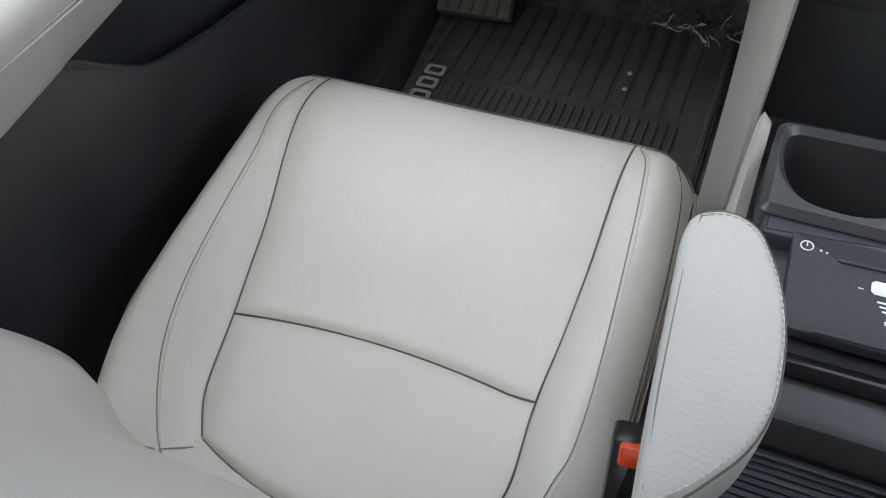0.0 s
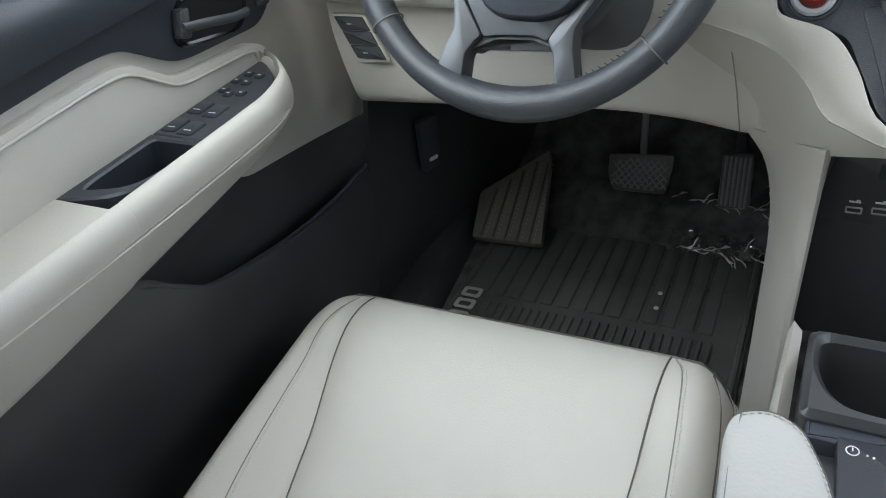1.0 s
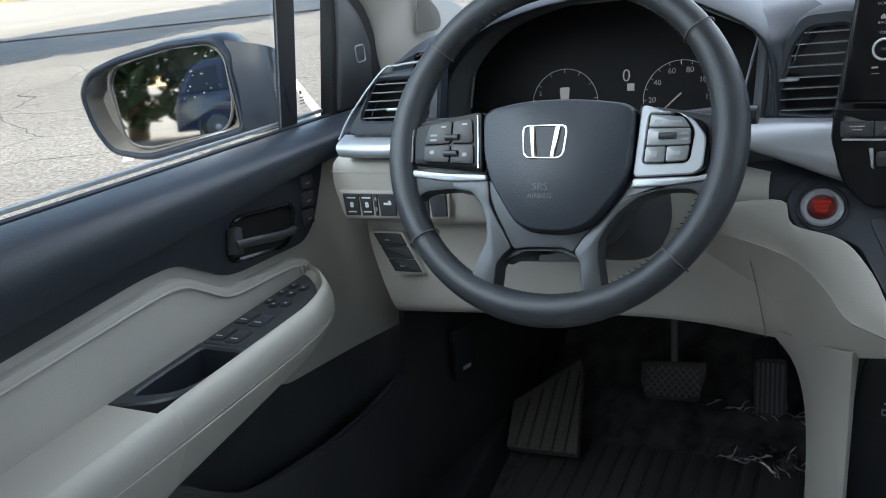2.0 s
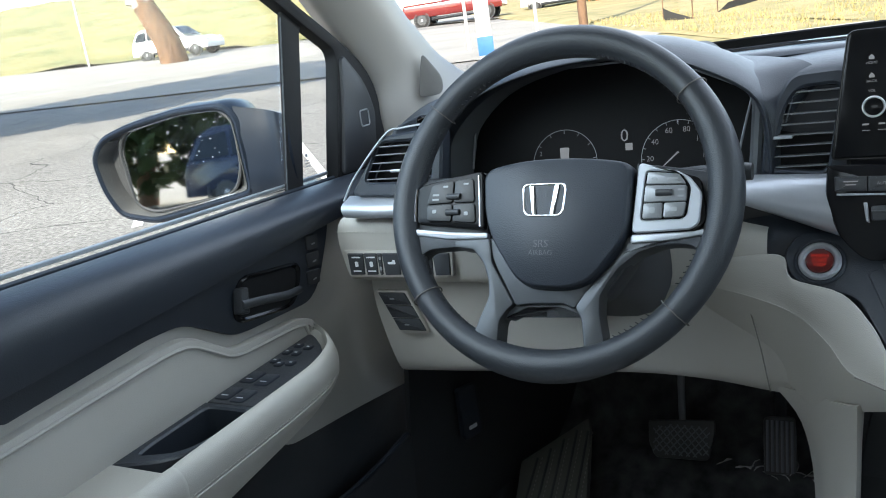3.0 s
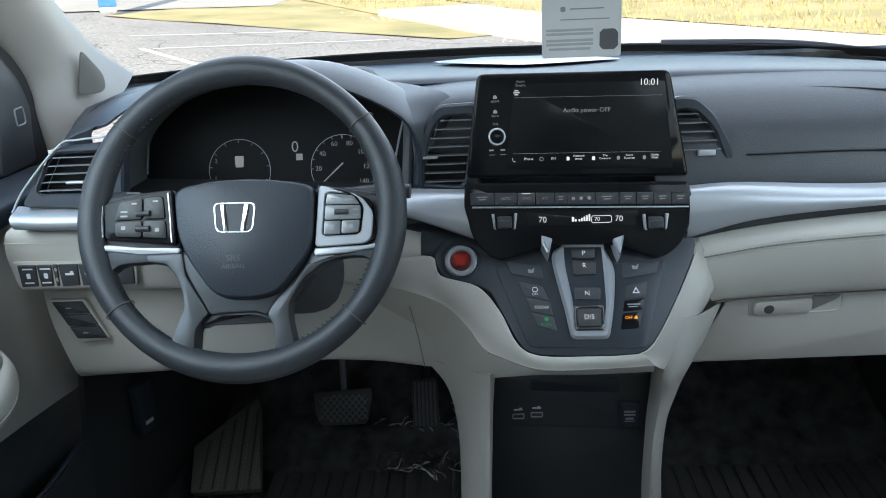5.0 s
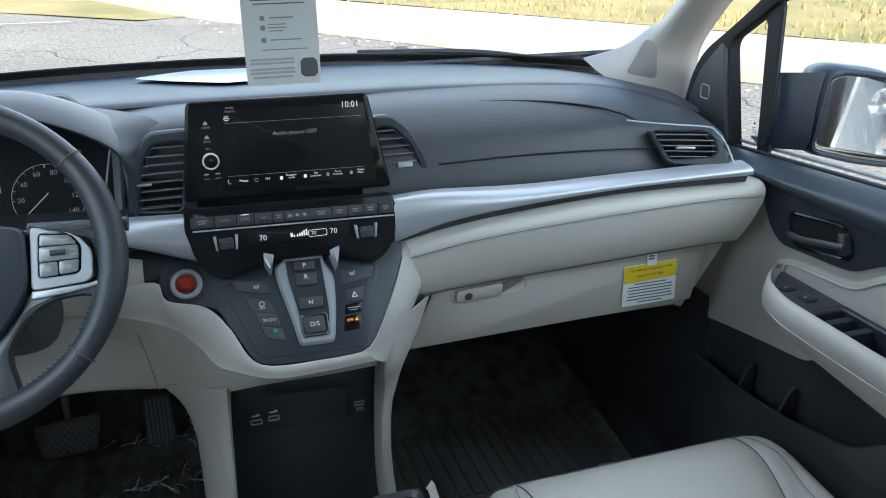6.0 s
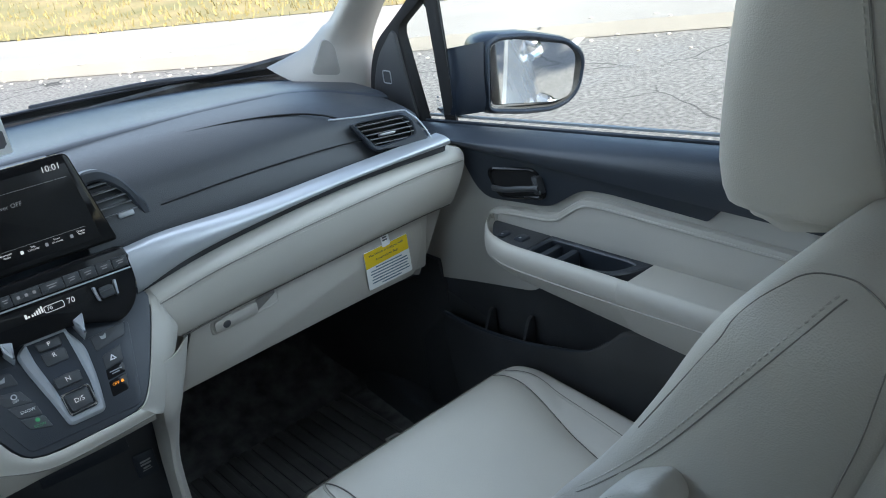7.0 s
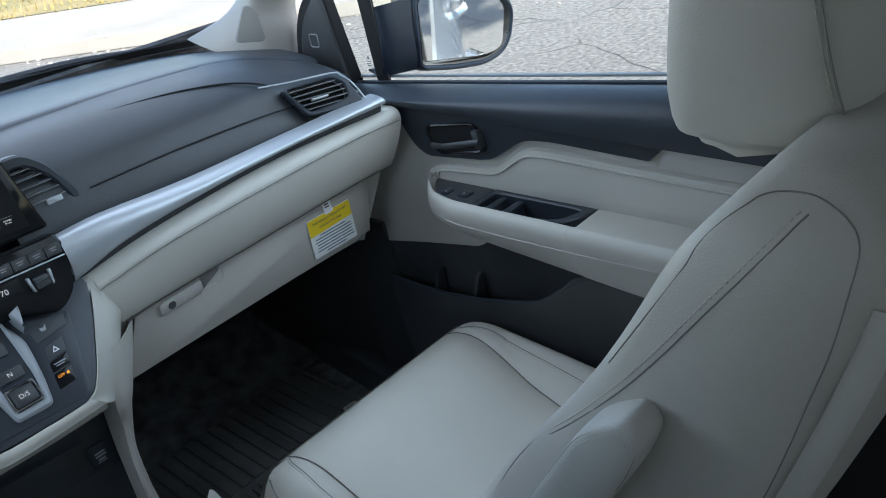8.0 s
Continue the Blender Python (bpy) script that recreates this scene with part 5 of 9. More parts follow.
spoke([(0.083, -0.0395), (0.142, -0.0375), (0.158, -0.0335), (0.159, -0.0400), (0.120, -0.0460), (0.083, -0.0490)], "silver_bar", SILVER, 0.0090, 0.006, 0.002, 0.003, "silver bar")
# column shroud and stalks
part("column_shroud", loft([[on(W, -0.075, 0.035, -0.03), on(W, -0.06, -0.075, -0.03), on(W, 0.0, -0.085, -0.03), on(W, 0.07, -0.075, -0.03), on(W, 0.085, 0.035, -0.03)], [on(W, -0.085, 0.04, -0.15), on(W, -0.07, -0.085, -0.15), on(W, 0.0, -0.10, -0.15), on(W, 0.08, -0.085, -0.15), on(W, 0.095, 0.04, -0.15)]], 3, 5, 0.003), BLACK_HARD, wheel, "black column shroud")
for sx in (-1, 1):
    st = tube([on(W, sx * 0.06, 0.03, -0.05), on(W, sx * 0.12, 0.032, -0.048), on(W, sx * 0.165, 0.032, -0.045), on(W, sx * 0.185, 0.031, -0.044)], [0.007, 0.0075, 0.010, 0.0085], 12)
    so = part("stalk", st, BLACK_HARD, wheel, "black control stalk")
    if sx < 0:
        for row in [(-0.140, 0.038, 0.016, 0.002), (-0.140, 0.033, 0.012, 0.002)]:
            part("mark", bars([row], off(W, 0, 0, -0.0365)), GREY_MARK, so)
airbag_l = facing(-0.405, 0.157, 0.535, 0)
text("moulded_word", "SRS", 0.012, off(airbag_l, 0, 0, 0.0005), GREY_MARK, dash)

# ---------------------------------------------------------------- seats
def seat(name, sx, cx, dy, label, arm, shift=0.0, lean=0.0, lift=0.0):
    """Front seat; sx: +1 has its armrest to the right, -1 to the left."""
    e = thing(name, (cx, -0.35 + dy, 0.0), label, "seat", "front seats")
    P = lambda x, y, z: Vector((cx + sx * x, y + dy, z))

    def top(x, y):
        """Height of the cushion over local x (across, inboard positive) and y."""
        z = 0.318 + lift + 0.085 * (y + 0.06)
        ax = abs(x)
        front = max(0.0, min(1.0, (y + 0.26) / 0.14))
        z += 0.024 * max(max(0.0, min(1.0, (ax - 0.15) / 0.06)), front * front * (3 - 2 * front))
        if ax > 0.20:
            z -= ((ax - 0.20) / 0.045) ** 2 * 0.055
        if y > -0.13:
            z -= ((y + 0.13) / 0.09) ** 2 * 0.030
        return z

    def panel(nm, left, right, mat, lab="", dip=0.0070, nu=22, nv=16, par=e, bow0=0.0, bow1=0.0):
        """A cushion panel between two edges, its borders rolled down into the seams."""
        rows = []
        L, R = cr(left, nv), cr(right, nv)
        n = len(L)
        for i in range(n):
            row = []
            for j in range(nu + 1):
                u = j / nu
                p = L[i].lerp(R[i], u)
                p.y += 4 * u * (1 - u) * (bow0 * (1 - i / (n - 1)) ** 3 + bow1 * (i / (n - 1)) ** 3)
                edge = min(min(u, 1 - u) * (R[i] - L[i]).length, min(i, n - 1 - i) / (n - 1) * 0.30)
                z = top(p.x, p.y) - dip * math.exp(-edge / 0.008)
                row.append(P(p.x, p.y, z))
            rows.append(row)
        return part(nm, grid(rows), mat, par, lab, 60)

    lseam = [V(-0.182, -0.038), V(-0.163, -0.172), V(-0.141, -0.275), V(-0.123, -0.352)]
    rseam = [V(0.174, -0.038), V(0.175, -0.183), V(0.175, -0.275), V(0.172, -0.347)]
    lrear, rrear = [V(-0.123, -0.353), V(-0.107, -0.427), V(-0.086, -0.468)], [V(0.172, -0.348), V(0.175, -0.425), V(0.160, -0.468)]
    panel("front_insert", lseam, rseam, LEATHER, "cream perforated leather insert", bow1=0.013)
    panel("rear_insert", lrear, rrear, LEATHER, "cream smooth leather insert", bow0=0.013, bow1=-0.026)
    ob = panel("side_bolster", [V(-0.252, -0.060), V(-0.250, -0.18), V(-0.226, -0.32), V(-0.210, -0.40), V(-0.195, -0.46), V(-0.17, -0.54)], [V(-0.183, -0.038), V(-0.163, -0.172), V(-0.123, -0.355), V(-0.107, -0.43), V(-0.082, -0.472), V(-0.04, -0.54)], LEATHER, "cream leather outer bolster")
    ib = panel("side_bolster", [V(0.175, -0.038), V(0.176, -0.183), V(0.173, -0.35), V(0.176, -0.425), V(0.158, -0.472), V(0.12, -0.54)], [V(0.243, -0.050), V(0.246, -0.18), V(0.249, -0.32), V(0.250, -0.40), V(0.249, -0.46), V(0.245, -0.54)], LEATHER, "cream leather inner bolster")
    rear_edge = [V(-0.086 + 0.246 * i / 12, -0.469 - 0.026 * 4 * (i / 12) * (1 - i / 12)) for i in range(13)]
    part("rear_apron", grid([[P(p.x * k, p.y + d, top(p.x, p.y) - 0.006 + h) for p in rear_edge] for k, d, h in ((1.0, 0.0, 0.0), (1.02, -0.006, 0.006), (1.06, -0.03, 0.004), (1.12, -0.10, -0.02))]), LEATHER, e)
    for bols, line in ((ob, [V(-0.181, -0.066), V(-0.191, -0.132), V(-0.187, -0.197), V(-0.180, -0.293), V(-0.172, -0.356), V(-0.158, -0.410), V(-0.138, -0.451), V(-0.106, -0.493), V(-0.075, -0.513)]), (ib, [V(0.186, -0.058), V(0.199, -0.097), V(0.211, -0.218), V(0.218, -0.325), V(0.218, -0.385), V(0.211, -0.419), V(0.20, -0.48)])):
        fine_line = cr(line, 8)
        part("stitching", stitches([P(p.x, p.y, top(p.x, p.y) + 0.0006) for p in fine_line], 0.0046, 0.0030, 0.0009), THREAD, bols)
        part("seam", tube([P(p.x - 0.0038, p.y, top(p.x - 0.0038, p.y) + 0.0001) for p in fine_line], 0.0007, 5), SOFT_SEAM, bols)
    part("seam", tube([P(p.x, p.y, top(p.x, p.y) - 0.003) for p in cr([V(0.220, -0.055), V(0.234, -0.10), V(0.243, -0.20), V(0.247, -0.34)], 8)], 0.0012, 5), SEAM, ib)
    for path in (lseam + lrear[1:], rseam + rrear[1:]):
        part("seam", tube([P(p.x, p.y, top(p.x, p.y) - 0.0060) for p in cr(path, 8)], 0.0008, 6), SEAM, e)
    part("seam", tube([P(-0.122 + 0.293 * i / 24, -0.3520 + 0.005 * i / 24 + 0.013 * 4 * (i / 24) * (1 - i / 24), top(-0.122 + 0.293 * i / 24, -0.343) - 0.0064) for i in range(25)], 0.0008, 6), SEAM, e)
    part("seam", tube([P(p.x, p.y, top(p.x, p.y) - 0.0066) for p in rear_edge], 0.0008, 6), SEAM, e)
    for run_ in ([V(-0.112, -0.492), V(-0.098, -0.486), V(-0.084, -0.480)], [V(-0.150, -0.500), V(-0.132, -0.496), V(-0.116, -0.493)]):
        part("seam", tube([P(p.x, p.y, top(p.x, p.y) + 0.0002) for p in cr(run_, 4)], 0.0008, 5), SOFT_SEAM, ob)
    # front and side walls of the cushion
    walls = []
    ring = cr([V(-0.176, -0.52), V(-0.218, -0.36), V(-0.248, -0.20), V(-0.253, -0.085), V(-0.240, -0.050), V(-0.205, -0.040), V(0.0, -0.036), V(0.205, -0.040), V(0.235, -0.047), V(0.245, -0.075), V(0.247, -0.20), V(0.250, -0.36), V(0.245, -0.52)], 6)
    for k_, dz in ((0.0, 0.0), (0.003, -0.008), (0.004, -0.03), (-0.006, -0.10), (-0.02, -0.15)):
        walls.append([P(p.x * (1 + k_ * 4), p.y + (k_ if p.y > -0.1 else 0), (top(p.x, p.y) - 0.004 if dz > -0.02 else 0.29) + dz) for p in ring])
    part("cushion_wall", grid(walls), LEATHER, e, "", 60)
    part("seat_base", slab(rect(0.40, 0.42, 0.03), 0.12, 0.01, Matrix.Translation(P(0, -0.30, 0.16))), BLACK_HARD, e, "black seat base")
    for yy in (-0.11, -0.50):
        for xx in (-0.18, 0.18):
            part("leg", slab(rect(0.04, 0.05, 0.008), 0.07, 0.004, Matrix.Translation(P(xx, yy, 0.06))), BLACK_HARD, e)
    # backrest: horizontal closed slices
    zs = (0.27, 0.33, 0.42, 0.52, 0.62, 0.70, 0.78, 0.84, 0.870, 0.896)
    fronts = (-0.445, -0.465, -0.505, -0.548, -0.592, -0.632, -0.672, -0.702, -0.724, -0.750)
    backs = (-0.60, -0.63, -0.675, -0.72, -0.758, -0.788, -0.814, -0.830, -0.830, -0.80)
    halves = (0.225, 0.235, 0.245, 0.250, 0.252, 0.252, 0.248, 0.240, 0.226, 0.184)
    bols_ = (0.030, 0.050, 0.066, 0.062, 0.040, 0.018, 0.004, 0.0, 0.0, 0.0)
    fronts = [y - shift - lean * max(0.0, z - 0.35) for y, z in zip(fronts, zs)]
    backs = [y - shift - lean * max(0.0, z - 0.35) for y, z in zip(backs, zs)]
    slices = []
    for z, fy, by, w, b in zip(zs, fronts, backs, halves, bols_):
        c = [(-0.55, 0.0, 0), (-0.30, 0.0, 0), (0.0, 0.003, 0), (0.30, 0.0, 0), (0.55, 0.0, 0), (0.68, 0.30, 0), (0.79, 0.82, 0), (0.88, 1.0, 0), (0.955, 0.76, 0)]
        pts = [(u * w, fy + b * v) for u, v, _ in c]
        pts += [(w * 0.992, fy - 0.012 + 0.25 * b), (w * 1.0, (fy + by) / 2), (w * 0.985, by + 0.02), (w * 0.93, by), (w * 0.5, by - 0.006), (0, by - 0.008)]
        full = [(-u * w, fy + b * v) for u, v, _ in reversed(c[5:])] + pts + [(-w * 0.5, by - 0.006), (-w * 0.93, by), (-w * 0.985, by + 0.02), (-w, (fy + by) / 2), (-w * 0.992, fy - 0.012 + 0.25 * b)]
        slices.append([P(x, y, z) for x, y in full])
    cols = list(zip(*slices))
    fine = [cr(list(c), 5) for c in cols]
    rows = list(zip(*fine))
    bm = grid([list(r) for r in rows], close_v=True, cap=True)
    skin = BVHTree.FromBMesh(bm)
    back = part("backrest", bm, LEATHER, e, "cream leather backrest", 70)
    # stitched line along the bolster, and a seam that rises along its front, over the shoulder and down the back edge
    def laid(run, lift):
        out = []
        for x, y, z in run:
            p, n, _, _ = skin.find_nearest(P(x, y - shift - lean * max(0.0, z - 0.35), z))
            mid = P(0, -0.70, z)
            out.append(p + (n if n.dot(p - mid) > 0 else -n) * lift)
        for _ in range(3):
            out = [out[0]] + [(a + b * 2 + c) / 4 for a, b, c in zip(out, out[1:], out[2:])] + [out[-1]]
        return out

    for s_ in (-1, 1):
        line = cr([V(s_ * x, y, z) for x, y, z in ((0.235, -0.455, 0.33), (0.238, -0.485, 0.43), (0.236, -0.515, 0.53), (0.232, -0.555, 0.617), (0.246, -0.633, 0.703), (0.248, -0.682, 0.758), (0.244, -0.723, 0.812), (0.236, -0.759, 0.861), (0.22, -0.774, 0.888))], 8)
        part("stitching", stitches(laid([(p.x, p.y + 0.002, p.z) for p in line], 0.0005), 0.0050, 0.0032, 0.0011), THREAD, back)
        part("seam", tube(laid([(p.x, p.y - 0.003, p.z - 0.001) for p in line], 0.0), 0.0007, 5), SOFT_SEAM, back)
        line = cr([V(s_ * x, y, z) for x, y, z in ((0.25, -0.655, 0.76), (0.239, -0.712, 0.837), (0.234, -0.719, 0.856), (0.222, -0.735, 0.883), (0.213, -0.748, 0.892), (0.209, -0.76, 0.895), (0.21, -0.779, 0.895), (0.216, -0.794, 0.889), (0.224, -0.804, 0.881), (0.232, -0.808, 0.867), (0.237, -0.806, 0.845), (0.242, -0.801, 0.812), (0.245, -0.79, 0.77), (0.25, -0.77, 0.69), (0.25, -0.735, 0.6), (0.25, -0.7, 0.5))], 6)
        part("seam", tube(laid([p for p in line], -0.0001), 0.0006, 5), SOFT_SEAM, back)
    # hard shell behind
    shell = []
    for z, by, w in list(zip(zs, backs, halves))[:8]:
        shell.append([P(u * w, by + d, z) for u, d in ((-0.97, 0.012), (-0.93, -0.010), (-0.5, -0.018), (0, -0.020), (0.5, -0.018), (0.93, -0.010), (0.97, 0.012))])
    part("back_shell", loft(shell, 3, 4, 0.004), CREAM_HARD, e, "cream hard plastic back shell")
    # headrest
    bm = bmesh.new()
    hb = -shift - lean * 0.60
    hc = Vector((0, -0.710 + hb, 0.980))
    rows = []
    for i in range(13):
        v = -1 + 2 * i / 12
        rz = math.copysign(abs(v) ** 0.9, v)
        k_ = (1 - abs(v) ** 5) ** 0.4 if abs(v) < 1 else 0.30
        k_ = max(k_, 0.55)
        zc = 0.118 * v
        row = []
        for j in range(32):
            a = 2 * math.pi * j / 32
            ca, sa = math.cos(a), math.sin(a)
            x = math.copysign(abs(ca) ** 0.45, ca) * (0.128 - 0.012 * max(0, v)) * (0.86 + 0.14 * k_)
            y = math.copysign(abs(sa) ** 0.55, sa) * 0.075 * (0.55 + 0.45 * k_)
            row.append(P(hc.x + x, hc.y + y - 0.10 * zc + 0.004, hc.z + zc))
        rows.append(row)
    grid(rows, bm, close_v=True, cap=True)
    bmesh.ops.bevel(bm, geom=[ed for ed in bm.edges if len(ed.link_faces) == 2 and (len(ed.link_faces[0].verts) > 8 or len(ed.link_faces[1].verts) > 8)], offset=0.012, segments=3, affect="EDGES")
    hr = part("headrest", bm, LEATHER, e, "cream leather headrest", 60)
    for s_ in (-1, 1):
        pts = []
        for z in (-0.104, -0.09, -0.06, -0.02, 0.03, 0.07, 0.10):
            k_ = (1 - abs(z / 0.118) ** 5) ** 0.4
            y = -0.741 + 0.17 * z
            u = min(0.97, abs(y + 0.706 + 0.10 * z) / (0.075 * (0.55 + 0.45 * k_)))
            x = (1 - u ** 3.636) ** 0.225 * (0.128 - 0.012 * max(0, z / 0.118)) * (0.86 + 0.14 * k_)
            pts.append(P(s_ * (x + 0.0004), y + hb, 0.98 + z))
        part("stitching", stitches(cr(pts, 8), 0.0062, 0.0042, 0.0008), THREAD, hr)
        part("seam", tube([p + Vector((0, -0.004, 0)) for p in cr(pts, 8)], 0.0009, 5), SOFT_SEAM, hr)
        part("post", tube([P(s_ * 0.06, -0.688 + hb, 0.88), P(s_ * 0.06, -0.672 + hb, 0.96)], 0.0065, 10), CHROME, hr, "steel post")
        part("post_guide", slab(rect(0.044, 0.032, 0.012), 0.02, 0.005, Matrix.Translation(P(s_ * 0.06, -0.700 + hb, 0.893)) @ Matrix.Rotation(0.15, 4, "X")), CREAM_HARD, hr, "cream post guide")
    return e, P, top


dseat, DP, dtop = seat("front_seat", 1, -0.405, 0.004, "cream leather driver seat with folded-down inboard armrest", 1, 0.048, 0.13, -0.006)
pseat, PP, ptop = seat("front_seat", -1, 0.432, 0.025, "cream leather passenger seat with raised inboard armrest", -1, lift=0.014)

def pad_mesh(outline, m, depth, dome):
    """A padded top with a rounded edge, inside one outline."""
    c = sum(outline, Vector((0, 0))) / len(outline)
    rings = [[m @ Vector((c.x + (p.x - c.x) * k, c.y + (p.y - c.y) * k, z)) for p in outline] for k, z in ((0.97, -depth), (0.995, -depth * 0.5), (1.0, -0.010), (0.985, -0.0045), (0.955, -0.0012), (0.91, 0.0), (0.75, dome * 0.5), (0.50, dome * 0.85), (0.22, dome), (0.02, dome))]
    return grid(rings, close_v=True, cap=True), c


def along(outline, c, k, start, end):
    """The outline, drawn in to k, from the point nearest start to that nearest end, clockwise."""
    n = len(outline)
    i0 = min(range(n), key=lambda i: (outline[i] - Vector(start)).length)
    i1 = min(range(n), key=lambda i: (outline[i] - Vector(end)).length)
    out = [i0]
    while out[-1] != i1:
        out.append((out[-1] - 1) % n)
    return [c + (outline[i] - c) * k for i in out]


# driver's armrest: D-shaped pad, stitched round its top
arm_m = frame_at((-0.118, -0.40, 0.502), (1, 0.03, 0), (-0.03, 1, 0.0))
outline = rpoly([(-0.026, 0.114), (-0.004, 0.122), (0.015, 0.111), (0.033, 0.070), (0.040, 0.031), (0.040, -0.013), (0.030, -0.045), (0.003, -0.080), (-0.014, -0.094), (-0.0200, -0.090), (-0.0245, -0.028), (-0.0282, 0.050), (-0.0305, 0.095)], [0.010, 0.012, 0.02, 0.02, 0.02, 0.02, 0.02, 0.015, 0.006, 0.006, 0.03, 0.03, 0.012], 4)
bm, oc = pad_mesh(outline, arm_m, 0.045, 0.003)
arm = part("armrest", bm, LEATHER_PEBBLED, dseat, "pebbled cream armrest pad, folded down", 70)
run = along(outline, oc, 0.93, (-0.022, 0.117), (-0.014, -0.092))
part("stitching", stitches([arm_m @ Vector((p.x, p.y, 0.0004)) for p in run], 0.0048, 0.0030, 0.0008), THREAD, arm)
run = along(outline, oc, 0.975, (-0.022, 0.117), (-0.014, -0.092))
part("seam", tube([arm_m @ Vector((p.x, p.y, -0.0030)) for p in run], 0.0009, 5), SEAM, arm)
part("seam", tube([arm_m @ Vector((x, y, z)) for x, y, z in ((-0.0215, 0.108, -0.0004), (-0.0240, 0.06, 0.0002), (-0.0210, -0.02, 0.0002), (-0.0165, -0.080, -0.0004))], 0.0007, 5), SOFT_SEAM, arm)
# passenger's armrest stands up against the backrest
pm = frame_at((0.150, -0.603, 0.632), (0, -0.86, -0.5), (0, -0.5, 0.86))
po = rpoly([(-0.022, -0.20), (0.023, -0.20), (0.023, 0.095), (0.017, 0.130), (0.0, 0.136), (-0.021, 0.100), (-0.024, 0.0)], [0.01, 0.01, 0.03, 0.012, 0.014, 0.03, 0.05], 5)
bm, oc = pad_mesh(po, pm, 0.034, 0.004)
parm = part("armrest", bm, LEATHER_PEBBLED, pseat, "pebbled cream armrest, folded up", 70)
arc = [oc + (p - oc) * 0.93 for p in po if p.y > -0.1]
part("seam", tube([pm @ Vector((p.x, p.y, -0.0012)) for p in arc], 0.0007, 5), SOFT_SEAM, parm)
part("stitching", stitches([pm @ Vector((oc.x + (p.x - oc.x) * 0.84, oc.y + (p.y - oc.y) * 0.955, 0.0006)) for p in arc], 0.0046, 0.0030, 0.0007), THREAD, parm)

# belt buckle beside the driver's cushion
buckle = thing("seat_belt_buckle", (-0.158, -0.42, 0.30), "black belt buckle with a red release button", "belt buckle")
bmx = frame_at((-0.150, -0.420, 0.395), (1, 0.12, 0), (-0.06, 0.45, 0.9))
part("housing", slab(rect(0.021, 0.075, 0.006, 0.002, -0.02), 0.022, 0.005, bmx), KEY_BLACK, buckle)
part("release_button", slab(rect(0.015, 0.016, 0.003, 0.005, 0.008), 0.010, 0.003, off(bmx, 0, 0, 0.005)), RED_PLASTIC, buckle, "red release button")
part("stem", tube([(-0.150, -0.453, 0.340), (-0.151, -0.470, 0.26), (-0.152, -0.47, 0.16)], 0.010, 8), BLACK_HARD, buckle)

# ---------------------------------------------------------------- doors
FELT = material("black_window_seal", (0.012, 0.012, 0.013), 0.8, bump=0.3, scale=900)
SAIL_GREY = material("dark_grey_plastic", (0.042, 0.044, 0.048), 0.5, bump=0.2, scale=1200, kind="voronoi")


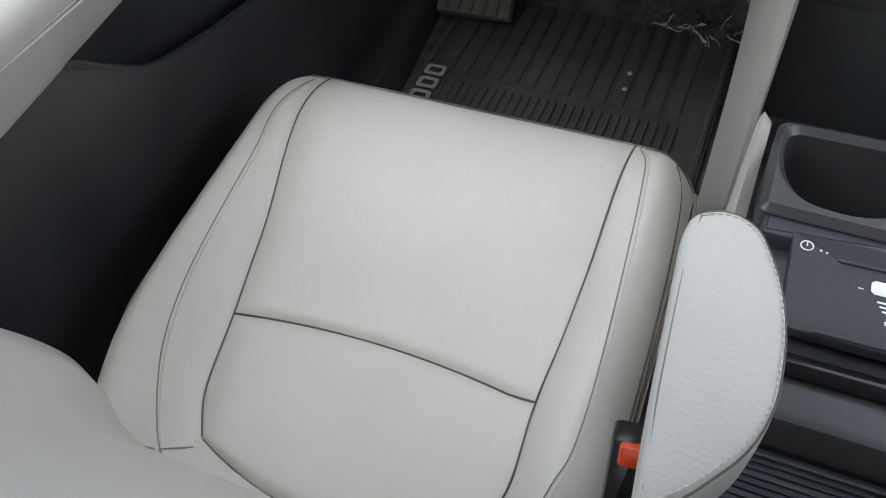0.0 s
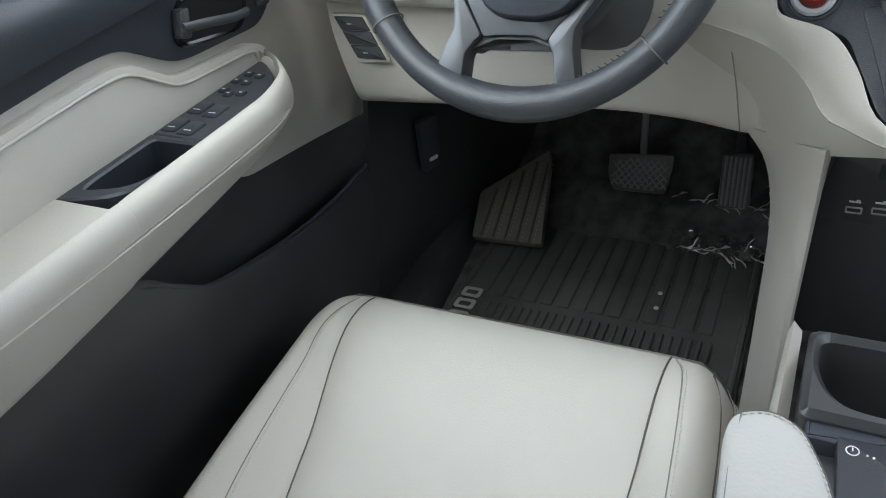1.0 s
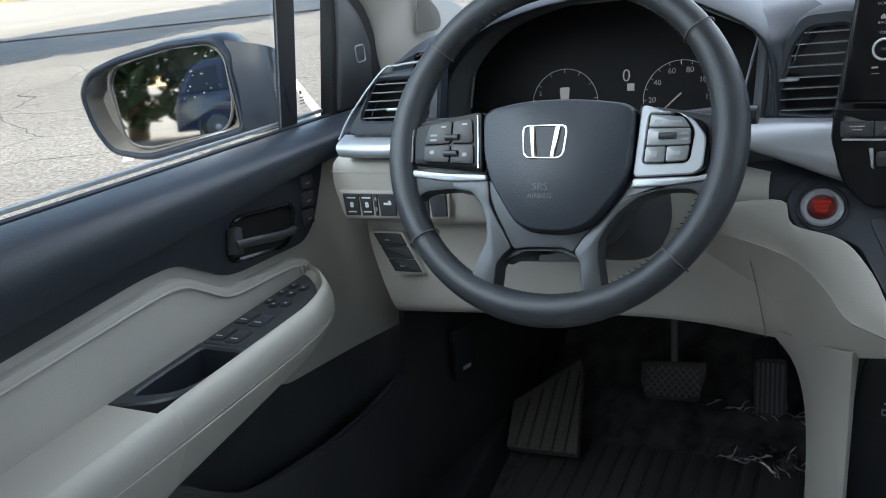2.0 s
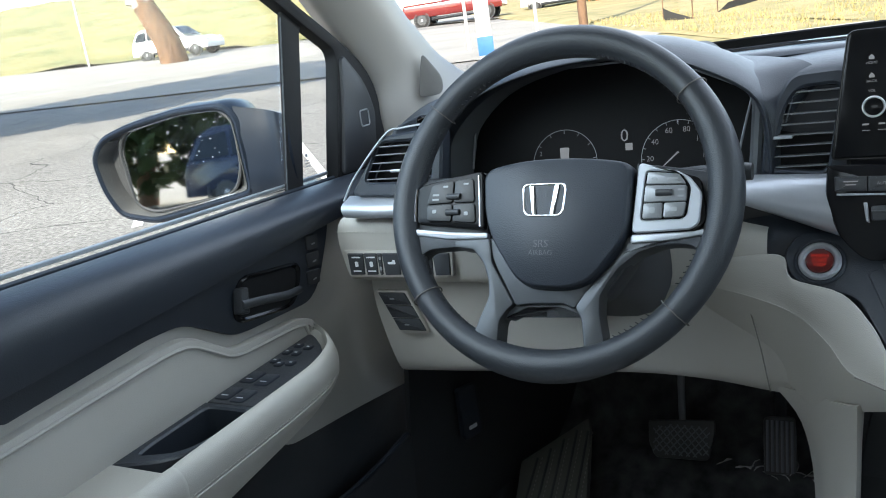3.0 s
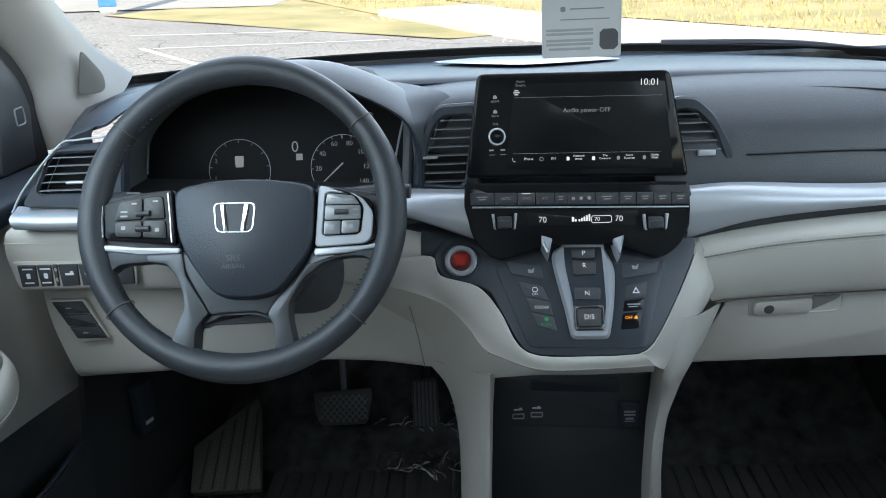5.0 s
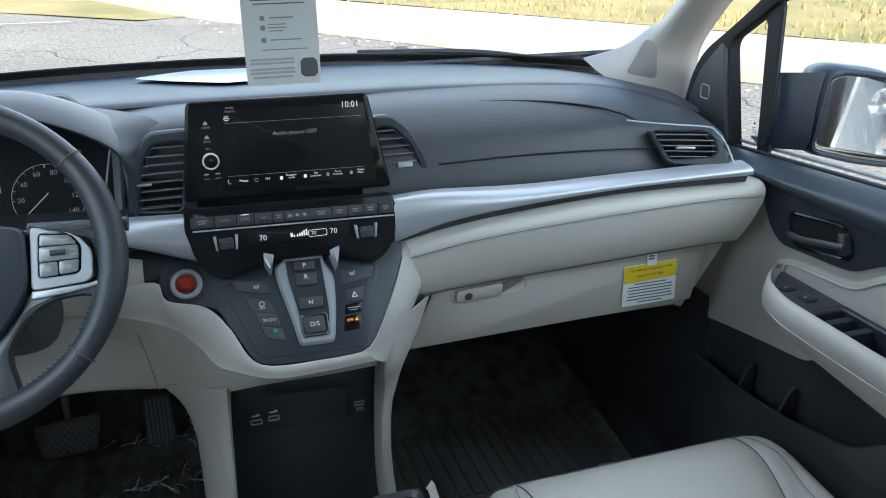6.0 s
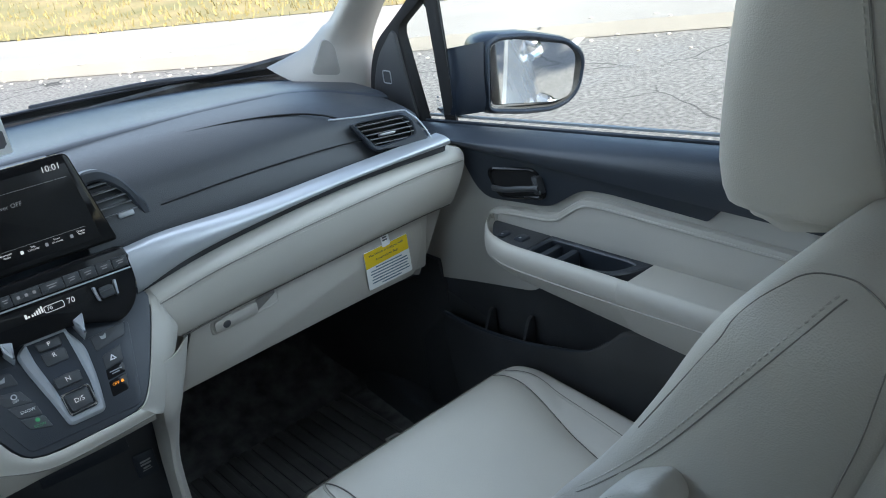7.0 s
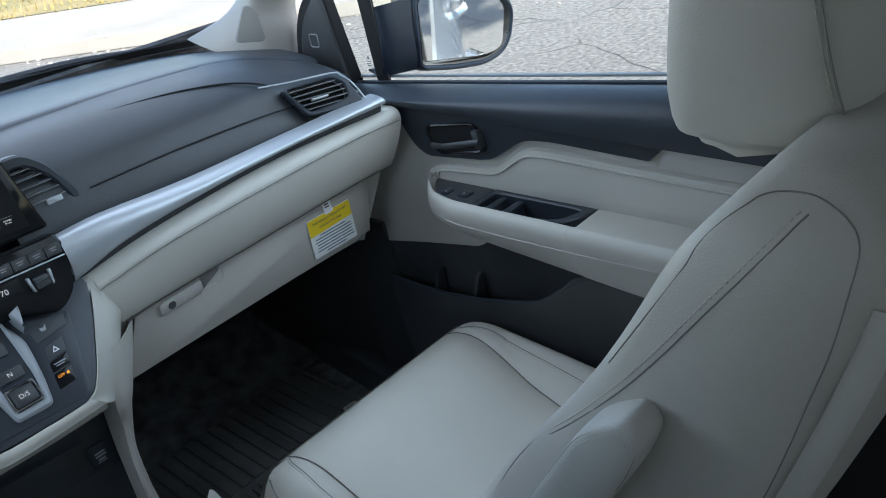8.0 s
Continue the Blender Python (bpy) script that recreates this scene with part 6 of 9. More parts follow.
def door(name, s, X, label):
    """Front door seen from inside; s: -1 left, +1 right; X: distance of its main face from the middle."""
    e = thing(name, (s * X, 0.0, 0.05), label, "car door", "front doors", "structure")
    D = lambda y, z, inn=0.0: Vector((s * (X - inn), y, z))
    F = frame_at((s * X, 0, 0), (0, -s, 0), (0, 0, 1))
    Q = lambda pts: [(-s * y, z) for y, z in pts]
    ys = (0.33, 0.20, 0.05, -0.15, -0.40, -0.75, -1.15)
    zt = [0.724 + 0.039 * (0.186 - y) if s < 0 else 0.702 + 0.069 * (0.17 - y) for y in ys]
    zl = [0.688 + 0.026 * (min(y, 0.15) - 0.10) for y in ys]
    sill = [
        [D(y, z - 0.03, -0.050) for y, z in zip(ys, zt)],
        [D(y, z - 0.002, -0.047) for y, z in zip(ys, zt)],
        [D(y, z + 0.006, -0.020) for y, z in zip(ys, zt)],
        [D(y, z - 0.004, 0.010) for y, z in zip(ys, zt)],
        [D(y, (z * 0.6 + l * 0.4), 0.022) for y, z, l in zip(ys, zt, zl)],
        [D(y, l + 0.004, 0.020) for y, l in zip(ys, zl)],
        [D(y, l, 0.015) for y, l in zip(ys, zl)],
        [D(y, l - 0.001, 0.002) for y, l in zip(ys, zl)],
    ]
    part("upper_trim", loft(sill, 3, 4), BLACK, e, "black soft upper trim")
    part("window_seal", tube([D(y, z + 0.002, -0.050) for y, z in zip(ys, zt)], 0.004, 6), BLACK, e)
    part("window_trim", tube([D(y, z + 0.010, -0.062) for y, z in zip(ys, zt)], 0.003, 6), SILVER, e, "bright trim along the glass")
    # cream main panel
    cream = [(0.31, 0.70), (0.29, 0.385), (0.127, 0.416), (-0.026, 0.440), (-0.075, 0.490), (-1.15, 0.490), (-1.15, 0.70)]
    main = part("main_panel", slab(rpoly(Q(cream), [0.005, 0.03, 0.05, 0.02, 0.02, 0.01, 0.01]), 0.03, 0.002, F), CREAM_HARD, e, "cream door panel")
    # black handle panel
    dark = [(0.135, 0.700), (0.122, 0.672), (0.088, 0.618), (0.060, 0.601), (-0.060, 0.610), (-0.085, 0.615), (-0.150, 0.655), (-0.200, 0.658), (-0.362, 0.650), (-0.388, 0.676), (-0.388, 0.700)]
    part("handle_panel", slab(rpoly(Q(dark), [0.002, 0.01, 0.03, 0.03, 0.03, 0.02, 0.02, 0.02, 0.004, 0.004, 0.002], 4), 0.01, 0.002, off(F, 0, 0, 0.008)), BLACK, e, "black panel behind the handle")
    # handle in its cup
    cup_o, cup_i = rpoly(Q([(0.058, 0.658), (-0.062, 0.676), (-0.084, 0.626), (0.030, 0.607)]), 0.022, 6), rpoly(Q([(0.050, 0.654), (-0.060, 0.670), (-0.078, 0.631), (0.026, 0.612)]), 0.019, 6)
    part("handle_cup", ring_slab(cup_o, cup_i, 0.006, 0.0025, off(F, 0, 0, 0.0125)), PIANO, e)
    part("cup_floor", slab(cup_i, 0.002, 0, off(F, 0, 0, 0.0088)), DIAL_BLACK, e)
    lever = [D(-0.075, 0.648, 0.022), D(-0.040, 0.642, 0.026), D(0.0, 0.633, 0.025), D(0.035, 0.627, 0.016)]
    part("handle", tube(cr(lever, 5), 0.0040, 10, flat=1.3), BLACK_HARD, e, "black pull handle")
    part("handle_hinge", slab(rpoly(Q([(-0.058, 0.664), (-0.071, 0.665), (-0.079, 0.638), (-0.064, 0.634)]), 0.003), 0.012, 0.003, off(F, 0, 0, 0.022)), BLACK_HARD, e)
    if s < 0:
        for y_, z_ in ((0.090, 0.672), (0.086, 0.650), (0.080, 0.628)):
            part("memory_button", slab(rpoly(Q([(y_ + 0.010, z_ + 0.009), (y_ - 0.016, z_ + 0.012), (y_ - 0.018, z_ - 0.006), (y_ + 0.006, z_ - 0.009)]), 0.003), 0.003, 0.001, off(F, 0, 0, 0.0105)), BLACK_HARD, e)
            part("mark", bars([(-s * (y_ - 0.004), z_ - 0.001, 0.008, 0.002)], off(F, 0, 0, 0.0108)), GREY_MARK, e)
    # padded insert with bead
    pad_ = [(0.066, 0.575), (0.030, 0.592), (-0.076, 0.600), (-0.095, 0.604), (-0.150, 0.642), (-0.19, 0.645), (-0.50, 0.634), (-1.15, 0.615), (-1.15, 0.54), (0.05, 0.545)]
    op = rpoly(Q(pad_), [0.02, 0.03, 0.03, 0.03, 0.02, 0.02, 0.2, 0.01, 0.01, 0.01], 4)
    pad_o = part("padded_insert", slab(op, 0.012, 0.005, off(F, 0, 0, 0.012)), CREAM, e, "cream padded insert")
    top_edge = [p for p in inset(op, 0.010) if p.y > 0.555]
    line = sorted([(-s * p.x, p.y) for p in top_edge], key=lambda q: -q[0])
    part("bead", tube([D(y, z + 0.0005, 0.0125) for y, z in line], 0.0022, 6), CREAM, pad_o)
    # armrest
    st = ((0.056, 0.08, 0.004), (0.040, 0.38, 0.003), (0.022, 0.59, 0.001), (-0.003, 0.80, 0.0), (-0.050, 0.97, 0.0), (-0.10, 1.0, 0.0), (-0.262, 1.0, 0.0), (-0.278, 1.0, 0.0), (-0.300, 1.02, 0.004), (-0.45, 1.02, 0.004), (-0.70, 1.02, 0.006), (-1.15, 1.0, 0.006))
    secs = []
    wa = 0.010 if s < 0 else 0.006
    for y, k, dz in st:
        zb = 0.505 + 0.10 * max(-0.42, min(0.0, y)) if y < 0 else 0.515
        low_ = 0.520 if -0.275 < y < 0.03 else 0.562
        secs.append([D(y, low_ + dz, 0.0), D(y, low_ + dz, (0.066 + wa) * k), D(y, 0.566 + dz * 0.5, (0.0755 + wa) * k), D(y, 0.573 + dz * 0.5, (0.080 + wa) * k), D(y, 0.569 + dz * 0.5, (0.0895 + wa) * k), D(y, 0.555 + dz * 0.5, (0.0945 + wa) * k), D(y, 0.535 + dz * 0.5, (0.090 + wa) * k), D(y, (zb + 0.535) / 2, (0.074 + wa) * k), D(y, zb, (0.052 + wa) * k), D(y, zb - 0.006, 0.0)])
    arm_bm = loft([list(c) for c in secs], 3, 4)
    # front cap
    armo = part("armrest", arm_bm, CREAM, e, "cream padded armrest")
    nose = secs[0]
    part("armrest_nose", grid([[p for p in cr(nose, 4)], [V(*(p * 1.0)) + V(0, 0.006, 0) if i else p for i, p in enumerate([q.lerp(D(0.056, 0.545, 0.005), 0.75) for q in cr(nose, 4)])]]), CREAM, armo)
    seam_ = cr([D(0.022, 0.548, 0.056 + wa * 0.5), D(-0.005, 0.5445, (0.0905 + wa) * 0.80), D(-0.050, 0.5425, (0.0925 + wa) * 0.98), D(-0.12, 0.540, 0.0935 + wa), D(-0.30, 0.540, 0.0940 + wa), D(-0.60, 0.545, 0.0945 + wa), D(-1.1, 0.545, 0.094 + wa)], 8)
    part("seam", tube(seam_, 0.0013, 5), CREAM_HARD, armo)
    if s < 0:
        part("stitching", stitches([p + V(0.0004, 0, 0.004) for p in seam_], 0.006, 0.0042, 0.0006), THREAD, armo)
    # black plate that paints the shadow gap under the armrest
    part("armrest_shade", slab(rpoly(Q([(0.056, 0.502), (-0.02, 0.478), (-0.02, 0.473), (0.052, 0.492)]), 0.002), 0.016, 0.0005, off(F, 0, 0, 0.018)), BLACK_HARD, e)
    # switch plate and pull cup on top of the armrest
    A = frame_at(D(0, 0.5650, 0.0), (0, s, 0), (-s, 0, 0))
    U = lambda pts: [(s * y, w) for y, w in pts]
    ye = -0.148 if s < 0 else -0.084
    plate = rpoly(U([(0.046, 0.004), (0.036, 0.024), (0.002, 0.060), (-0.034, 0.068 + wa), (ye, 0.074 + wa), (ye, -0.002), (-0.03, -0.002)]), [0.008, 0.02, 0.02, 0.02, 0.002, 0.002, 0.02], 4)
    sp = part("switch_plate", slab(plate, 0.040, 0.0015, A), BLACK_HARD, e, "black switch plate")
    co = rpoly(U([(ye - 0.0006, -0.002), (ye - 0.0006, 0.074 + wa), (-0.205, 0.073 + wa), (-0.258, 0.062 + wa), (-0.284, 0.002), (-0.25, -0.002)]), [0.002, 0.002, 0.03, 0.03, 0.008, 0.02], 4)
    ci = rpoly(U([(ye - 0.010, 0.021), (ye - 0.010, 0.066 + wa), (-0.205, 0.065 + wa), (-0.242, 0.056 + wa), (-0.258, 0.024), (-0.24, 0.021)]), [0.008, 0.008, 0.03, 0.02, 0.006, 0.02], 4)
    cupp = part("pull_cup", ring_slab(co, ci, 0.045, 0.0022, off(A, 0, 0, 0.0006)), BLACK, e, "black pull cup")
    part("cup_floor", slab(ci, 0.002, 0, off(A, 0, 0, -0.040)), BLACK_HARD, cupp)
    if s < 0:
        for y_, w_ in ((-0.086, 0.024), (-0.090, 0.047), (-0.127, 0.024), (-0.130, 0.047)):
            k_ = part("window_switch", slab(rect(0.028, 0.020, 0.004, s * y_, w_), 0.004, 0.0012, off(A, 0, 0, 0.0018)), BLACK, sp, "black window switch")
            part("mark", bars([(s * (y_ - 0.006), w_, 0.0015, 0.009)], off(A, 0, 0, 0.0021)), WHITE_MARK, k_)
        for y_, w_ in ((0.003, 0.024), (-0.001, 0.041), (-0.017, 0.021), (-0.019, 0.036), (-0.042, 0.022), (-0.050, 0.034), (-0.046, 0.048)):
            k_ = part("small_switch", slab(rect(0.012, 0.011, 0.003, s * y_, w_), 0.004, 0.0012, off(A, 0, 0, 0.0025)), BLACK, sp)
            part("mark", bars([(s * y_, w_, 0.002, 0.004)], off(A, 0, 0, 0.0028)), WHITE_MARK, k_)
    else:
        for y_, w_, l_ in ((-0.016, 0.050, 0.014), (-0.052, 0.046, 0.020)):
            k_ = part("window_switch", slab(rect(l_, 0.022, 0.004, s * y_, w_), 0.006, 0.002, off(A, 0, 0, 0.004)), BLACK, sp, "black switch")
            part("mark", bars([(s * y_, w_ + 0.004, 0.004, 0.004)], off(A, 0, 0, 0.0043)), GREY_MARK, k_)
        for y_ in (-0.102, -0.136):
            part("divider", slab(rpoly(U([(y_, 0.020), (y_, 0.068), (y_ - 0.014, 0.066), (y_ - 0.014, 0.020)]), 0.005), 0.04, 0.003, off(A, 0, 0, -0.006)), BLACK, cupp)
    # lower black part with map pocket
    low = [(0.33, 0.40), (0.29, 0.388), (0.127, 0.420), (-0.028, 0.446), (-0.072, 0.500), (-1.15, 0.500), (-1.15, 0.03), (0.33, 0.03)]
    part("lower_panel", slab(rpoly(Q(low), 0.01), 0.02, 0.003, off(F, 0, 0, -0.006)), DOOR_BLACK, e, "black hard lower panel")
    rim_run = ((0.20, 0.338, 0.026), (0.10, 0.342, 0.034), (0.0, 0.352, 0.038), (-0.10, 0.372, 0.040), (-0.17, 0.392, 0.040), (-0.215, 0.424, 0.036), (-0.26, 0.452, 0.028), (-0.40, 0.458, 0.024), (-0.80, 0.458, 0.024))
    pocket = [
        [D(y, z, w - 0.006) for y, z, w in rim_run],
        [D(y, z + 0.003, w - 0.002) for y, z, w in rim_run],
        [D(y, z, w + 0.003) for y, z, w in rim_run],
        [D(y, z - 0.016, w + 0.005) for y, z, w in rim_run],
        [D(y, 0.20, w * 0.85) for y, z, w in rim_run],
        [D(y, 0.06, 0.0) for y, z, w in rim_run],
    ]
    mp = part("map_pocket", loft(pocket, 4, 4, 0.002), DOOR_BLACK, e, "black map pocket")
    part("pocket_lip", tube(cr([D(y, z + 0.001, w + 0.001) for y, z, w in rim_run[:7]], 6), 0.0032, 8), BLACK, mp, "smooth rounded lip")
    for y_, z_ in ((0.088, 0.378), (-0.010, 0.392)) if s > 0 else ():
        web = rpoly([(0.0, z_ - 0.075), (0.0, z_), (0.012, z_ - 0.004), (0.034, z_ - 0.052), (0.036, z_ - 0.075)], 0.006, 3)
        part("divider", slab(web, 0.008, 0.003, frame_at(D(y_, 0.0, 0.0), (-s, 0, 0), (0, 0, 1))), DOOR_BLACK, mp, "black pocket divider")
    # window frame, division bar and sail panel
    xw = -0.058
    if s < 0:
        bar = [(0.130, 0.715), (0.165, 0.715), (0.224, 0.930), (0.231, 0.942), (0.206, 0.992), (0.190, 0.955)]
        corner = [(0.400, 0.715), (0.397, 0.772), (0.384, 0.858), (0.307, 0.917), (0.187, 0.989), (0.10, 1.07), (0.0, 1.17), (-0.12, 1.33), (-0.16, 1.29), (-0.03, 1.14), (0.08, 1.03), (0.170, 0.978), (0.226, 0.942), (0.288, 0.904), (0.292, 0.890), (0.238, 0.715)]
        sail = [(0.350, 0.725), (0.358, 0.775), (0.366, 0.802), (0.350, 0.848), (0.305, 0.893), (0.296, 0.888), (0.282, 0.82), (0.252, 0.725)]
        quarter = [(0.164, 0.718), (0.240, 0.718), (0.292, 0.890), (0.288, 0.904), (0.226, 0.942)]
        front = [(0.132, 0.72), (0.20, 0.985), (0.08, 1.03), (-0.03, 1.14), (-0.16, 1.29), (-0.62, 1.37), (-0.68, 0.74)]
        by, bz, my_, mz_ = 0.329, 0.797, 0.197, 0.760
    else:
        bar = [(0.184, 0.690), (0.214, 0.690), (0.230, 0.905), (0.240, 0.918), (0.216, 0.965), (0.197, 0.935)]
        corner = [(0.436, 0.690), (0.426, 0.733), (0.410, 0.795), (0.381, 0.842), (0.284, 0.910), (0.10, 1.06), (0.0, 1.17), (-0.12, 1.33), (-0.16, 1.29), (-0.03, 1.14), (0.07, 1.04), (0.190, 0.952), (0.243, 0.913), (0.302, 0.873), (0.306, 0.858), (0.266, 0.690)]
        sail = [(0.400, 0.700), (0.404, 0.744), (0.394, 0.775), (0.372, 0.818), (0.322, 0.866), (0.311, 0.858), (0.296, 0.778), (0.276, 0.700)]
        quarter = [(0.213, 0.695), (0.268, 0.695), (0.306, 0.858), (0.302, 0.873), (0.243, 0.913), (0.231, 0.905)]
        front = [(0.186, 0.70), (0.205, 0.955), (0.07, 1.04), (-0.03, 1.14), (-0.16, 1.29), (-0.62, 1.37), (-0.68, 0.74)]
        by, bz, my_, mz_ = 0.352, 0.776, 0.236, 0.736
    part("division_bar", slab(Q(bar), 0.006, 0.002, off(F, 0, 0, xw + 0.008)), FELT, e, "black division bar")
    part("bar_edge", tube([D(bar[0][0] - 0.001, bar[0][1], xw + 0.007), D(bar[-1][0] - 0.001, bar[-1][1], xw + 0.007)], 0.0010, 6), DARK_SILVER, e, "thin bright edge of the bar")
    part("front_frame", slab(rpoly(Q(corner), [0.01, 0.03, 0.04, 0.05, 0.05, 0.05, 0.05, 0.01, 0.01, 0.05, 0.05, 0.03, 0.012, 0.012, 0.012, 0.004], 3), 0.02, 0.004, off(F, 0, 0, xw + 0.016)), FELT, e, "black window frame corner")
    part("sail_panel", slab(rpoly(Q(sail), [0.01, 0.02, 0.03, 0.03, 0.012, 0.012, 0.03, 0.01]), 0.01, 0.004, off(F, 0, 0, xw + 0.022)), SAIL_GREY, e, "dark grey mirror sail")
    so = rect(0.026, 0.026, 0.006, -s * by, bz)
    part("sail_button", ring_slab(so, inset(so, 0.0022), 0.003, 0.001, off(F, 0, 0, xw + 0.024)), GREY_MARK, e, "small square button")
    top_rail = [(-0.12, 1.33), (-0.30, 1.40), (-1.15, 1.40), (-1.15, 1.36), (-0.32, 1.36), (-0.16, 1.29)]
    part("top_rail", slab(Q(top_rail), 0.03, 0.003, off(F, 0, 0, xw + 0.02)), FELT, e)
    pillar_b = [(-0.62, 0.70), (-0.56, 1.37), (-0.74, 1.37), (-0.78, 0.70)]
    part("rear_frame", slab(Q(pillar_b), 0.03, 0.003, off(F, 0, 0, xw + 0.014)), FELT, e)
    # panes
    for nm, pts in (("pane", front), ("pane", quarter)):
        g_ = part(nm, slab(Q(pts), 0.004, 0, off(F, 0, 0, xw)), GLASS, e, "clear side glass")
        g_.visible_shadow = False
    part("pane_mark", bars([(-s * my_, mz_, 0.010, 0.0014), (-s * my_, mz_ - 0.004, 0.012, 0.0014), (-s * my_, mz_ + 0.007, 0.005, 0.005), (-s * my_, mz_ - 0.008, 0.010, 0.0014)], off(F, 0, 0, xw + 0.0008)), GREY_MARK, e)
    return e


door("door_1", -1, 0.748, "cream and black driver door panel, closed, with armrest switches")
door("door_2", 1, 0.722, "cream and black passenger door panel, closed, with armrest cup")

# ---------------------------------------------------------------- windscreen pillars, windscreen, roof
def pillar(name, s, A, B, grille):
    e = thing(name, A[0], "cream windscreen pillar trim with a speaker grille", "pillar trim", "windscreen pillars", "structure")
    a, b = [V(*p) for p in A], [V(*p) for p in B]
    mid = [p.lerp(q, 0.45) + V(-s * 0.022, -0.010, 0.0) for p, q in zip(a, b)]
    out = [p + V(s * 0.02, 0.03, 0.0) for p in a]
    out2 = [p + V(s * 0.03, 0.0, 0.0) for p in b]
    bm = loft([out, a, mid, b, out2], 4, 5)
    body = part("trim", bm, CREAM_HARD, e)
    g = [V(*p) for p in grille]
    n = (g[1] - g[0]).cross(g[2] - g[0]).normalized()
    if n.y > 0:
        n = -n
    m = frame_at(g[0], g[1] - g[0], n.cross(g[1] - g[0]))
    inv = m.inverted()
    loc = [(inv @ p).to_2d() for p in g]
    part("speaker_grille", slab(rpoly(loc, 0.012, 5), 0.012, 0.0015, off(m, 0, 0, 0.004)), material("grille_cloth", (0.27, 0.26, 0.245), 0.8, bump=1.0, scale=1800), e, "beige speaker grille")


pillar("windscreen_pillar", -1, [(-0.706, 0.560, 0.818), (-0.738, 0.515, 0.865), (-0.748, 0.470, 0.912), (-0.751, 0.420, 0.959), (-0.74, 0.18, 1.18), (-0.68, -0.05, 1.37)], [(-0.775, 0.400, 0.735), (-0.782, 0.390, 0.79), (-0.786, 0.376, 0.854), (-0.786, 0.260, 0.978), (-0.77, 0.10, 1.12), (-0.72, -0.12, 1.34)], [(-0.742, 0.430, 0.808), (-0.706, 0.450, 0.810), (-0.704, 0.450, 0.836), (-0.724, 0.430, 0.878)])
pillar("windscreen_pillar", 1, [(0.637, 0.580, 0.802), (0.690, 0.530, 0.830), (0.718, 0.490, 0.868), (0.733, 0.440, 0.912), (0.74, 0.18, 1.18), (0.68, -0.05, 1.37)], [(0.752, 0.440, 0.725), (0.760, 0.432, 0.79), (0.764, 0.420, 0.855), (0.764, 0.305, 0.978), (0.76, 0.145, 1.12), (0.71, -0.08, 1.34)], [(0.640, 0.430, 0.803), (0.692, 0.408, 0.792), (0.690, 0.412, 0.850), (0.672, 0.418, 0.866)])

ws = thing("windscreen", (0, 0.7, 0.82), "raked clear windscreen with a black border", "windscreen", kind="structure")
top_l, top_r = (-0.70, -0.05, 1.375), (0.70, -0.05, 1.375)
pane_rows = [[(-0.80, 0.62, 0.785), (-0.45, 0.72, 0.800), (0.0, 0.745, 0.802), (0.45, 0.72, 0.787), (0.78, 0.62, 0.767)], [(-0.77, 0.30, 1.09), (-0.42, 0.37, 1.11), (0.0, 0.385, 1.115), (0.42, 0.37, 1.11), (0.77, 0.30, 1.09)], [top_l, (-0.36, -0.02, 1.39), (0, -0.01, 1.395), (0.36, -0.02, 1.39), top_r]]
gp = part("pane", loft(pane_rows, 5, 5), GLASS, ws, "clear glass")
gp.visible_shadow = False
border = [[(-0.80, 0.62, 0.792), (-0.45, 0.72, 0.806), (0.0, 0.745, 0.808), (0.45, 0.72, 0.793), (0.78, 0.62, 0.772)], [(-0.80, 0.605, 0.807), (-0.45, 0.703, 0.820), (0.0, 0.728, 0.822), (0.45, 0.703, 0.807), (0.77, 0.60, 0.788)]]
part("border", loft(border, 2, 5, 0.003), FELT, ws, "black printed border")
cowl = [[(-0.82, 0.66, 0.775), (-0.45, 0.77, 0.784), (0.0, 0.80, 0.787), (0.45, 0.77, 0.776), (0.80, 0.66, 0.760)], [(-0.82, 0.62, 0.790), (-0.45, 0.725, 0.804), (0.0, 0.75, 0.806), (0.45, 0.725, 0.791), (0.80, 0.62, 0.770)]]
part("cowl", loft(cowl, 3, 5, 0.004), BLACK_HARD, ws)

wip = thing("windscreen_wiper", (0.1, 0.75, 0.83), "black windscreen wiper at rest along the glass", "wiper")
part("blade", tube(cr([(-0.05, 0.752, 0.812), (0.25, 0.745, 0.808), (0.58, 0.700, 0.790)], 8), 0.006, 8), RUBBER, wip)
part("arm", tube(cr([(0.62, 0.71, 0.784), (0.45, 0.735, 0.806), (0.22, 0.752, 0.814)], 8), 0.006, 8), BLACK_HARD, wip)

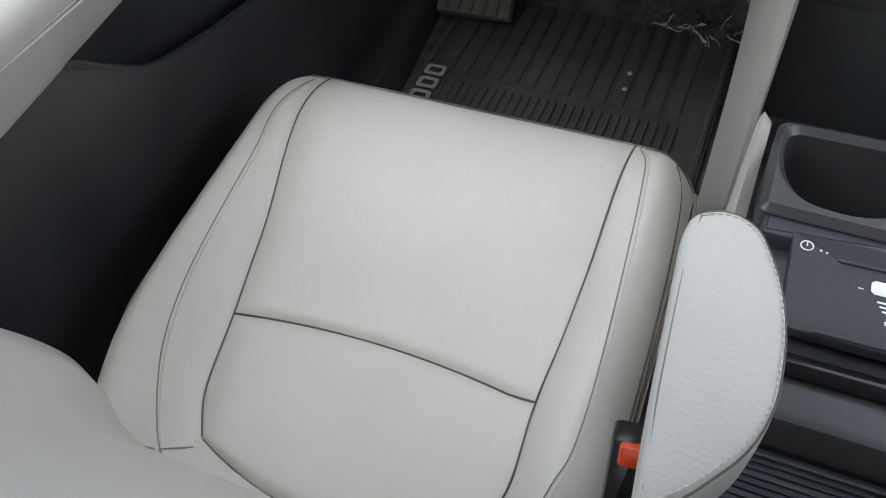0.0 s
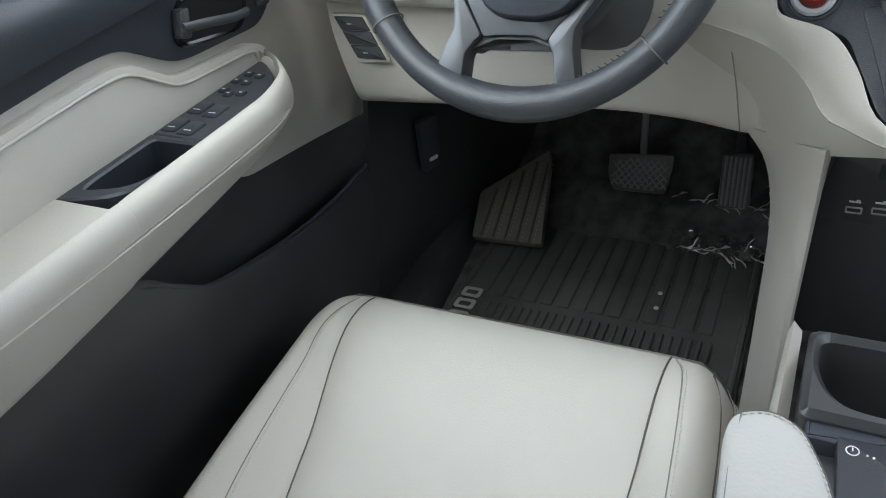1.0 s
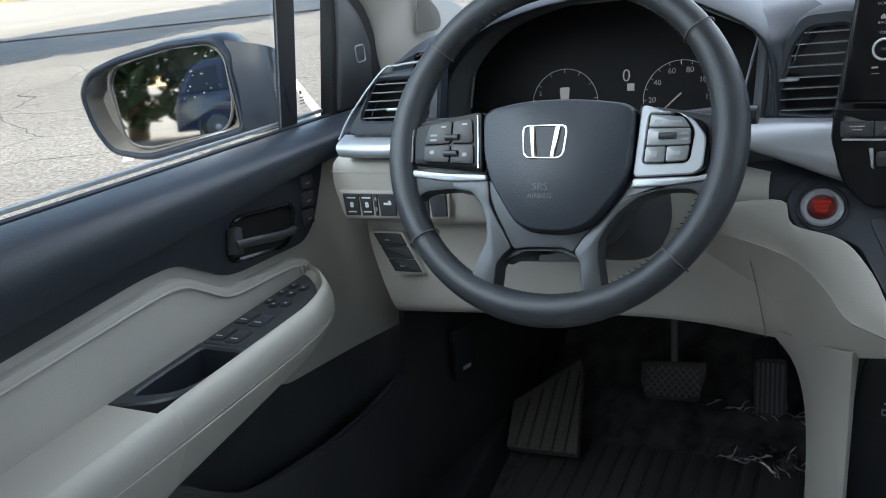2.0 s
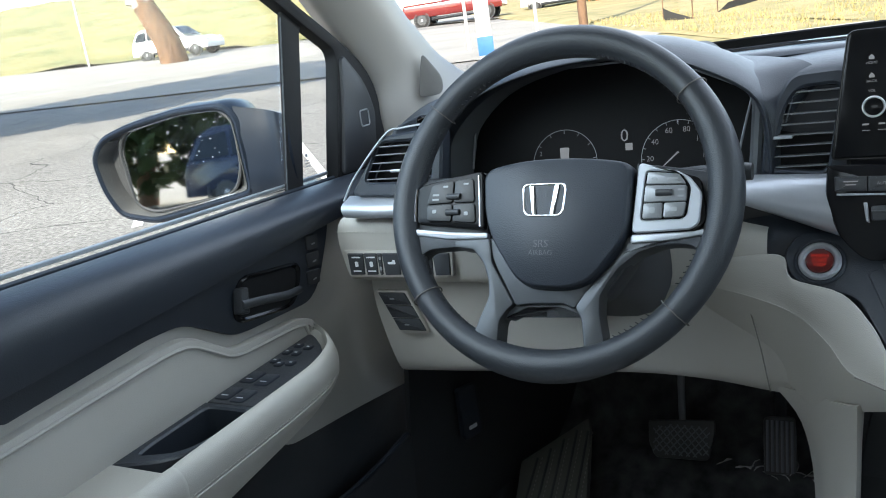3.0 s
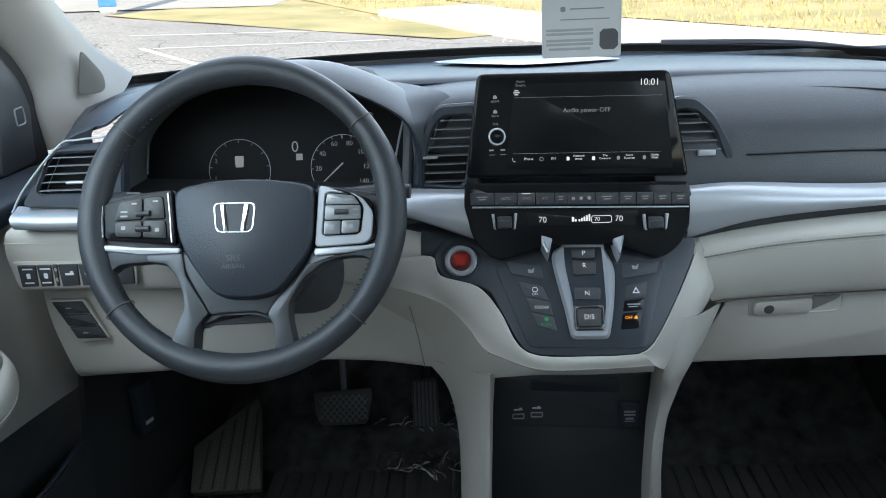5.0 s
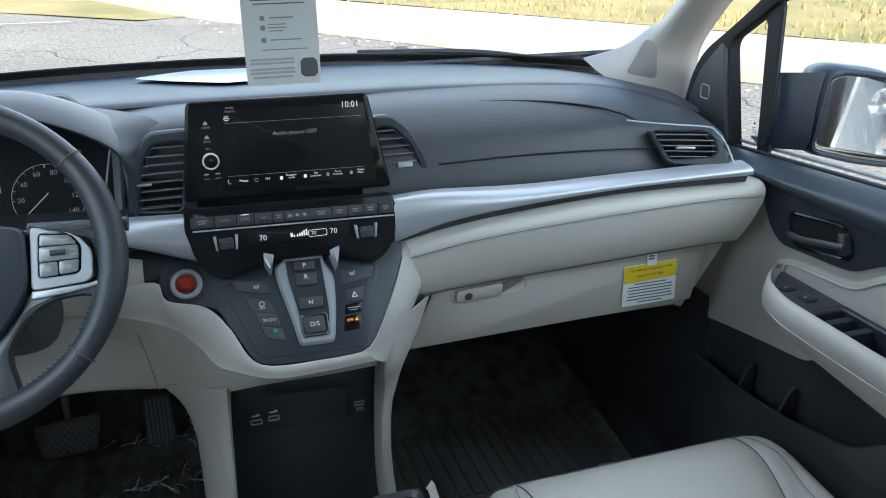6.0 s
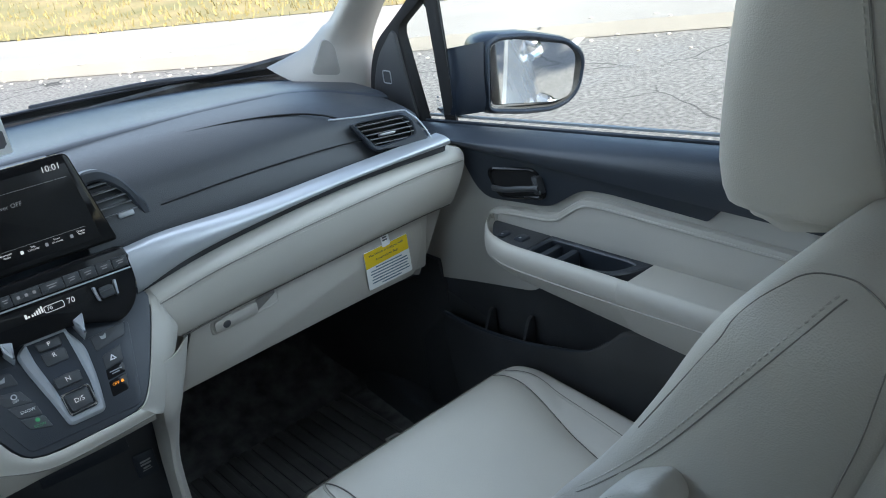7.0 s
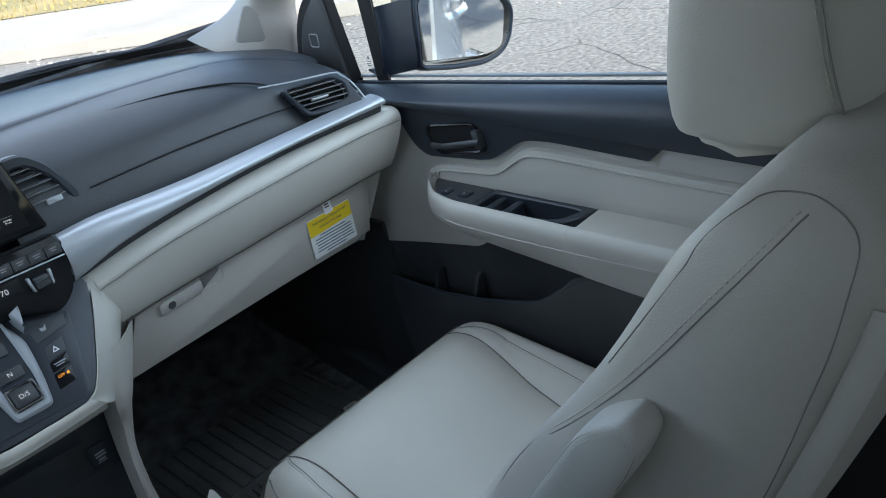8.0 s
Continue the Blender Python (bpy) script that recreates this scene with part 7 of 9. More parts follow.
# roof out of view; its width and front edge are chosen to block sun
roof = part("ceiling", loft([[(-0.78, 0.11, 1.26), (0, 0.14, 1.29), (0.78, 0.11, 1.26)], [(-0.80, -0.03, 1.37), (0, 0.0, 1.40), (0.80, -0.03, 1.37)], [(-0.84, -0.8, 1.40), (0, -0.8, 1.44), (0.84, -0.8, 1.40)], [(-0.84, -2.6, 1.40), (0, -2.6, 1.44), (0.84, -2.6, 1.40)]], 4, 4, 0.03), material("headliner", (0.42, 0.40, 0.37), 0.9, bump=0.5, scale=900), None)
tagged(roof, "pale fabric headliner, out of view, shaped to shade the cabin", "ceiling", kind="structure")
for s in (-1, 1):
    pts = [(-0.78, 0.0), (-0.78, 1.42), (-2.6, 1.42), (-2.6, 0.0)]
    low = [(-0.78, 0.0), (-0.78, 0.78), (-2.6, 0.80), (-2.6, 0.0)]
    F_ = frame_at((s * 0.79, 0, 0), (0, -s, 0), (0, 0, 1))
    ob = part("wall_left" if s < 0 else "wall_right", slab([(-s * y, z) for y, z in low], 0.04, 0, F_), CREAM_HARD, None)
    tagged(ob, "cream rear side trim under the windows", "side trim", kind="structure")
    for y0, y1 in ((-0.78, -0.86), (-1.70, -1.80), (-2.5, -2.6)):
        part("post", slab([(-s * y0, 0.78), (-s * y1, 0.78), (-s * y1, 1.42), (-s * y0, 1.42)], 0.04, 0, F_), CREAM_HARD, ob)
    gl = part("pane", slab([(-s * -0.86, 0.78), (-s * -2.5, 0.79), (-s * -2.5, 1.42), (-s * -0.86, 1.42)], 0.004, 0, off(F_, 0, 0, -0.02)), glass("privacy_glass", (0.22, 0.23, 0.24)), ob, "dark privacy glass")
bk = part("wall_back", slab([(-0.83, 0.0), (0.83, 0.0), (0.83, 0.88), (-0.83, 0.88)], 0.04, 0, frame_at((0, -2.6, 0), (-1, 0, 0), (0, 0, 1))), CREAM_HARD, None)
for a, b in ((-0.83, -0.62), (0.62, 0.83)):
    part("post", slab([(a, 0.88), (b, 0.88), (b, 1.42), (a, 1.42)], 0.04, 0, frame_at((0, -2.6, 0), (-1, 0, 0), (0, 0, 1))), CREAM_HARD, bk)
part("pane", slab([(-0.62, 0.88), (0.62, 0.88), (0.62, 1.42), (-0.62, 1.42)], 0.004, 0, frame_at((0, -2.63, 0), (-1, 0, 0), (0, 0, 1))), bpy.data.materials["privacy_glass"], bk, "dark tailgate glass")
tagged(bk, "cream rear end of the cabin", "rear trim", kind="structure")

# ---------------------------------------------------------------- floor, footwells, mats
fl = thing("floor", (0, 0, 0), "black carpeted van floor and footwells", "floor", kind="structure")
part("carpet", slab([(-0.79, -2.6), (0.79, -2.6), (0.79, 0.75), (-0.79, 0.75)], 0.05, 0, Matrix.Translation((0, 0, -0.012))), CARPET, fl)
toe = [[(-0.79, 0.58, -0.012), (0, 0.58, -0.012), (0.79, 0.58, -0.012)], [(-0.79, 0.74, 0.10), (0, 0.74, 0.10), (0.79, 0.74, 0.10)], [(-0.79, 0.84, 0.34), (0, 0.84, 0.34), (0.79, 0.84, 0.34)], [(-0.79, 0.80, 0.62), (0, 0.80, 0.62), (0.79, 0.80, 0.62)], [(-0.79, 0.70, 0.80), (0, 0.70, 0.80), (0.79, 0.70, 0.80)]]
part("toe_board", loft(toe, 4, 4, 0.01), CARPET, fl)
for s in (-1, 1):
    kick = [[(s * 0.78, 0.22, 0.0), (s * 0.76, 0.45, 0.0), (s * 0.72, 0.62, 0.0), (s * 0.66, 0.80, 0.0)], [(s * 0.75, 0.22, 0.22), (s * 0.72, 0.45, 0.22), (s * 0.69, 0.62, 0.22), (s * 0.64, 0.85, 0.22)], [(s * 0.72, 0.22, 0.44), (s * 0.70, 0.45, 0.46), (s * 0.68, 0.62, 0.46), (s * 0.64, 0.85, 0.46)]]
    part("kick_panel", loft(kick, 4, 4, 0.008), DOOR_BLACK, fl, "black kick panel")
    part("sill_step", loft([[(s * 0.79, 0.66, 0.055), (s * 0.79, -0.3, 0.055), (s * 0.79, -1.1, 0.055)], [(s * 0.745, 0.66, 0.06), (s * 0.66, -0.3, 0.06), (s * 0.66, -1.1, 0.06)], [(s * 0.73, 0.66, 0.045), (s * 0.645, -0.3, 0.045), (s * 0.645, -1.1, 0.045)], [(s * 0.725, 0.66, -0.01), (s * 0.64, -0.3, -0.01), (s * 0.64, -1.1, -0.01)]], 3, 3, 0.004), BLACK_HARD, fl, "black sill plate")
under = [[(-0.70, 0.18, 0.462), (0.0, 0.25, 0.47), (0.66, 0.21, 0.44)], [(-0.70, 0.40, 0.47), (0.0, 0.45, 0.47), (0.66, 0.42, 0.46)], [(-0.72, 0.80, 0.55), (0.0, 0.80, 0.55), (0.72, 0.80, 0.55)]]
part("dash_underside", loft(under, 3, 4, 0.004), BLACK_HARD, fl)
opener = thing("hood_release_lever", (-0.70, 0.40, 0.28), "small black release lever with a white mark", "lever")
om = frame_at((-0.69, 0.35, 0.30), (0.35, 0.9, 0), (0, 0, 1))
part("plate", slab(rect(0.040, 0.090, 0.006), 0.012, 0.003, om), BLACK, opener)
part("mark", bars([(0.0, -0.026, 0.018, 0.007)], off(om, 0, 0, 0.0004)), WHITE_MARK, opener)


def mat_thing(name, x0, x1, y0, y1, label, letters):
    """Ribbed rubber mat with a rim and cross grooves at its rear."""
    e = thing(name, ((x0 + x1) / 2, (y0 + y1) / 2, 0.0), label, "floor mat", "front floor mats")
    part("sheet", slab(rpoly([(x0, y0), (x1, y0), (x1, y1 - 0.04), (x1 - 0.03, y1), (x0 + 0.05, y1), (x0, y1 - 0.06)], 0.03, 5), 0.012, 0.003, Matrix.Translation((0, 0, -0.001))), RUBBER, e)
    part("rim", tube([(p.x, p.y, 0.002) for p in rpoly([(x0 + 0.01, y0 + 0.01), (x1 - 0.01, y0 + 0.01), (x1 - 0.01, y1 - 0.04), (x1 - 0.03, y1 - 0.01), (x0 + 0.06, y1 - 0.01), (x0 + 0.01, y1 - 0.07)], 0.03, 5)], 0.006, 8, True), RUBBER, e)
    n = int((x1 - x0 - 0.06) / 0.030)
    for i in range(n):
        x = x0 + 0.045 + i * 0.030
        part("rib", slab(rect(0.022, y1 - y0 - 0.25, 0.003, x, (y0 + y1) / 2 + 0.105, 2), 0.004, 0.0015, Matrix.Translation((0, 0, 0.0028))), RUBBER, e)
        part("stud", slab(rect(0.005, 0.060, 0.002, x + 0.012, y0 + 0.178, 2), 0.009, 0.002, Matrix.Translation((0, 0, 0.005))), RUBBER, e)
        part("stud", slab(rect(0.005, 0.060, 0.002, x - 0.003, y0 + 0.178, 2), 0.009, 0.002, Matrix.Translation((0, 0, 0.005))), RUBBER, e)
        part("nub", disc(0.0018, 0.003, Matrix.Translation((x + 0.015, y0 + 0.335 + 0.02 * (x - x0), 0.0050)), 0.0008, 8), RUBBER, e)
    return e


dm = mat_thing("floor_mat", -0.68, -0.18, 0.13, 0.62, "black ribbed rubber driver mat with a grey raised mark", True)
pm_ = mat_thing("floor_mat", 0.15, 0.66, 0.13, 0.66, "black ribbed rubber passenger mat", False)
EMBOSS = material("embossed_grey", (0.46, 0.45, 0.42), 0.7)
for mat_e, m_ in ((dm, frame_at((-0.648, 0.350, 0.0075), (0.0, -1.0, 0), (1.0, 0.0, 0))), (pm_, frame_at((0.625, 0.352, 0.0032), (-0.1, -1.0, 0), (1.0, -0.1, 0)))):
    for i in range(5):
        letter_o, letter_i = rect(0.026, 0.036, 0.006, 0.034 * i, 0), rect(0.013, 0.022, 0.004, 0.034 * i, 0)
        part("raised_mark", ring_slab(letter_o, letter_i, 0.002, 0.0006, m_), EMBOSS, mat_e)

# pedals
FR = facing(-0.62, 0.52, 0.06, 55)
rest = thing("foot_rest", (-0.64, 0.55, 0.0), "grey ribbed foot rest beside the pedals", "foot rest")
part("pad", slab(rpoly([(-0.090, 0.045), (0.026, 0.150), (0.034, 0.12), (0.057, -0.044), (-0.081, -0.050)], 0.006), 0.02, 0.003, FR), material("grey_rubber", (0.20, 0.195, 0.17), 0.6, bump=0.3, scale=500), rest)
for i in range(5):
    x = -0.065 + i * 0.024
    ln = [(x + 0.002, -0.044), (x + 0.008 - i * 0.002, min(0.12, 0.055 + i * 0.022))]
    part("rib", tube([FR @ Vector((ln[0][0], ln[0][1], 0.001)), FR @ Vector((ln[1][0], ln[1][1], 0.001))], 0.0026, 6), RUBBER, rest)
    bmd = bmesh.new()
    stitches([FR @ Vector((ln[0][0] + 0.009, ln[0][1], 0.0006)), FR @ Vector((ln[1][0] + 0.009, ln[1][1] + 0.004, 0.0006))], 0.009, 0.0045, 0.0012, bmd)
    part("dots", bmd, material("rubber_dot", (0.36, 0.35, 0.31), 0.6) if i == 0 else bpy.data.materials["rubber_dot"], rest)
PB = facing(-0.41, 0.60, 0.145, 25)
brake = thing("brake_pedal", (-0.41, 0.62, 0.0), "wide black brake pedal with a diamond tread", "pedal")
bp_pts = rpoly([(-0.0595, 0.0270), (0.0575, 0.0360), (0.0575, 0.0100), (0.0465, -0.0365), (-0.0460, -0.0385), (-0.0575, -0.0120)], 0.007)
pad_b = part("pad", slab(bp_pts, 0.012, 0.003, PB), RUBBER, brake)
bmd = bmesh.new()
for i in range(-12, 14):
    for sgn in (1, -1):
        a, b = Vector((i * 0.0125 - 0.04 * sgn, -0.045)), Vector((i * 0.0125 + 0.04 * sgn, 0.045))
        seg = []
        for k_ in range(21):
            p = a.lerp(b, k_ / 20)
            if -0.050 < p.x < 0.050 and -0.033 + abs(p.x) * 0.05 < p.y < 0.024 + p.x * 0.06:
                seg.append(p)
        if len(seg) > 2:
            tube([PB @ Vector((seg[0].x, seg[0].y, 0.0008)), PB @ Vector((seg[-1].x, seg[-1].y, 0.0008))], 0.0013, 5, bm=bmd)
part("tread", bmd, material("tread_grey", (0.24, 0.26, 0.28), 0.45), pad_b)
part("arm", tube([PB @ Vector((0.0, 0.03, -0.010)), PB @ Vector((-0.006, 0.10, -0.02)), PB @ Vector((-0.006, 0.28, -0.03))], 0.0065, 8), SILVER, brake, "steel arm")
acc = thing("accelerator_pedal", (-0.25, 0.62, 0.0), "tall black ribbed accelerator pedal", "pedal")
part("pad", slab(rpoly([(0.1375, 0.0490), (0.1885, 0.0525), (0.1920, -0.0420), (0.1395, -0.0500)], 0.010), 0.012, 0.003, off(PB, 0, 0, 0.0)), RUBBER, acc)
for i in range(6):
    x = 0.1445 + i * 0.0078
    part("rib", tube([PB @ Vector((x, 0.044, 0.001)), PB @ Vector((x + 0.0012, -0.042, 0.001))], 0.0024, 6), bpy.data.materials["tread_grey"], acc)
part("arm", tube([PB @ Vector((0.164, 0.04, -0.012)), PB @ Vector((0.164, 0.22, -0.04))], 0.010, 8), BLACK_HARD, acc)

# crumpled clear film by the accelerator
film = thing("plastic_wrap", (-0.26, 0.66, 0.0), "crumpled clear plastic wrap lying on the floor mat", "plastic wrap")
rows = []
for i in range(44):
    row = []
    for j in range(44):
        u, v = i / 43, j / 43
        x = -0.345 + 0.175 * u - 0.025 * v
        y = 0.540 + 0.19 * v + 0.01 * u
        n1 = noise.noise((x * 24, y * 24, 0.3)) + 0.6 * noise.noise((x * 70, y * 70, 1.3)) + 0.35 * noise.noise((x * 150, y * 150, 2.1))
        edge = min(v, 1 - v)
        z = 0.014 + 0.020 * abs(n1) + (0.03 * math.exp(-edge * 9)) * abs(noise.noise((x * 45, 0.2, v * 3))) * 2 + 0.05 * max(0, v - 0.55)
        row.append(V(x, y, z))
    rows.append(row)
FILM = glass("clear_film", (0.96, 0.96, 0.96), 0.06, 0.22)
part("sheet", grid(rows), FILM, film, smooth=8)
# near-white streaks along the folds paint the film's bright highlights
FILM_GLINT = material("film_glint", (0.86, 0.87, 0.88), 0.10, vary=0.10, vscale=90, rvar=0.05)
FILM_GLINT.node_tree.nodes["Principled BSDF"].inputs["Alpha"].default_value = 0.75
rng = random.Random(11)
for x0, y0, z0, x1, y1, z1, n in ((-0.372, 0.672, 0.045, -0.180, 0.662, 0.050, 16), (-0.335, 0.560, 0.010, -0.165, 0.580, 0.012, 15), (-0.200, 0.700, 0.08, -0.172, 0.640, 0.03, 7)):
    for k_ in range(n):
        u = (k_ + rng.uniform(0, 0.6)) / n
        p = V(x0 + (x1 - x0) * u, y0 + (y1 - y0) * u, z0 + (z1 - z0) * u + rng.uniform(0, 0.012))
        run, a = [], rng.uniform(-0.7, 0.7)
        for q in range(5):
            run.append(p.copy())
            a += rng.uniform(-0.8, 0.8)
            p = p + V(0.009 * math.cos(a), 0.006 * math.sin(a), 0.006 * math.sin(a))
        part("painted_crease", tube(run, [0.0003, 0.0013 * rng.uniform(0.5, 1.2), 0.0006, 0.0016 * rng.uniform(0.3, 1.2), 0.0003], 5, flat=1.8), FILM_GLINT, film)
for k_, (x, y) in enumerate(((-0.332, 0.400), (-0.334, 0.441))):
    dp = thing("crumb", (x, y, 0.003), "tiny white crumb lying on the rubber mat", "crumb", "crumbs on the mat")
    part("speck", disc(0.0045, 0.003, Matrix.Translation((x, y, 0.0055)), 0.002, 8), PAPER, dp)

# ---------------------------------------------------------------- centre console between the seats
con = thing("centre_console", (0, -0.2, 0.0), "low black centre console with cup holder, charging pad and ribbed lid", "console")
part("body", slab(rpoly([(-0.104, -0.160), (0.104, -0.160), (0.104, -0.335), (-0.104, -0.335)], 0.01), 0.36, 0.008, Matrix.Translation((0, 0, 0.362))), BLACK_HARD, con)
part("front_body", slab(rpoly([(-0.104, -0.052), (0.104, -0.052), (0.104, -0.159), (-0.104, -0.159)], 0.01), 0.29, 0.004, Matrix.Translation((0, 0, 0.29))), BLACK_HARD, con)
for s in (-1, 1):
    side = [[(s * 0.112, -0.056, 0.384), (s * 0.112, -0.075, 0.386), (s * 0.112, -0.12, 0.352), (s * 0.112, -0.30, 0.30)], [(s * 0.124, -0.052, 0.378), (s * 0.124, -0.073, 0.382), (s * 0.126, -0.12, 0.350), (s * 0.128, -0.30, 0.298)], [(s * 0.130, -0.048, 0.20), (s * 0.132, -0.07, 0.20), (s * 0.134, -0.12, 0.20), (s * 0.134, -0.30, 0.20)], [(s * 0.134, -0.045, 0.0), (s * 0.136, -0.06, 0.0), (s * 0.136, -0.12, 0.0), (s * 0.136, -0.30, 0.0)]]
    part("side_trim", loft(side, 3, 4, 0.003), CREAM_HARD, con, "cream side trim")
well = [(-0.096, -0.062), (-0.096, -0.105), (-0.078, -0.142), (-0.03, -0.147), (0.004, -0.132), (0.03, -0.146), (0.080, -0.144), (0.096, -0.105), (0.096, -0.062)]
wr = [0.014, 0.02, 0.025, 0.02, 0.02, 0.02, 0.025, 0.02, 0.014]
co_ = rpoly(well, wr, 5)
outer_ = rpoly([(-0.106, -0.050), (-0.106, -0.105), (-0.106, -0.162), (-0.03, -0.164), (0.004, -0.164), (0.03, -0.164), (0.106, -0.162), (0.106, -0.105), (0.106, -0.050)], [0.012, 0.001, 0.010, 0.001, 0.001, 0.001, 0.010, 0.001, 0.012], 5)
part("cup_tray", ring_slab(outer_, co_, 0.095, 0.006, Matrix.Translation((0, 0, 0.388))), DOOR_BLACK, con, "black raised cup tray")
part("cup_well", slab(co_, 0.002, 0, Matrix.Translation((0, 0, 0.296))), BLACK_HARD, con, "deep black cup holder")
part("bridge", slab(rect(0.200, 0.026, 0.003, 0, -0.168), 0.03, 0.004, Matrix.Translation((0, 0, 0.3795))), BLACK, con)
pad_q = part("charging_pad", slab(rpoly([(-0.076, -0.172), (0.085, -0.172), (0.085, -0.268), (-0.072, -0.268)], 0.003), 0.01, 0.002, Matrix.Translation((0, 0, 0.380))), material("navy_rubber", (0.022, 0.025, 0.034), 0.5, bump=0.3, scale=1200, kind="voronoi"), con, "dark blue-black charging mat")
cz = Matrix.Translation((0, 0, 0.3804))
part("power_symbol", ring_slab([Vector((-0.064 + 0.0052 * math.cos(a * 0.3491), -0.1855 + 0.0052 * math.sin(a * 0.3491))) for a in range(18)], [Vector((-0.064 + 0.0042 * math.cos(a * 0.3491), -0.1855 + 0.0042 * math.sin(a * 0.3491))) for a in range(18)], 0.0004, 0.0001, cz), WHITE_MARK, pad_q)
part("marks", bars([(-0.064, -0.184, 0.001, 0.004), (-0.0535, -0.1875, 0.0018, 0.0018), (-0.049, -0.1885, 0.0018, 0.0018), (-0.006, -0.2110, 0.018, 0.013), (-0.003, -0.224, 0.014, 0.0016), (-0.003, -0.228, 0.010, 0.0016), (-0.003, -0.232, 0.006, 0.0016), (-0.022, -0.215, 0.004, 0.001), (-0.003, -0.242, 0.001, 0.004)], cz), WHITE_MARK, pad_q)
for y_ in (-0.1935, -0.2660):
    part("slot", tube([(-0.040 if y_ > -0.2 else -0.05, y_, 0.3808), (0.075, y_ + 0.002, 0.3808)], 0.0014, 6), DARK_SILVER, pad_q)
part("front_lip", tube([(-0.07, -0.290, 0.366), (0.0, -0.290, 0.366), (0.085, -0.290, 0.366)], 0.010, 10, flat=0.6), PIANO, con)
part("shelf_edge", slab(rect(0.19, 0.022, 0.004, 0, -0.318), 0.02, 0.003, Matrix.Translation((0, 0, 0.350))), BLACK_HARD, con)
part("edge_line", tube([(-0.05, -0.3085, 0.3505), (0.09, -0.3085, 0.3505)], 0.0012, 6), DARK_SILVER, con)
lid = part("tambour_lid", slab(rpoly([(-0.098, -0.338), (0.098, -0.338), (0.098, -0.62), (-0.098, -0.62)], 0.006), 0.05, 0.004, Matrix.Translation((0, 0, 0.325))), BLACK_HARD, con, "black ribbed roller lid")
for i in range(46):
    y_ = -0.345 - i * 0.0058
    part("slat", tube([(-0.092, y_, 0.3262), (0.092, y_, 0.3262)], 0.0022, 6), BLACK if i % 3 else DARK_SILVER, lid)
part("lower_body", slab(rect(0.20, 0.30, 0.01, 0, -0.48), 0.28, 0.003, Matrix.Translation((0, 0, 0.28))), BLACK_HARD, con)

# ---------------------------------------------------------------- paper things
tag = thing("warning_tag", (0.57, 0.19, 0.50), "yellow and white airbag warning card stuck to the glove box", "tag")
TG = off(G, 0, 0, 0.0025)
card = part("card", slab(rpoly([(0.1215, 0.0402), (0.2186, 0.0425), (0.2302, -0.0397), (0.1301, -0.0405)], 0.003), 0.0012, 0, TG), PAPER, tag)
part("yellow_head", slab(rpoly([(0.1220, 0.0398), (0.2180, 0.0420), (0.2225, 0.0110), (0.1255, 0.0060)], 0.002), 0.0005, 0, off(TG, 0, 0, 0.0006)), YELLOW, tag, "yellow heading")
text("word", "This Vehicle is Equipped with", 0.0066, off(TG, 0.1705, 0.0315, 0.0010, 2), INK, tag)
text("word", "Advanced Air Bags", 0.0066, off(TG, 0.1720, 0.0200, 0.0010, 2), INK, tag)
part("print", bars([(0.176 + 0.0009 * i, 0.0030 - 0.0062 * i, (0.060, 0.082, 0.086, 0.080, 0.084, 0.086, 0.045)[i], 0.0022) for i in range(7)], off(TG, 0, 0, 0.0004, 0)), material("blue_grey_ink", (0.12, 0.18, 0.24), 0.7), tag)
part("strap", slab(rpoly([(0.1550, 0.0770), (0.1725, 0.0770), (0.1805, 0.038), (0.1630, 0.037)], 0.002), 0.001, 0, off(TG, 0, 0, 0.0012)), PAPER, tag, "white hanging strap")
part("strap_print", bars([(0.1660, 0.0620, 0.010, 0.003), (0.1672, 0.0565, 0.010, 0.003), (0.1680, 0.0510, 0.010, 0.003)], off(TG, 0, 0, 0.0016)), INK, tag)

hang = thing("hanging_service_card", (0.005, 0.19, 1.12), "tall white printed service card hanging from the mirror", "card")
HC = facing(0.003, 0.185, 0.868, 3, 0)
cardp = part("card", slab(rpoly([(-0.047, 0.0), (0.047, 0.0), (0.047, 0.25), (0.02, 0.27), (-0.02, 0.27), (-0.047, 0.25)], 0.003), 0.0008, 0, HC), material("card_stock", (0.62, 0.63, 0.63), 0.6), hang)
hz_ = off(HC, 0, 0, 0.0004)
part("print", bars([(0.0, 0.078 + 0.0045 * i, (0.064, 0.07, 0.072, 0.07, 0.068)[i], 0.0014) for i in range(5)], off(hz_, 0, 0.022)), INK, hang)
part("print", bars([(0.002, 0.083, 0.030, 0.0016), (-0.004, 0.075, 0.022, 0.0012), (-0.004, 0.071, 0.024, 0.0012), (-0.006, 0.067, 0.018, 0.0012), (0.006, 0.056, 0.040, 0.0014), (-0.022, 0.083, 0.006, 0.006), (-0.022, 0.071, 0.006, 0.006), (-0.022, 0.056, 0.006, 0.006), (0.004, 0.044, 0.058, 0.0012)], hz_), material("pale_ink", (0.25, 0.25, 0.26), 0.7), hang)
part("print_block", bars([(-0.014, 0.032, 0.056, 0.003), (-0.014, 0.0275, 0.056, 0.003), (-0.014, 0.020, 0.056, 0.003), (-0.014, 0.0155, 0.056, 0.003), (-0.014, 0.010, 0.050, 0.003)], hz_), material("paler_ink", (0.40, 0.40, 0.41), 0.7), hang)
part("plain_square", bars([(0.0325, 0.020, 0.022, 0.024)], hz_), INK, hang)
text("word", "Service Pass", 0.0105, off(hz_, -0.002, 0.131, 0.0002), material("mid_ink", (0.18, 0.20, 0.24), 0.7), hang)
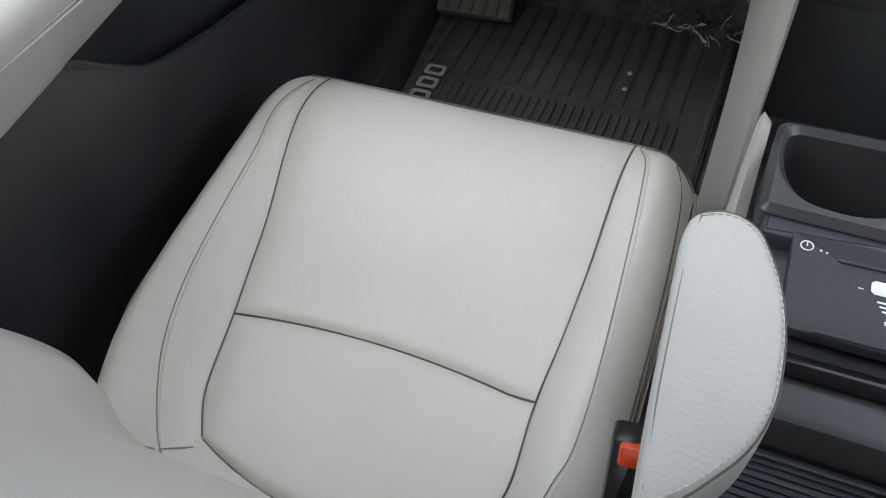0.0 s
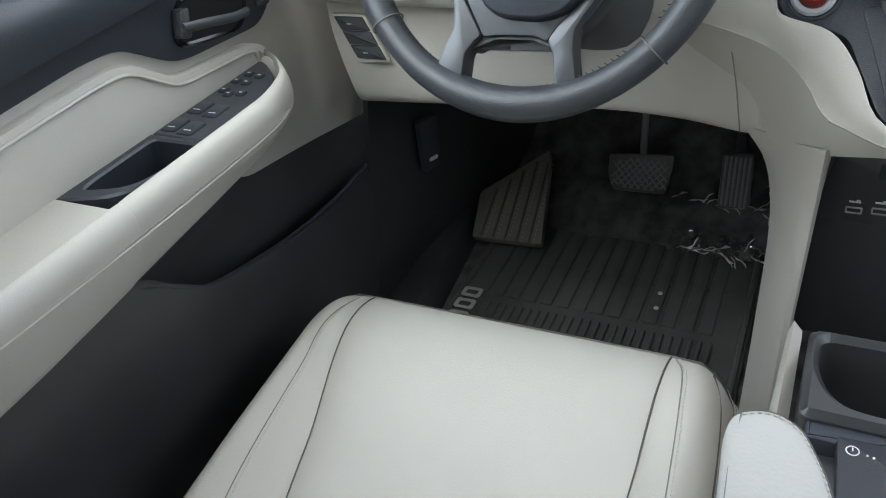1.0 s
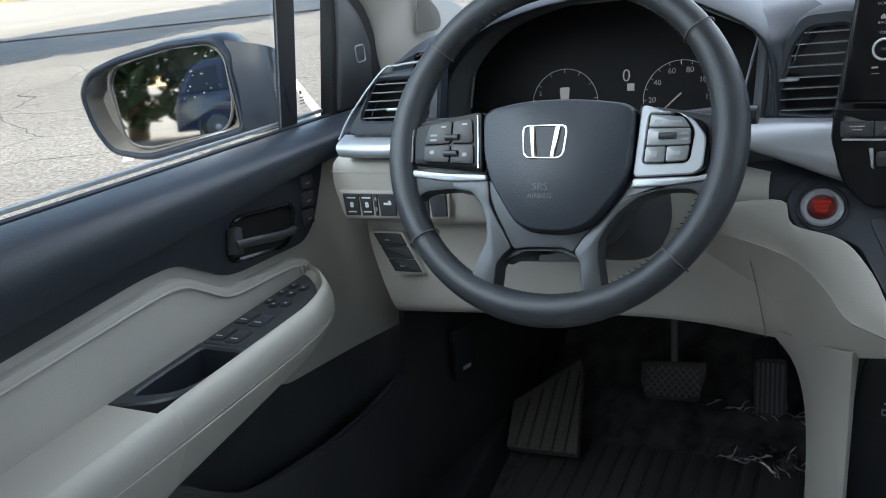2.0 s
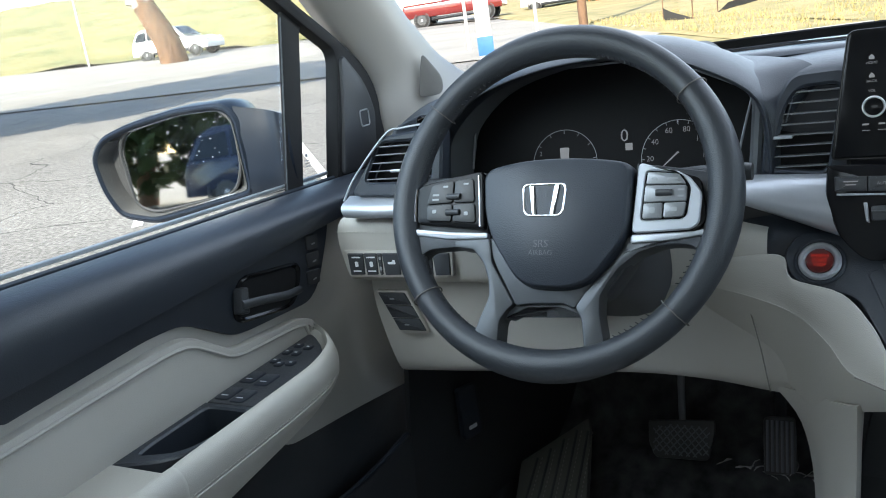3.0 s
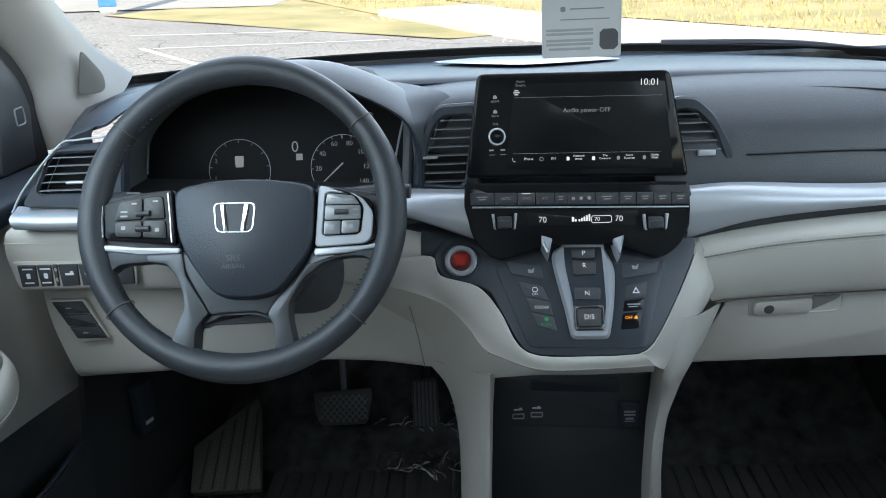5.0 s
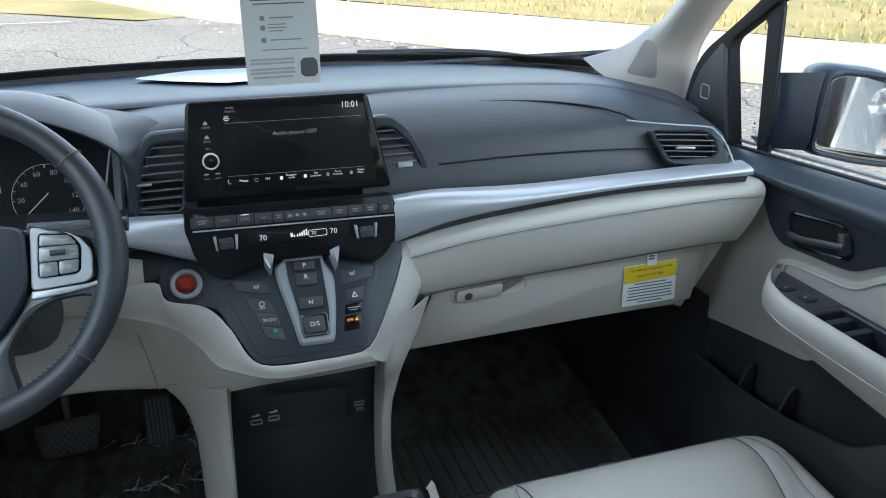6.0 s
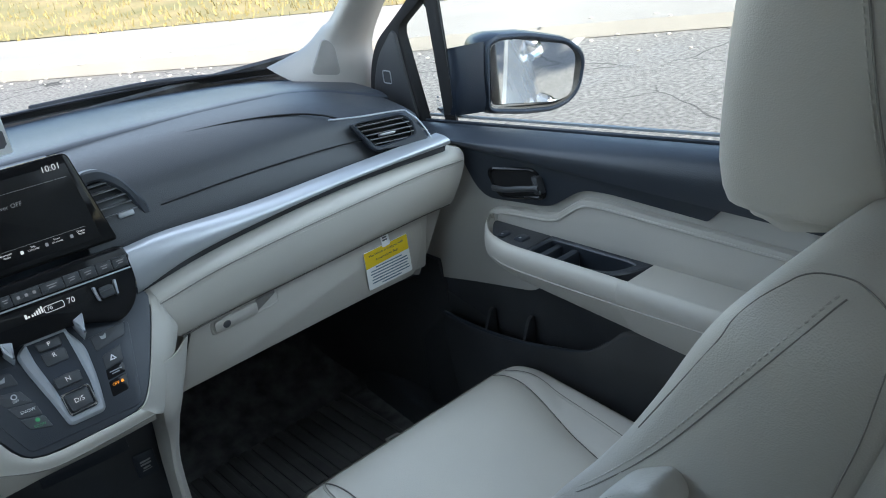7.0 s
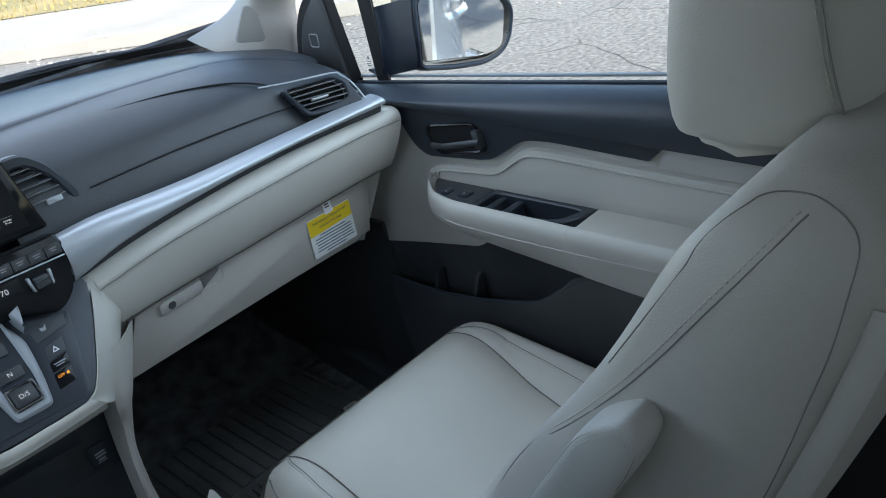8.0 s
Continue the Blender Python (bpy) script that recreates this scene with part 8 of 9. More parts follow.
part("emblem", bars([(0.017, 0.142, 0.008, 0.008), (-0.006, 0.142, 0.032, 0.006)], hz_), bpy.data.materials["mid_ink"], hang)
part("cord", tube([HC @ Vector((0, 0.268, 0)), HC @ Vector((0, 0.42, -0.02))], 0.0015, 6), THREAD, hang)

sheet = thing("paper_sheet", (-0.1, 0.55, 0.83), "white paper sheet lying on the dashboard top", "paper")
sheet_pts = rpoly([(-0.201, 0.600), (-0.139, 0.531), (-0.056, 0.464), (-0.003, 0.477), (0.116, 0.550), (0.050, 0.672), (-0.009, 0.683), (-0.101, 0.681), (-0.159, 0.637)], 0.015, 4)
mid_pt = Vector((-0.045, 0.58))
bm = grid([[V(q.x, q.y, 0.8200 - 0.060 * (q.y - 0.5) + 0.002 * math.sin(9 * p.x + 5 * p.y) * k * k) for p in sheet_pts for q in (mid_pt + (p - mid_pt) * k,)] for k in (0.02, 0.35, 0.7, 1.0)], close_v=True)
solid(bm, 0.0006)
part("sheet", bm, PAPER, sheet)

# ---------------------------------------------------------------- door mirrors
def wing_mirror(s, m, outline_, glass_, root, label, turn=0.0, tilt=0.0):
    e = thing("wing_mirror", m.translation, label, "door mirror", "door mirrors")
    o = rpoly(outline_, 0.018, 4)
    # housing: shell bulging forward behind the rim
    rings = []
    c = sum((p for p in o), Vector((0, 0))) / len(o)
    for k_, z in ((1.0, 0.012), (1.03, 0.0), (1.03, -0.03), (0.96, -0.075), (0.78, -0.115), (0.45, -0.135)):
        rings.append([m @ Vector((c.x + (p.x - c.x) * k_, c.y + (p.y - c.y) * k_, z)) for p in o])
    bm = grid(rings, close_v=True)
    bm.faces.new([v for v in bm.verts][-len(o):])
    part("housing", bm, BODY_PAINT, e, "dark blue-grey housing")
    gi = rpoly(glass_, 0.022, 4)
    part("rim", ring_slab(o, inset(o, 0.010), 0.03, 0.004, off(m, 0, 0, 0.016)), BODY_PAINT, e, "dark rim")
    part("inner_lip", grid([[m @ Vector((p.x, p.y, 0.014)) for p in inset(o, 0.010)], [m @ Vector((c.x + (p.x - c.x) * 0.80, c.y + (p.y - c.y) * 0.80, -0.012)) for p in o]], close_v=True), material("satin_grey_plastic", (0.13, 0.135, 0.14), 0.22, metal=0.4) if s < 0 else bpy.data.materials["satin_grey_plastic"], e, "satin grey inner bezel")
    part("backing", slab(inset(o, 0.012), 0.004, 0, off(m, 0, 0, -0.010)), BLACK_HARD, e)
    part("glass_edge", tube([m @ Vector((p.x, p.y, 0.006)) for p in inset(gi, -0.003)], 0.0024, 6, True), BLACK_HARD, e, "dark edge of the glass")
    part("mirror_glass", slab(gi, 0.004, 0.0, off(m, 0, 0, 0.004) @ Matrix.Rotation(radians(turn), 4, "Y") @ Matrix.Rotation(radians(tilt), 4, "X")), MIRROR, e, "mirror glass", 10)
    part("arm", loft([[V(*p) for p in r] for r in root], 3, 4, 0.004), BODY_PAINT, e, "dark painted arm")
    return e


ML = facing(-0.96, 0.16, 0.78, 0, 15)
wing_mirror(-1, ML, [(-0.174, 0.022), (-0.150, 0.050), (-0.100, 0.0645), (-0.02, 0.0765), (0.052, 0.0765), (0.073, 0.055), (0.076, -0.059), (-0.090, -0.0865), (-0.148, -0.0715), (-0.168, -0.03)], [(-0.124, 0.040), (-0.076, 0.067), (0.036, 0.067), (0.058, 0.048), (0.056, -0.020), (0.040, -0.052), (-0.089, -0.067), (-0.118, -0.055)], [[on(ML, 0.065, 0.068, 0.005), on(ML, 0.12, 0.055, 0.0), (-0.80, 0.165, 0.83)], [on(ML, 0.075, 0.0, 0.012), on(ML, 0.13, 0.0, 0.01), (-0.795, 0.155, 0.78)], [on(ML, 0.070, -0.060, 0.006), on(ML, 0.13, -0.055, 0.0), (-0.80, 0.165, 0.72)], [on(ML, 0.065, -0.064, -0.09), on(ML, 0.13, -0.060, -0.08), (-0.80, 0.20, 0.72)]], "dark driver-side mirror with a wet spotted glass", 0.0, -3.0)
MR = facing(0.88, 0.16, 0.78, 0, -15)
wing_mirror(1, MR, [(-0.052, -0.0725), (-0.040, 0.052), (-0.014, 0.0625), (0.050, 0.055), (0.134, 0.030), (0.169, 0.0), (0.1735, -0.0245), (0.159, -0.072), (0.133, -0.094), (0.092, -0.1015), (0.028, -0.0925)], [(-0.0275, 0.048), (-0.004, 0.0545), (0.129, 0.020), (0.1465, -0.003), (0.132, -0.075), (0.100, -0.083), (-0.031, -0.063), (-0.044, -0.048)], [[on(MR, -0.040, 0.055, 0.005), on(MR, -0.10, 0.055, 0.0), (0.79, 0.205, 0.83)], [on(MR, -0.050, 0.0, 0.012), on(MR, -0.105, 0.0, 0.01), (0.785, 0.195, 0.78)], [on(MR, -0.052, -0.066, 0.006), on(MR, -0.108, -0.062, 0.0), (0.79, 0.205, 0.72)], [on(MR, -0.045, -0.070, -0.09), on(MR, -0.10, -0.066, -0.08), (0.79, 0.24, 0.72)]], "dark passenger-side mirror reflecting the white van side", -7.5)
# outer skin of the van seen in the mirrors
for s in (-1, 1):
    skin = [[(s * 0.86, 0.45, 0.655), (s * 0.90, -1.0, 0.70), (s * 0.90, -2.7, 0.74)], [(s * 0.95, 0.45, 0.45), (s * 0.975, -1.0, 0.45), (s * 0.96, -2.7, 0.45)], [(s * 0.97, 0.45, 0.10), (s * 0.985, -1.0, 0.10), (s * 0.96, -2.7, 0.10)], [(s * 0.90, 0.45, -0.25), (s * 0.92, -1.0, -0.25), (s * 0.90, -2.7, -0.25)]]
    bs = part("body_side_left" if s < 0 else "body_side_right", loft(skin, 4, 4, 0.01), WHITE_PAINT, None)
    tagged(bs, "white painted side of the van below the windows", "car body", kind="structure")
    for y_ in (-0.35, -1.15):
        part("door_handle", tube(cr([(s * 0.965, y_, 0.52), (s * 0.995, y_ - 0.05, 0.525), (s * 0.995, y_ - 0.14, 0.53), (s * 0.965, y_ - 0.20, 0.535)], 5), 0.014, 8), CHROME, bs, "bright door handle")

# ---------------------------------------------------------------- outside: ground, kerb, grass
def terr(x, y):
    """The lot lies level under the van and rises to its front left."""
    return -0.50 + 0.055 * min(60.0, max(0.0, -0.8 * x + 0.35 * y - 5.0))


def spread(n, lo, hi, p=2.2):
    return [math.copysign(abs(t) ** p, t) * (hi if t > 0 else -lo) for t in (-1 + 2 * i / n for i in range(n + 1))]


ASPHALT = material("aged_asphalt", (0.20, 0.19, 0.175), 0.9, bump=1.0, scale=38, vary=0.10, vscale=0.35, two=(0.28, 0.268, 0.245))
nt = ASPHALT.node_tree
# cracks and pale grit over the asphalt
tc_ = [n for n in nt.nodes if n.type == "TEX_COORD"][0]
vo = nt.nodes.new("ShaderNodeTexVoronoi")
vo.feature = "DISTANCE_TO_EDGE"
vo.inputs["Scale"].default_value = 0.8
wob = nt.nodes.new("ShaderNodeTexNoise")
wob.inputs["Scale"].default_value = 1.3
mixv = nt.nodes.new("ShaderNodeMix")
mixv.data_type = "VECTOR"
mixv.inputs["Factor"].default_value = 0.35
nt.links.new(tc_.outputs["Object"], wob.inputs["Vector"])
nt.links.new(tc_.outputs["Object"], mixv.inputs["A"])
nt.links.new(wob.outputs["Color"], mixv.inputs["B"])
nt.links.new(mixv.outputs["Result"], vo.inputs["Vector"])
cmp_ = nt.nodes.new("ShaderNodeMapRange")
cmp_.inputs["From Min"].default_value, cmp_.inputs["From Max"].default_value = 0.001, 0.007
nt.links.new(vo.outputs["Distance"], cmp_.inputs["Value"])
grit = nt.nodes.new("ShaderNodeTexNoise")
grit.inputs["Scale"].default_value = 26.0
grit.inputs["Detail"].default_value = 4.0
nt.links.new(tc_.outputs["Object"], grit.inputs["Vector"])
gmr = nt.nodes.new("ShaderNodeMapRange")
gmr.inputs["From Min"].default_value, gmr.inputs["From Max"].default_value = 0.35, 0.70
gmr.inputs["To Min"].default_value, gmr.inputs["To Max"].default_value = 0.62, 1.42
nt.links.new(grit.outputs["Fac"], gmr.inputs["Value"])
old = nt.nodes["Principled BSDF"].inputs["Base Color"].links[0].from_socket
mul = nt.nodes.new("ShaderNodeMix")
mul.data_type, mul.blend_type = "RGBA", "MULTIPLY"
mul.inputs["Factor"].default_value = 1.0
nt.links.new(old, mul.inputs["A"])
nt.links.new(gmr.outputs[0], mul.inputs["B"])
crk = nt.nodes.new("ShaderNodeMix")
crk.data_type = "RGBA"
crk.inputs["A"].default_value = (0.05, 0.048, 0.045, 1)
worn = nt.nodes.new("ShaderNodeTexNoise")
worn.inputs["Scale"].default_value = 0.45
nt.links.new(tc_.outputs["Object"], worn.inputs["Vector"])
whole = nt.nodes.new("ShaderNodeMapRange")
whole.inputs["From Min"].default_value, whole.inputs["From Max"].default_value = 0.54, 0.64
nt.links.new(worn.outputs["Fac"], whole.inputs["Value"])
keep = nt.nodes.new("ShaderNodeMath")
keep.operation = "MAXIMUM"
nt.links.new(cmp_.outputs[0], keep.inputs[0])
nt.links.new(whole.outputs[0], keep.inputs[1])
nt.links.new(keep.outputs[0], crk.inputs["Factor"])
nt.links.new(mul.outputs["Result"], crk.inputs["B"])
nt.links.new(crk.outputs["Result"], nt.nodes["Principled BSDF"].inputs["Base Color"])
CONCRETE = material("pale_concrete", (0.36, 0.335, 0.295), 0.9, bump=0.6, scale=30, vscale=0.8, two=(0.45, 0.42, 0.375))
GRASS_SOIL = material("dry_grass_ground", (0.40, 0.31, 0.15), 0.95, bump=1.0, scale=14, vscale=0.9, two=(0.21, 0.20, 0.085))
BLADE = material("dry_grass_blade", (0.42, 0.33, 0.14), 0.8, vscale=1.2, two=(0.30, 0.25, 0.10))
ROAD = material("pale_road", (0.27, 0.255, 0.225), 0.9, bump=0.6, scale=30, vscale=0.5, two=(0.35, 0.33, 0.29))
SLOPE = material("grassy_slope", (0.33, 0.28, 0.13), 0.95, bump=1.0, scale=6, vary=0.3, vscale=0.45, two=(0.16, 0.17, 0.065))
STONE = material("pale_stone", (0.5, 0.47, 0.43), 0.9)
PAINT = material("worn_white_paint", (0.62, 0.61, 0.58), 0.8, bump=0.4, scale=60, vary=0.12, vscale=6)
BARK = material("brown_bark", (0.075, 0.042, 0.025), 0.9, bump=1.0, scale=9, vscale=5, two=(0.24, 0.14, 0.08), stretch=(1, 1, 0.25))
LEAF = material("green_leaf", (0.035, 0.060, 0.015), 0.7, vscale=1.2, two=(0.07, 0.09, 0.022))

xs_g, ys_g = spread(60, -300, 300), spread(60, -300, 300)
ground = part("ground", grid([[V(x, y, terr(x, y)) for x in xs_g] for y in ys_g]), ASPHALT, None)
tagged(ground, "cracked grey asphalt of a sunny car park", "ground", kind="structure")

KP, KU, KN = V(7.0, 3.2), V(-0.545, 0.838).normalized(), V(0.838, 0.545).normalized()
def band(d0, d1, a0, a1, lift, n=40, m=6, rough=0.0):
    rows = []
    for i in range(m + 1):
        d = d0 + (d1 - d0) * i / m
        row = []
        for j in range(n + 1):
            a = a0 + (a1 - a0) * j / n
            p = KP + KU * a + KN * d
            h = lift(d) if callable(lift) else lift
            h += rough * (noise.noise((p.x * 0.6, p.y * 0.6, 0)) * 0.7 + noise.noise((p.x * 2.1, p.y * 2.1, 3)) * 0.3)
            row.append(V(p.x, p.y, terr(p.x, p.y) + h))
        rows.append(row)
    return grid(rows)


walkway = part("pavement", band(0.18, 2.6, -40, 17, 0.13, 40, 4), CONCRETE, None)
tagged(walkway, "pale sunlit concrete path beside the car park", "pavement", kind="structure")
kerb = part("kerb", band(0.0, 0.18, -40, 17, lambda d: 0.132 if d > 0.03 else 0.0, 40, 6), CONCRETE, None)
tagged(kerb, "pale concrete kerb", "kerb", kind="structure")
verge = part("grass_strip", band(0.05, 2.6, 17, 60, lambda d: 0.03 if d < 0.1 else 0.125, 40, 6, 0.03), GRASS_SOIL, None)
tagged(verge, "dry yellow grass where the path ends", "grass", kind="structure")
bank = part("grass_bank", band(2.6, 60, -60, 160, lambda d: 0.13 + 0.05 * max(0, d - 4), 80, 40, 0.10), GRASS_SOIL, None)
tagged(bank, "dry yellow grass bank beyond the path", "grass", kind="structure")
bm = bmesh.new()
rng = random.Random(5)
for i in range(9000):
    a = rng.uniform(-6, 30)
    d = (2.5 if a < 17 else 0.1) + abs(rng.gauss(0, 5.5))
    p = KP + KU * a + KN * d
    z = terr(p.x, p.y) + 0.13 + 0.05 * max(0, d - 4) - 0.02
    h, t, w = rng.uniform(0.05, 0.16), rng.uniform(0, 6.28), rng.uniform(0.012, 0.03)
    lean = V(rng.uniform(-0.05, 0.05), rng.uniform(-0.05, 0.05), h)
    c = V(p.x, p.y, z)
    s_ = V(math.cos(t) * w, math.sin(t) * w, 0)
    bm.faces.new((bm.verts.new(c - s_), bm.verts.new(c + s_), bm.verts.new(c + lean)))
tufts = tagged(part("grass", bm, BLADE, None), "dry yellow grass tufts on the bank", "grass", kind="stuff")
bm = bmesh.new()
for i in range(420):
    a, d = rng.uniform(-8, 26), rng.gauss(-0.15, 0.28)
    p = KP + KU * a + KN * d
    r = rng.uniform(0.008, 0.026)
    zz = terr(p.x, p.y) + (0.13 if d > 0.04 else 0.0)
    bmesh.ops.create_icosphere(bm, subdivisions=1, radius=r, matrix=Matrix.Translation((p.x, p.y, zz + r * 0.35)) @ Matrix.Diagonal((1.4, 1.0, 0.6, 1)))
tagged(part("gravel", bm, STONE, None), "loose pale stones along the kerb", "gravel", kind="stuff")

# far pale road, far grass bank on the left
def patch(name, corners, lift, mat, label, cat, n=24, rough=0.0, kind="structure"):
    a, b, c, d = [V(*p) for p in corners]
    rows = []
    for i in range(n + 1):
        row = []
        for j in range(n + 1):
            p = a.lerp(b, j / n).lerp(d.lerp(c, j / n), i / n)
            h = lift(i / n) if callable(lift) else lift
            row.append(V(p.x, p.y, terr(p.x, p.y) + h + rough * noise.noise((p.x * 0.5, p.y * 0.5, 1))))
        rows.append(row)
    return tagged(part(name, grid(rows), mat, None), label, cat, kind=kind)


patch("road", [(-44, 4), (-5, 19.5), (-4.5, 40), (-52, 30)], 0.03, ROAD, "pale sunlit road beyond the car park", "road")
patch("grass_slope", [(-54, 26), (-27, 40.5), (-34, 78), (-110, 60)], lambda v: 0.06 + 7.0 * v, SLOPE, "sunny grass slope behind the road", "grass", 30, 0.25)
patch("grass_verge", [(-4.5, 22), (6, 16), (30, 60), (-14, 70)], lambda v: 0.05 + 1.2 * v, GRASS_SOIL, "sunny grass verge", "grass", 24, 0.12)
patch("far_road", [(-26, 41), (-13, 41), (-20, 62), (-36, 66)], 0.08, ROAD, "pale far road with parked cars", "road")

patch("grass_corner", [(-8.0, 17.0), (-0.6, 13.4), (1.5, 14.5), (-4.5, 23.5)], 0.02, GRASS_SOIL, "dry pale grass at the corner of the lot", "grass", 20, 0.03)

# painted bay lines
def stripe(a, b, w, label="worn white parking bay line on asphalt"):
    a, b = V(*a), V(*b)
    t = (b - a).normalized()
    s_ = V(-t.y, t.x) * w / 2
    n = 12
    rows = [[V(q.x + k * s_.x, q.y + k * s_.y, terr(q.x, q.y) + 0.006) for k in (-1, 1)] for q in (a.lerp(b, i / n) for i in range(n + 1))]
    return tagged(part("parking_line", grid(rows), PAINT, None), label, "road marking", "parking bay lines", "structure")


for a, b in (((-5.2, 12.2), (-1.6, 13.4)), ((-6.2, 13.8), (-3.0, 14.6)), ((-6.0, 4.4), (-9.8, 8.6)), ((-4.6, 5.6), (-8.2, 9.6)), ((-3.4, 7.0), (-6.8, 10.8)), ((-2.2, 8.6), (-5.4, 12.2)), ((4.6, 3.6), (6.3, 4.5))):
    stripe(a, b, 0.10)

# ---------------------------------------------------------------- parked cars
def car(name, at, heading, paint, L, Hh, Wd, shape, label):
    """A parked car in side view along its local x; shape: suv or pickup."""
    z0 = terr(at[0], at[1]) + 0.03
    e = thing(name, (at[0], at[1], z0), label, "car", "parked cars")
    M = Matrix.Translation((at[0], at[1], z0)) @ Matrix.Rotation(radians(heading), 4, "Z")
    if shape == "suv":
        low = [(-0.50, 0.18), (-0.49, 0.42), (-0.47, 0.60), (-0.20, 0.62), (0.16, 0.60), (0.34, 0.56), (0.47, 0.46), (0.50, 0.32), (0.49, 0.17)]
        cab = [(-0.475, 0.60), (-0.42, 0.90), (-0.36, 0.98), (-0.10, 1.0), (0.06, 0.96), (0.22, 0.61)]
        win = [[(-0.44, 0.63), (-0.40, 0.87), (-0.29, 0.92), (-0.28, 0.63)], [(-0.265, 0.63), (-0.275, 0.925), (-0.10, 0.94), (-0.09, 0.63)], [(-0.075, 0.63), (-0.085, 0.94), (0.045, 0.915), (0.175, 0.63)]]
        wx, r = (-0.31, 0.33), 0.36
    else:
        low = [(-0.50, 0.28), (-0.50, 0.62), (-0.48, 0.64), (-0.06, 0.64), (0.20, 0.64), (0.38, 0.60), (0.48, 0.54), (0.50, 0.36), (0.49, 0.26)]
        cab = [(-0.10, 0.63), (-0.075, 0.94), (-0.03, 1.0), (0.10, 1.0), (0.15, 0.96), (0.24, 0.63)]
        win = [[(-0.075, 0.66), (-0.055, 0.92), (0.035, 0.94), (0.035, 0.66)], [(0.05, 0.66), (0.05, 0.94), (0.125, 0.92), (0.195, 0.66)]]
        wx, r = (-0.32, 0.34), 0.40

    def prism(pts, w0, w1, rr=0.05):
        pl = rpoly([(x * L, z * Hh) for x, z in pts], rr, 3)
        rows = []
        zmax = max(p.y for p in pl)
        zmin = min(p.y for p in pl)
        for s_, ins in ((-1, 0.05), (-1, 0.0), (1, 0.0), (1, 0.05)):
            ip = inset(pl, ins)
            rows.append([M @ V(p.x, s_ * ((w0 + (w1 - w0) * (p.y - zmin) / (zmax - zmin)) / 2 + (0.0 if ins == 0 else 0.04)), p.y) for p in ip])
        bm = grid(rows, close_v=True)
        vs = [v for v in bm.verts]
        n = len(pl)
        bm.faces.new(vs[:n])
        bm.faces.new(vs[-n:])
        return bm

    part("body", prism(low, Wd * 0.96, Wd), paint, e)
    cabin = part("cabin", prism(cab, Wd * 0.94, Wd * 0.74), paint, e)
    for wpts in win:
        for s_ in (-1, 1):
            pl = rpoly([(x * L, z * Hh) for x, z in wpts], 0.04, 3)
            f = lambda z: (Wd * 0.94 + (Wd * 0.74 - Wd * 0.94) * (z - 0.6 * Hh) / (0.4 * Hh)) / 2 + 0.05
            bm = bmesh.new()
            bm.faces.new([bm.verts.new(M @ V(p.x, s_ * f(p.y), p.y)) for p in pl])
            part("window", bm, DARK_GLASS, cabin)
    for a, b in ((cab[-2], cab[-1]), (cab[1], cab[0])):
        fo = 0.05 if a is cab[-2] else -0.05
        rows = []
        for k in (0.10, 0.90):
            px_, pz_ = (a[0] + (b[0] - a[0]) * k) * L + fo, (a[1] + (b[1] - a[1]) * k) * Hh + 0.03
            hw = (Wd * 0.94 - Wd * 0.20 * (pz_ - 0.6 * Hh) / (0.4 * Hh)) / 2 - 0.06
            rows.append([M @ V(px_, -hw, pz_), M @ V(px_, hw, pz_)])
        part("windscreen", grid(rows), DARK_GLASS, cabin)
    for x in wx:
        for s_ in (-1, 1):
            wm = M @ Matrix.Translation((x * L, s_ * (Wd / 2 + 0.01), r - 0.03)) @ Matrix.Rotation(radians(-90 * s_), 4, "X")
            ty = part("wheel", disc(r, 0.22, wm, 0.04, 24), TYRE, e, "black tyre")
            part("rim", ring_slab(circ(r * 0.66, 20), circ(r * 0.16, 20), 0.02, 0.01, off(wm, 0, 0, 0.012)), DARK_SILVER, ty, "alloy rim")
            part("hub", disc(r * 0.17, 0.02, off(wm, 0, 0, 0.014), 0.01, 12), SILVER, ty)
            part("arch", ring_slab(circ(r * 1.16, 20), circ(r * 1.0, 20), 0.02, 0.005, off(wm, 0, 0, 0.004)), BLACK_HARD, e)
    for x, z in ((0.485, 0.45), (-0.49, 0.50)):
        for s_ in (-1, 1):
            part("lamp", slab(rect(0.22, 0.14, 0.04), 0.06, 0.02, M @ Matrix.Translation((x * L, s_ * Wd * 0.38, z * Hh)) @ Matrix.Rotation(radians(90 if x > 0 else -90), 4, "Z") @ Matrix.Rotation(radians(90), 4, "X")), CHROME if x > 0 else LIT_RED, e)
    part("sill_cladding", prism([(-0.22, 0.16), (-0.22, 0.25), (0.24, 0.25), (0.24, 0.16)], Wd * 1.0, Wd * 1.0, 0.02), BLACK_HARD, e)
    if shape == "pickup":
        part("bed_rail", prism([(-0.49, 0.63), (-0.49, 0.67), (-0.11, 0.67), (-0.11, 0.63)], Wd * 0.98, Wd * 0.98, 0.02), paint, e)
    return e


car("parked_car", (-33.2, 33.8), 12, WHITE_PAINT, 4.6, 1.66, 1.85, "suv", "white crossover parked along the far road")
car("parked_car", (-20.4, 42.0), 14, RED_PAINT, 5.5, 1.85, 1.95, "pickup", "dark red pickup parked across the road")
car("parked_car", (-16.6, 48.5), 14, WHITE_PAINT, 4.5, 1.70, 1.85, "suv", "white crossover parked far off by the hedge")
car("parked_car", (-40.5, 50.0), 14, WHITE_PAINT, 4.6, 1.66, 1.85, "suv", "white car parked above the grass slope")

car("parked_car", (-2.6, -15.2), 12, BLUE_PAINT, 4.6, 1.62, 1.85, "suv", "dark blue car parked in the bay beside the van")

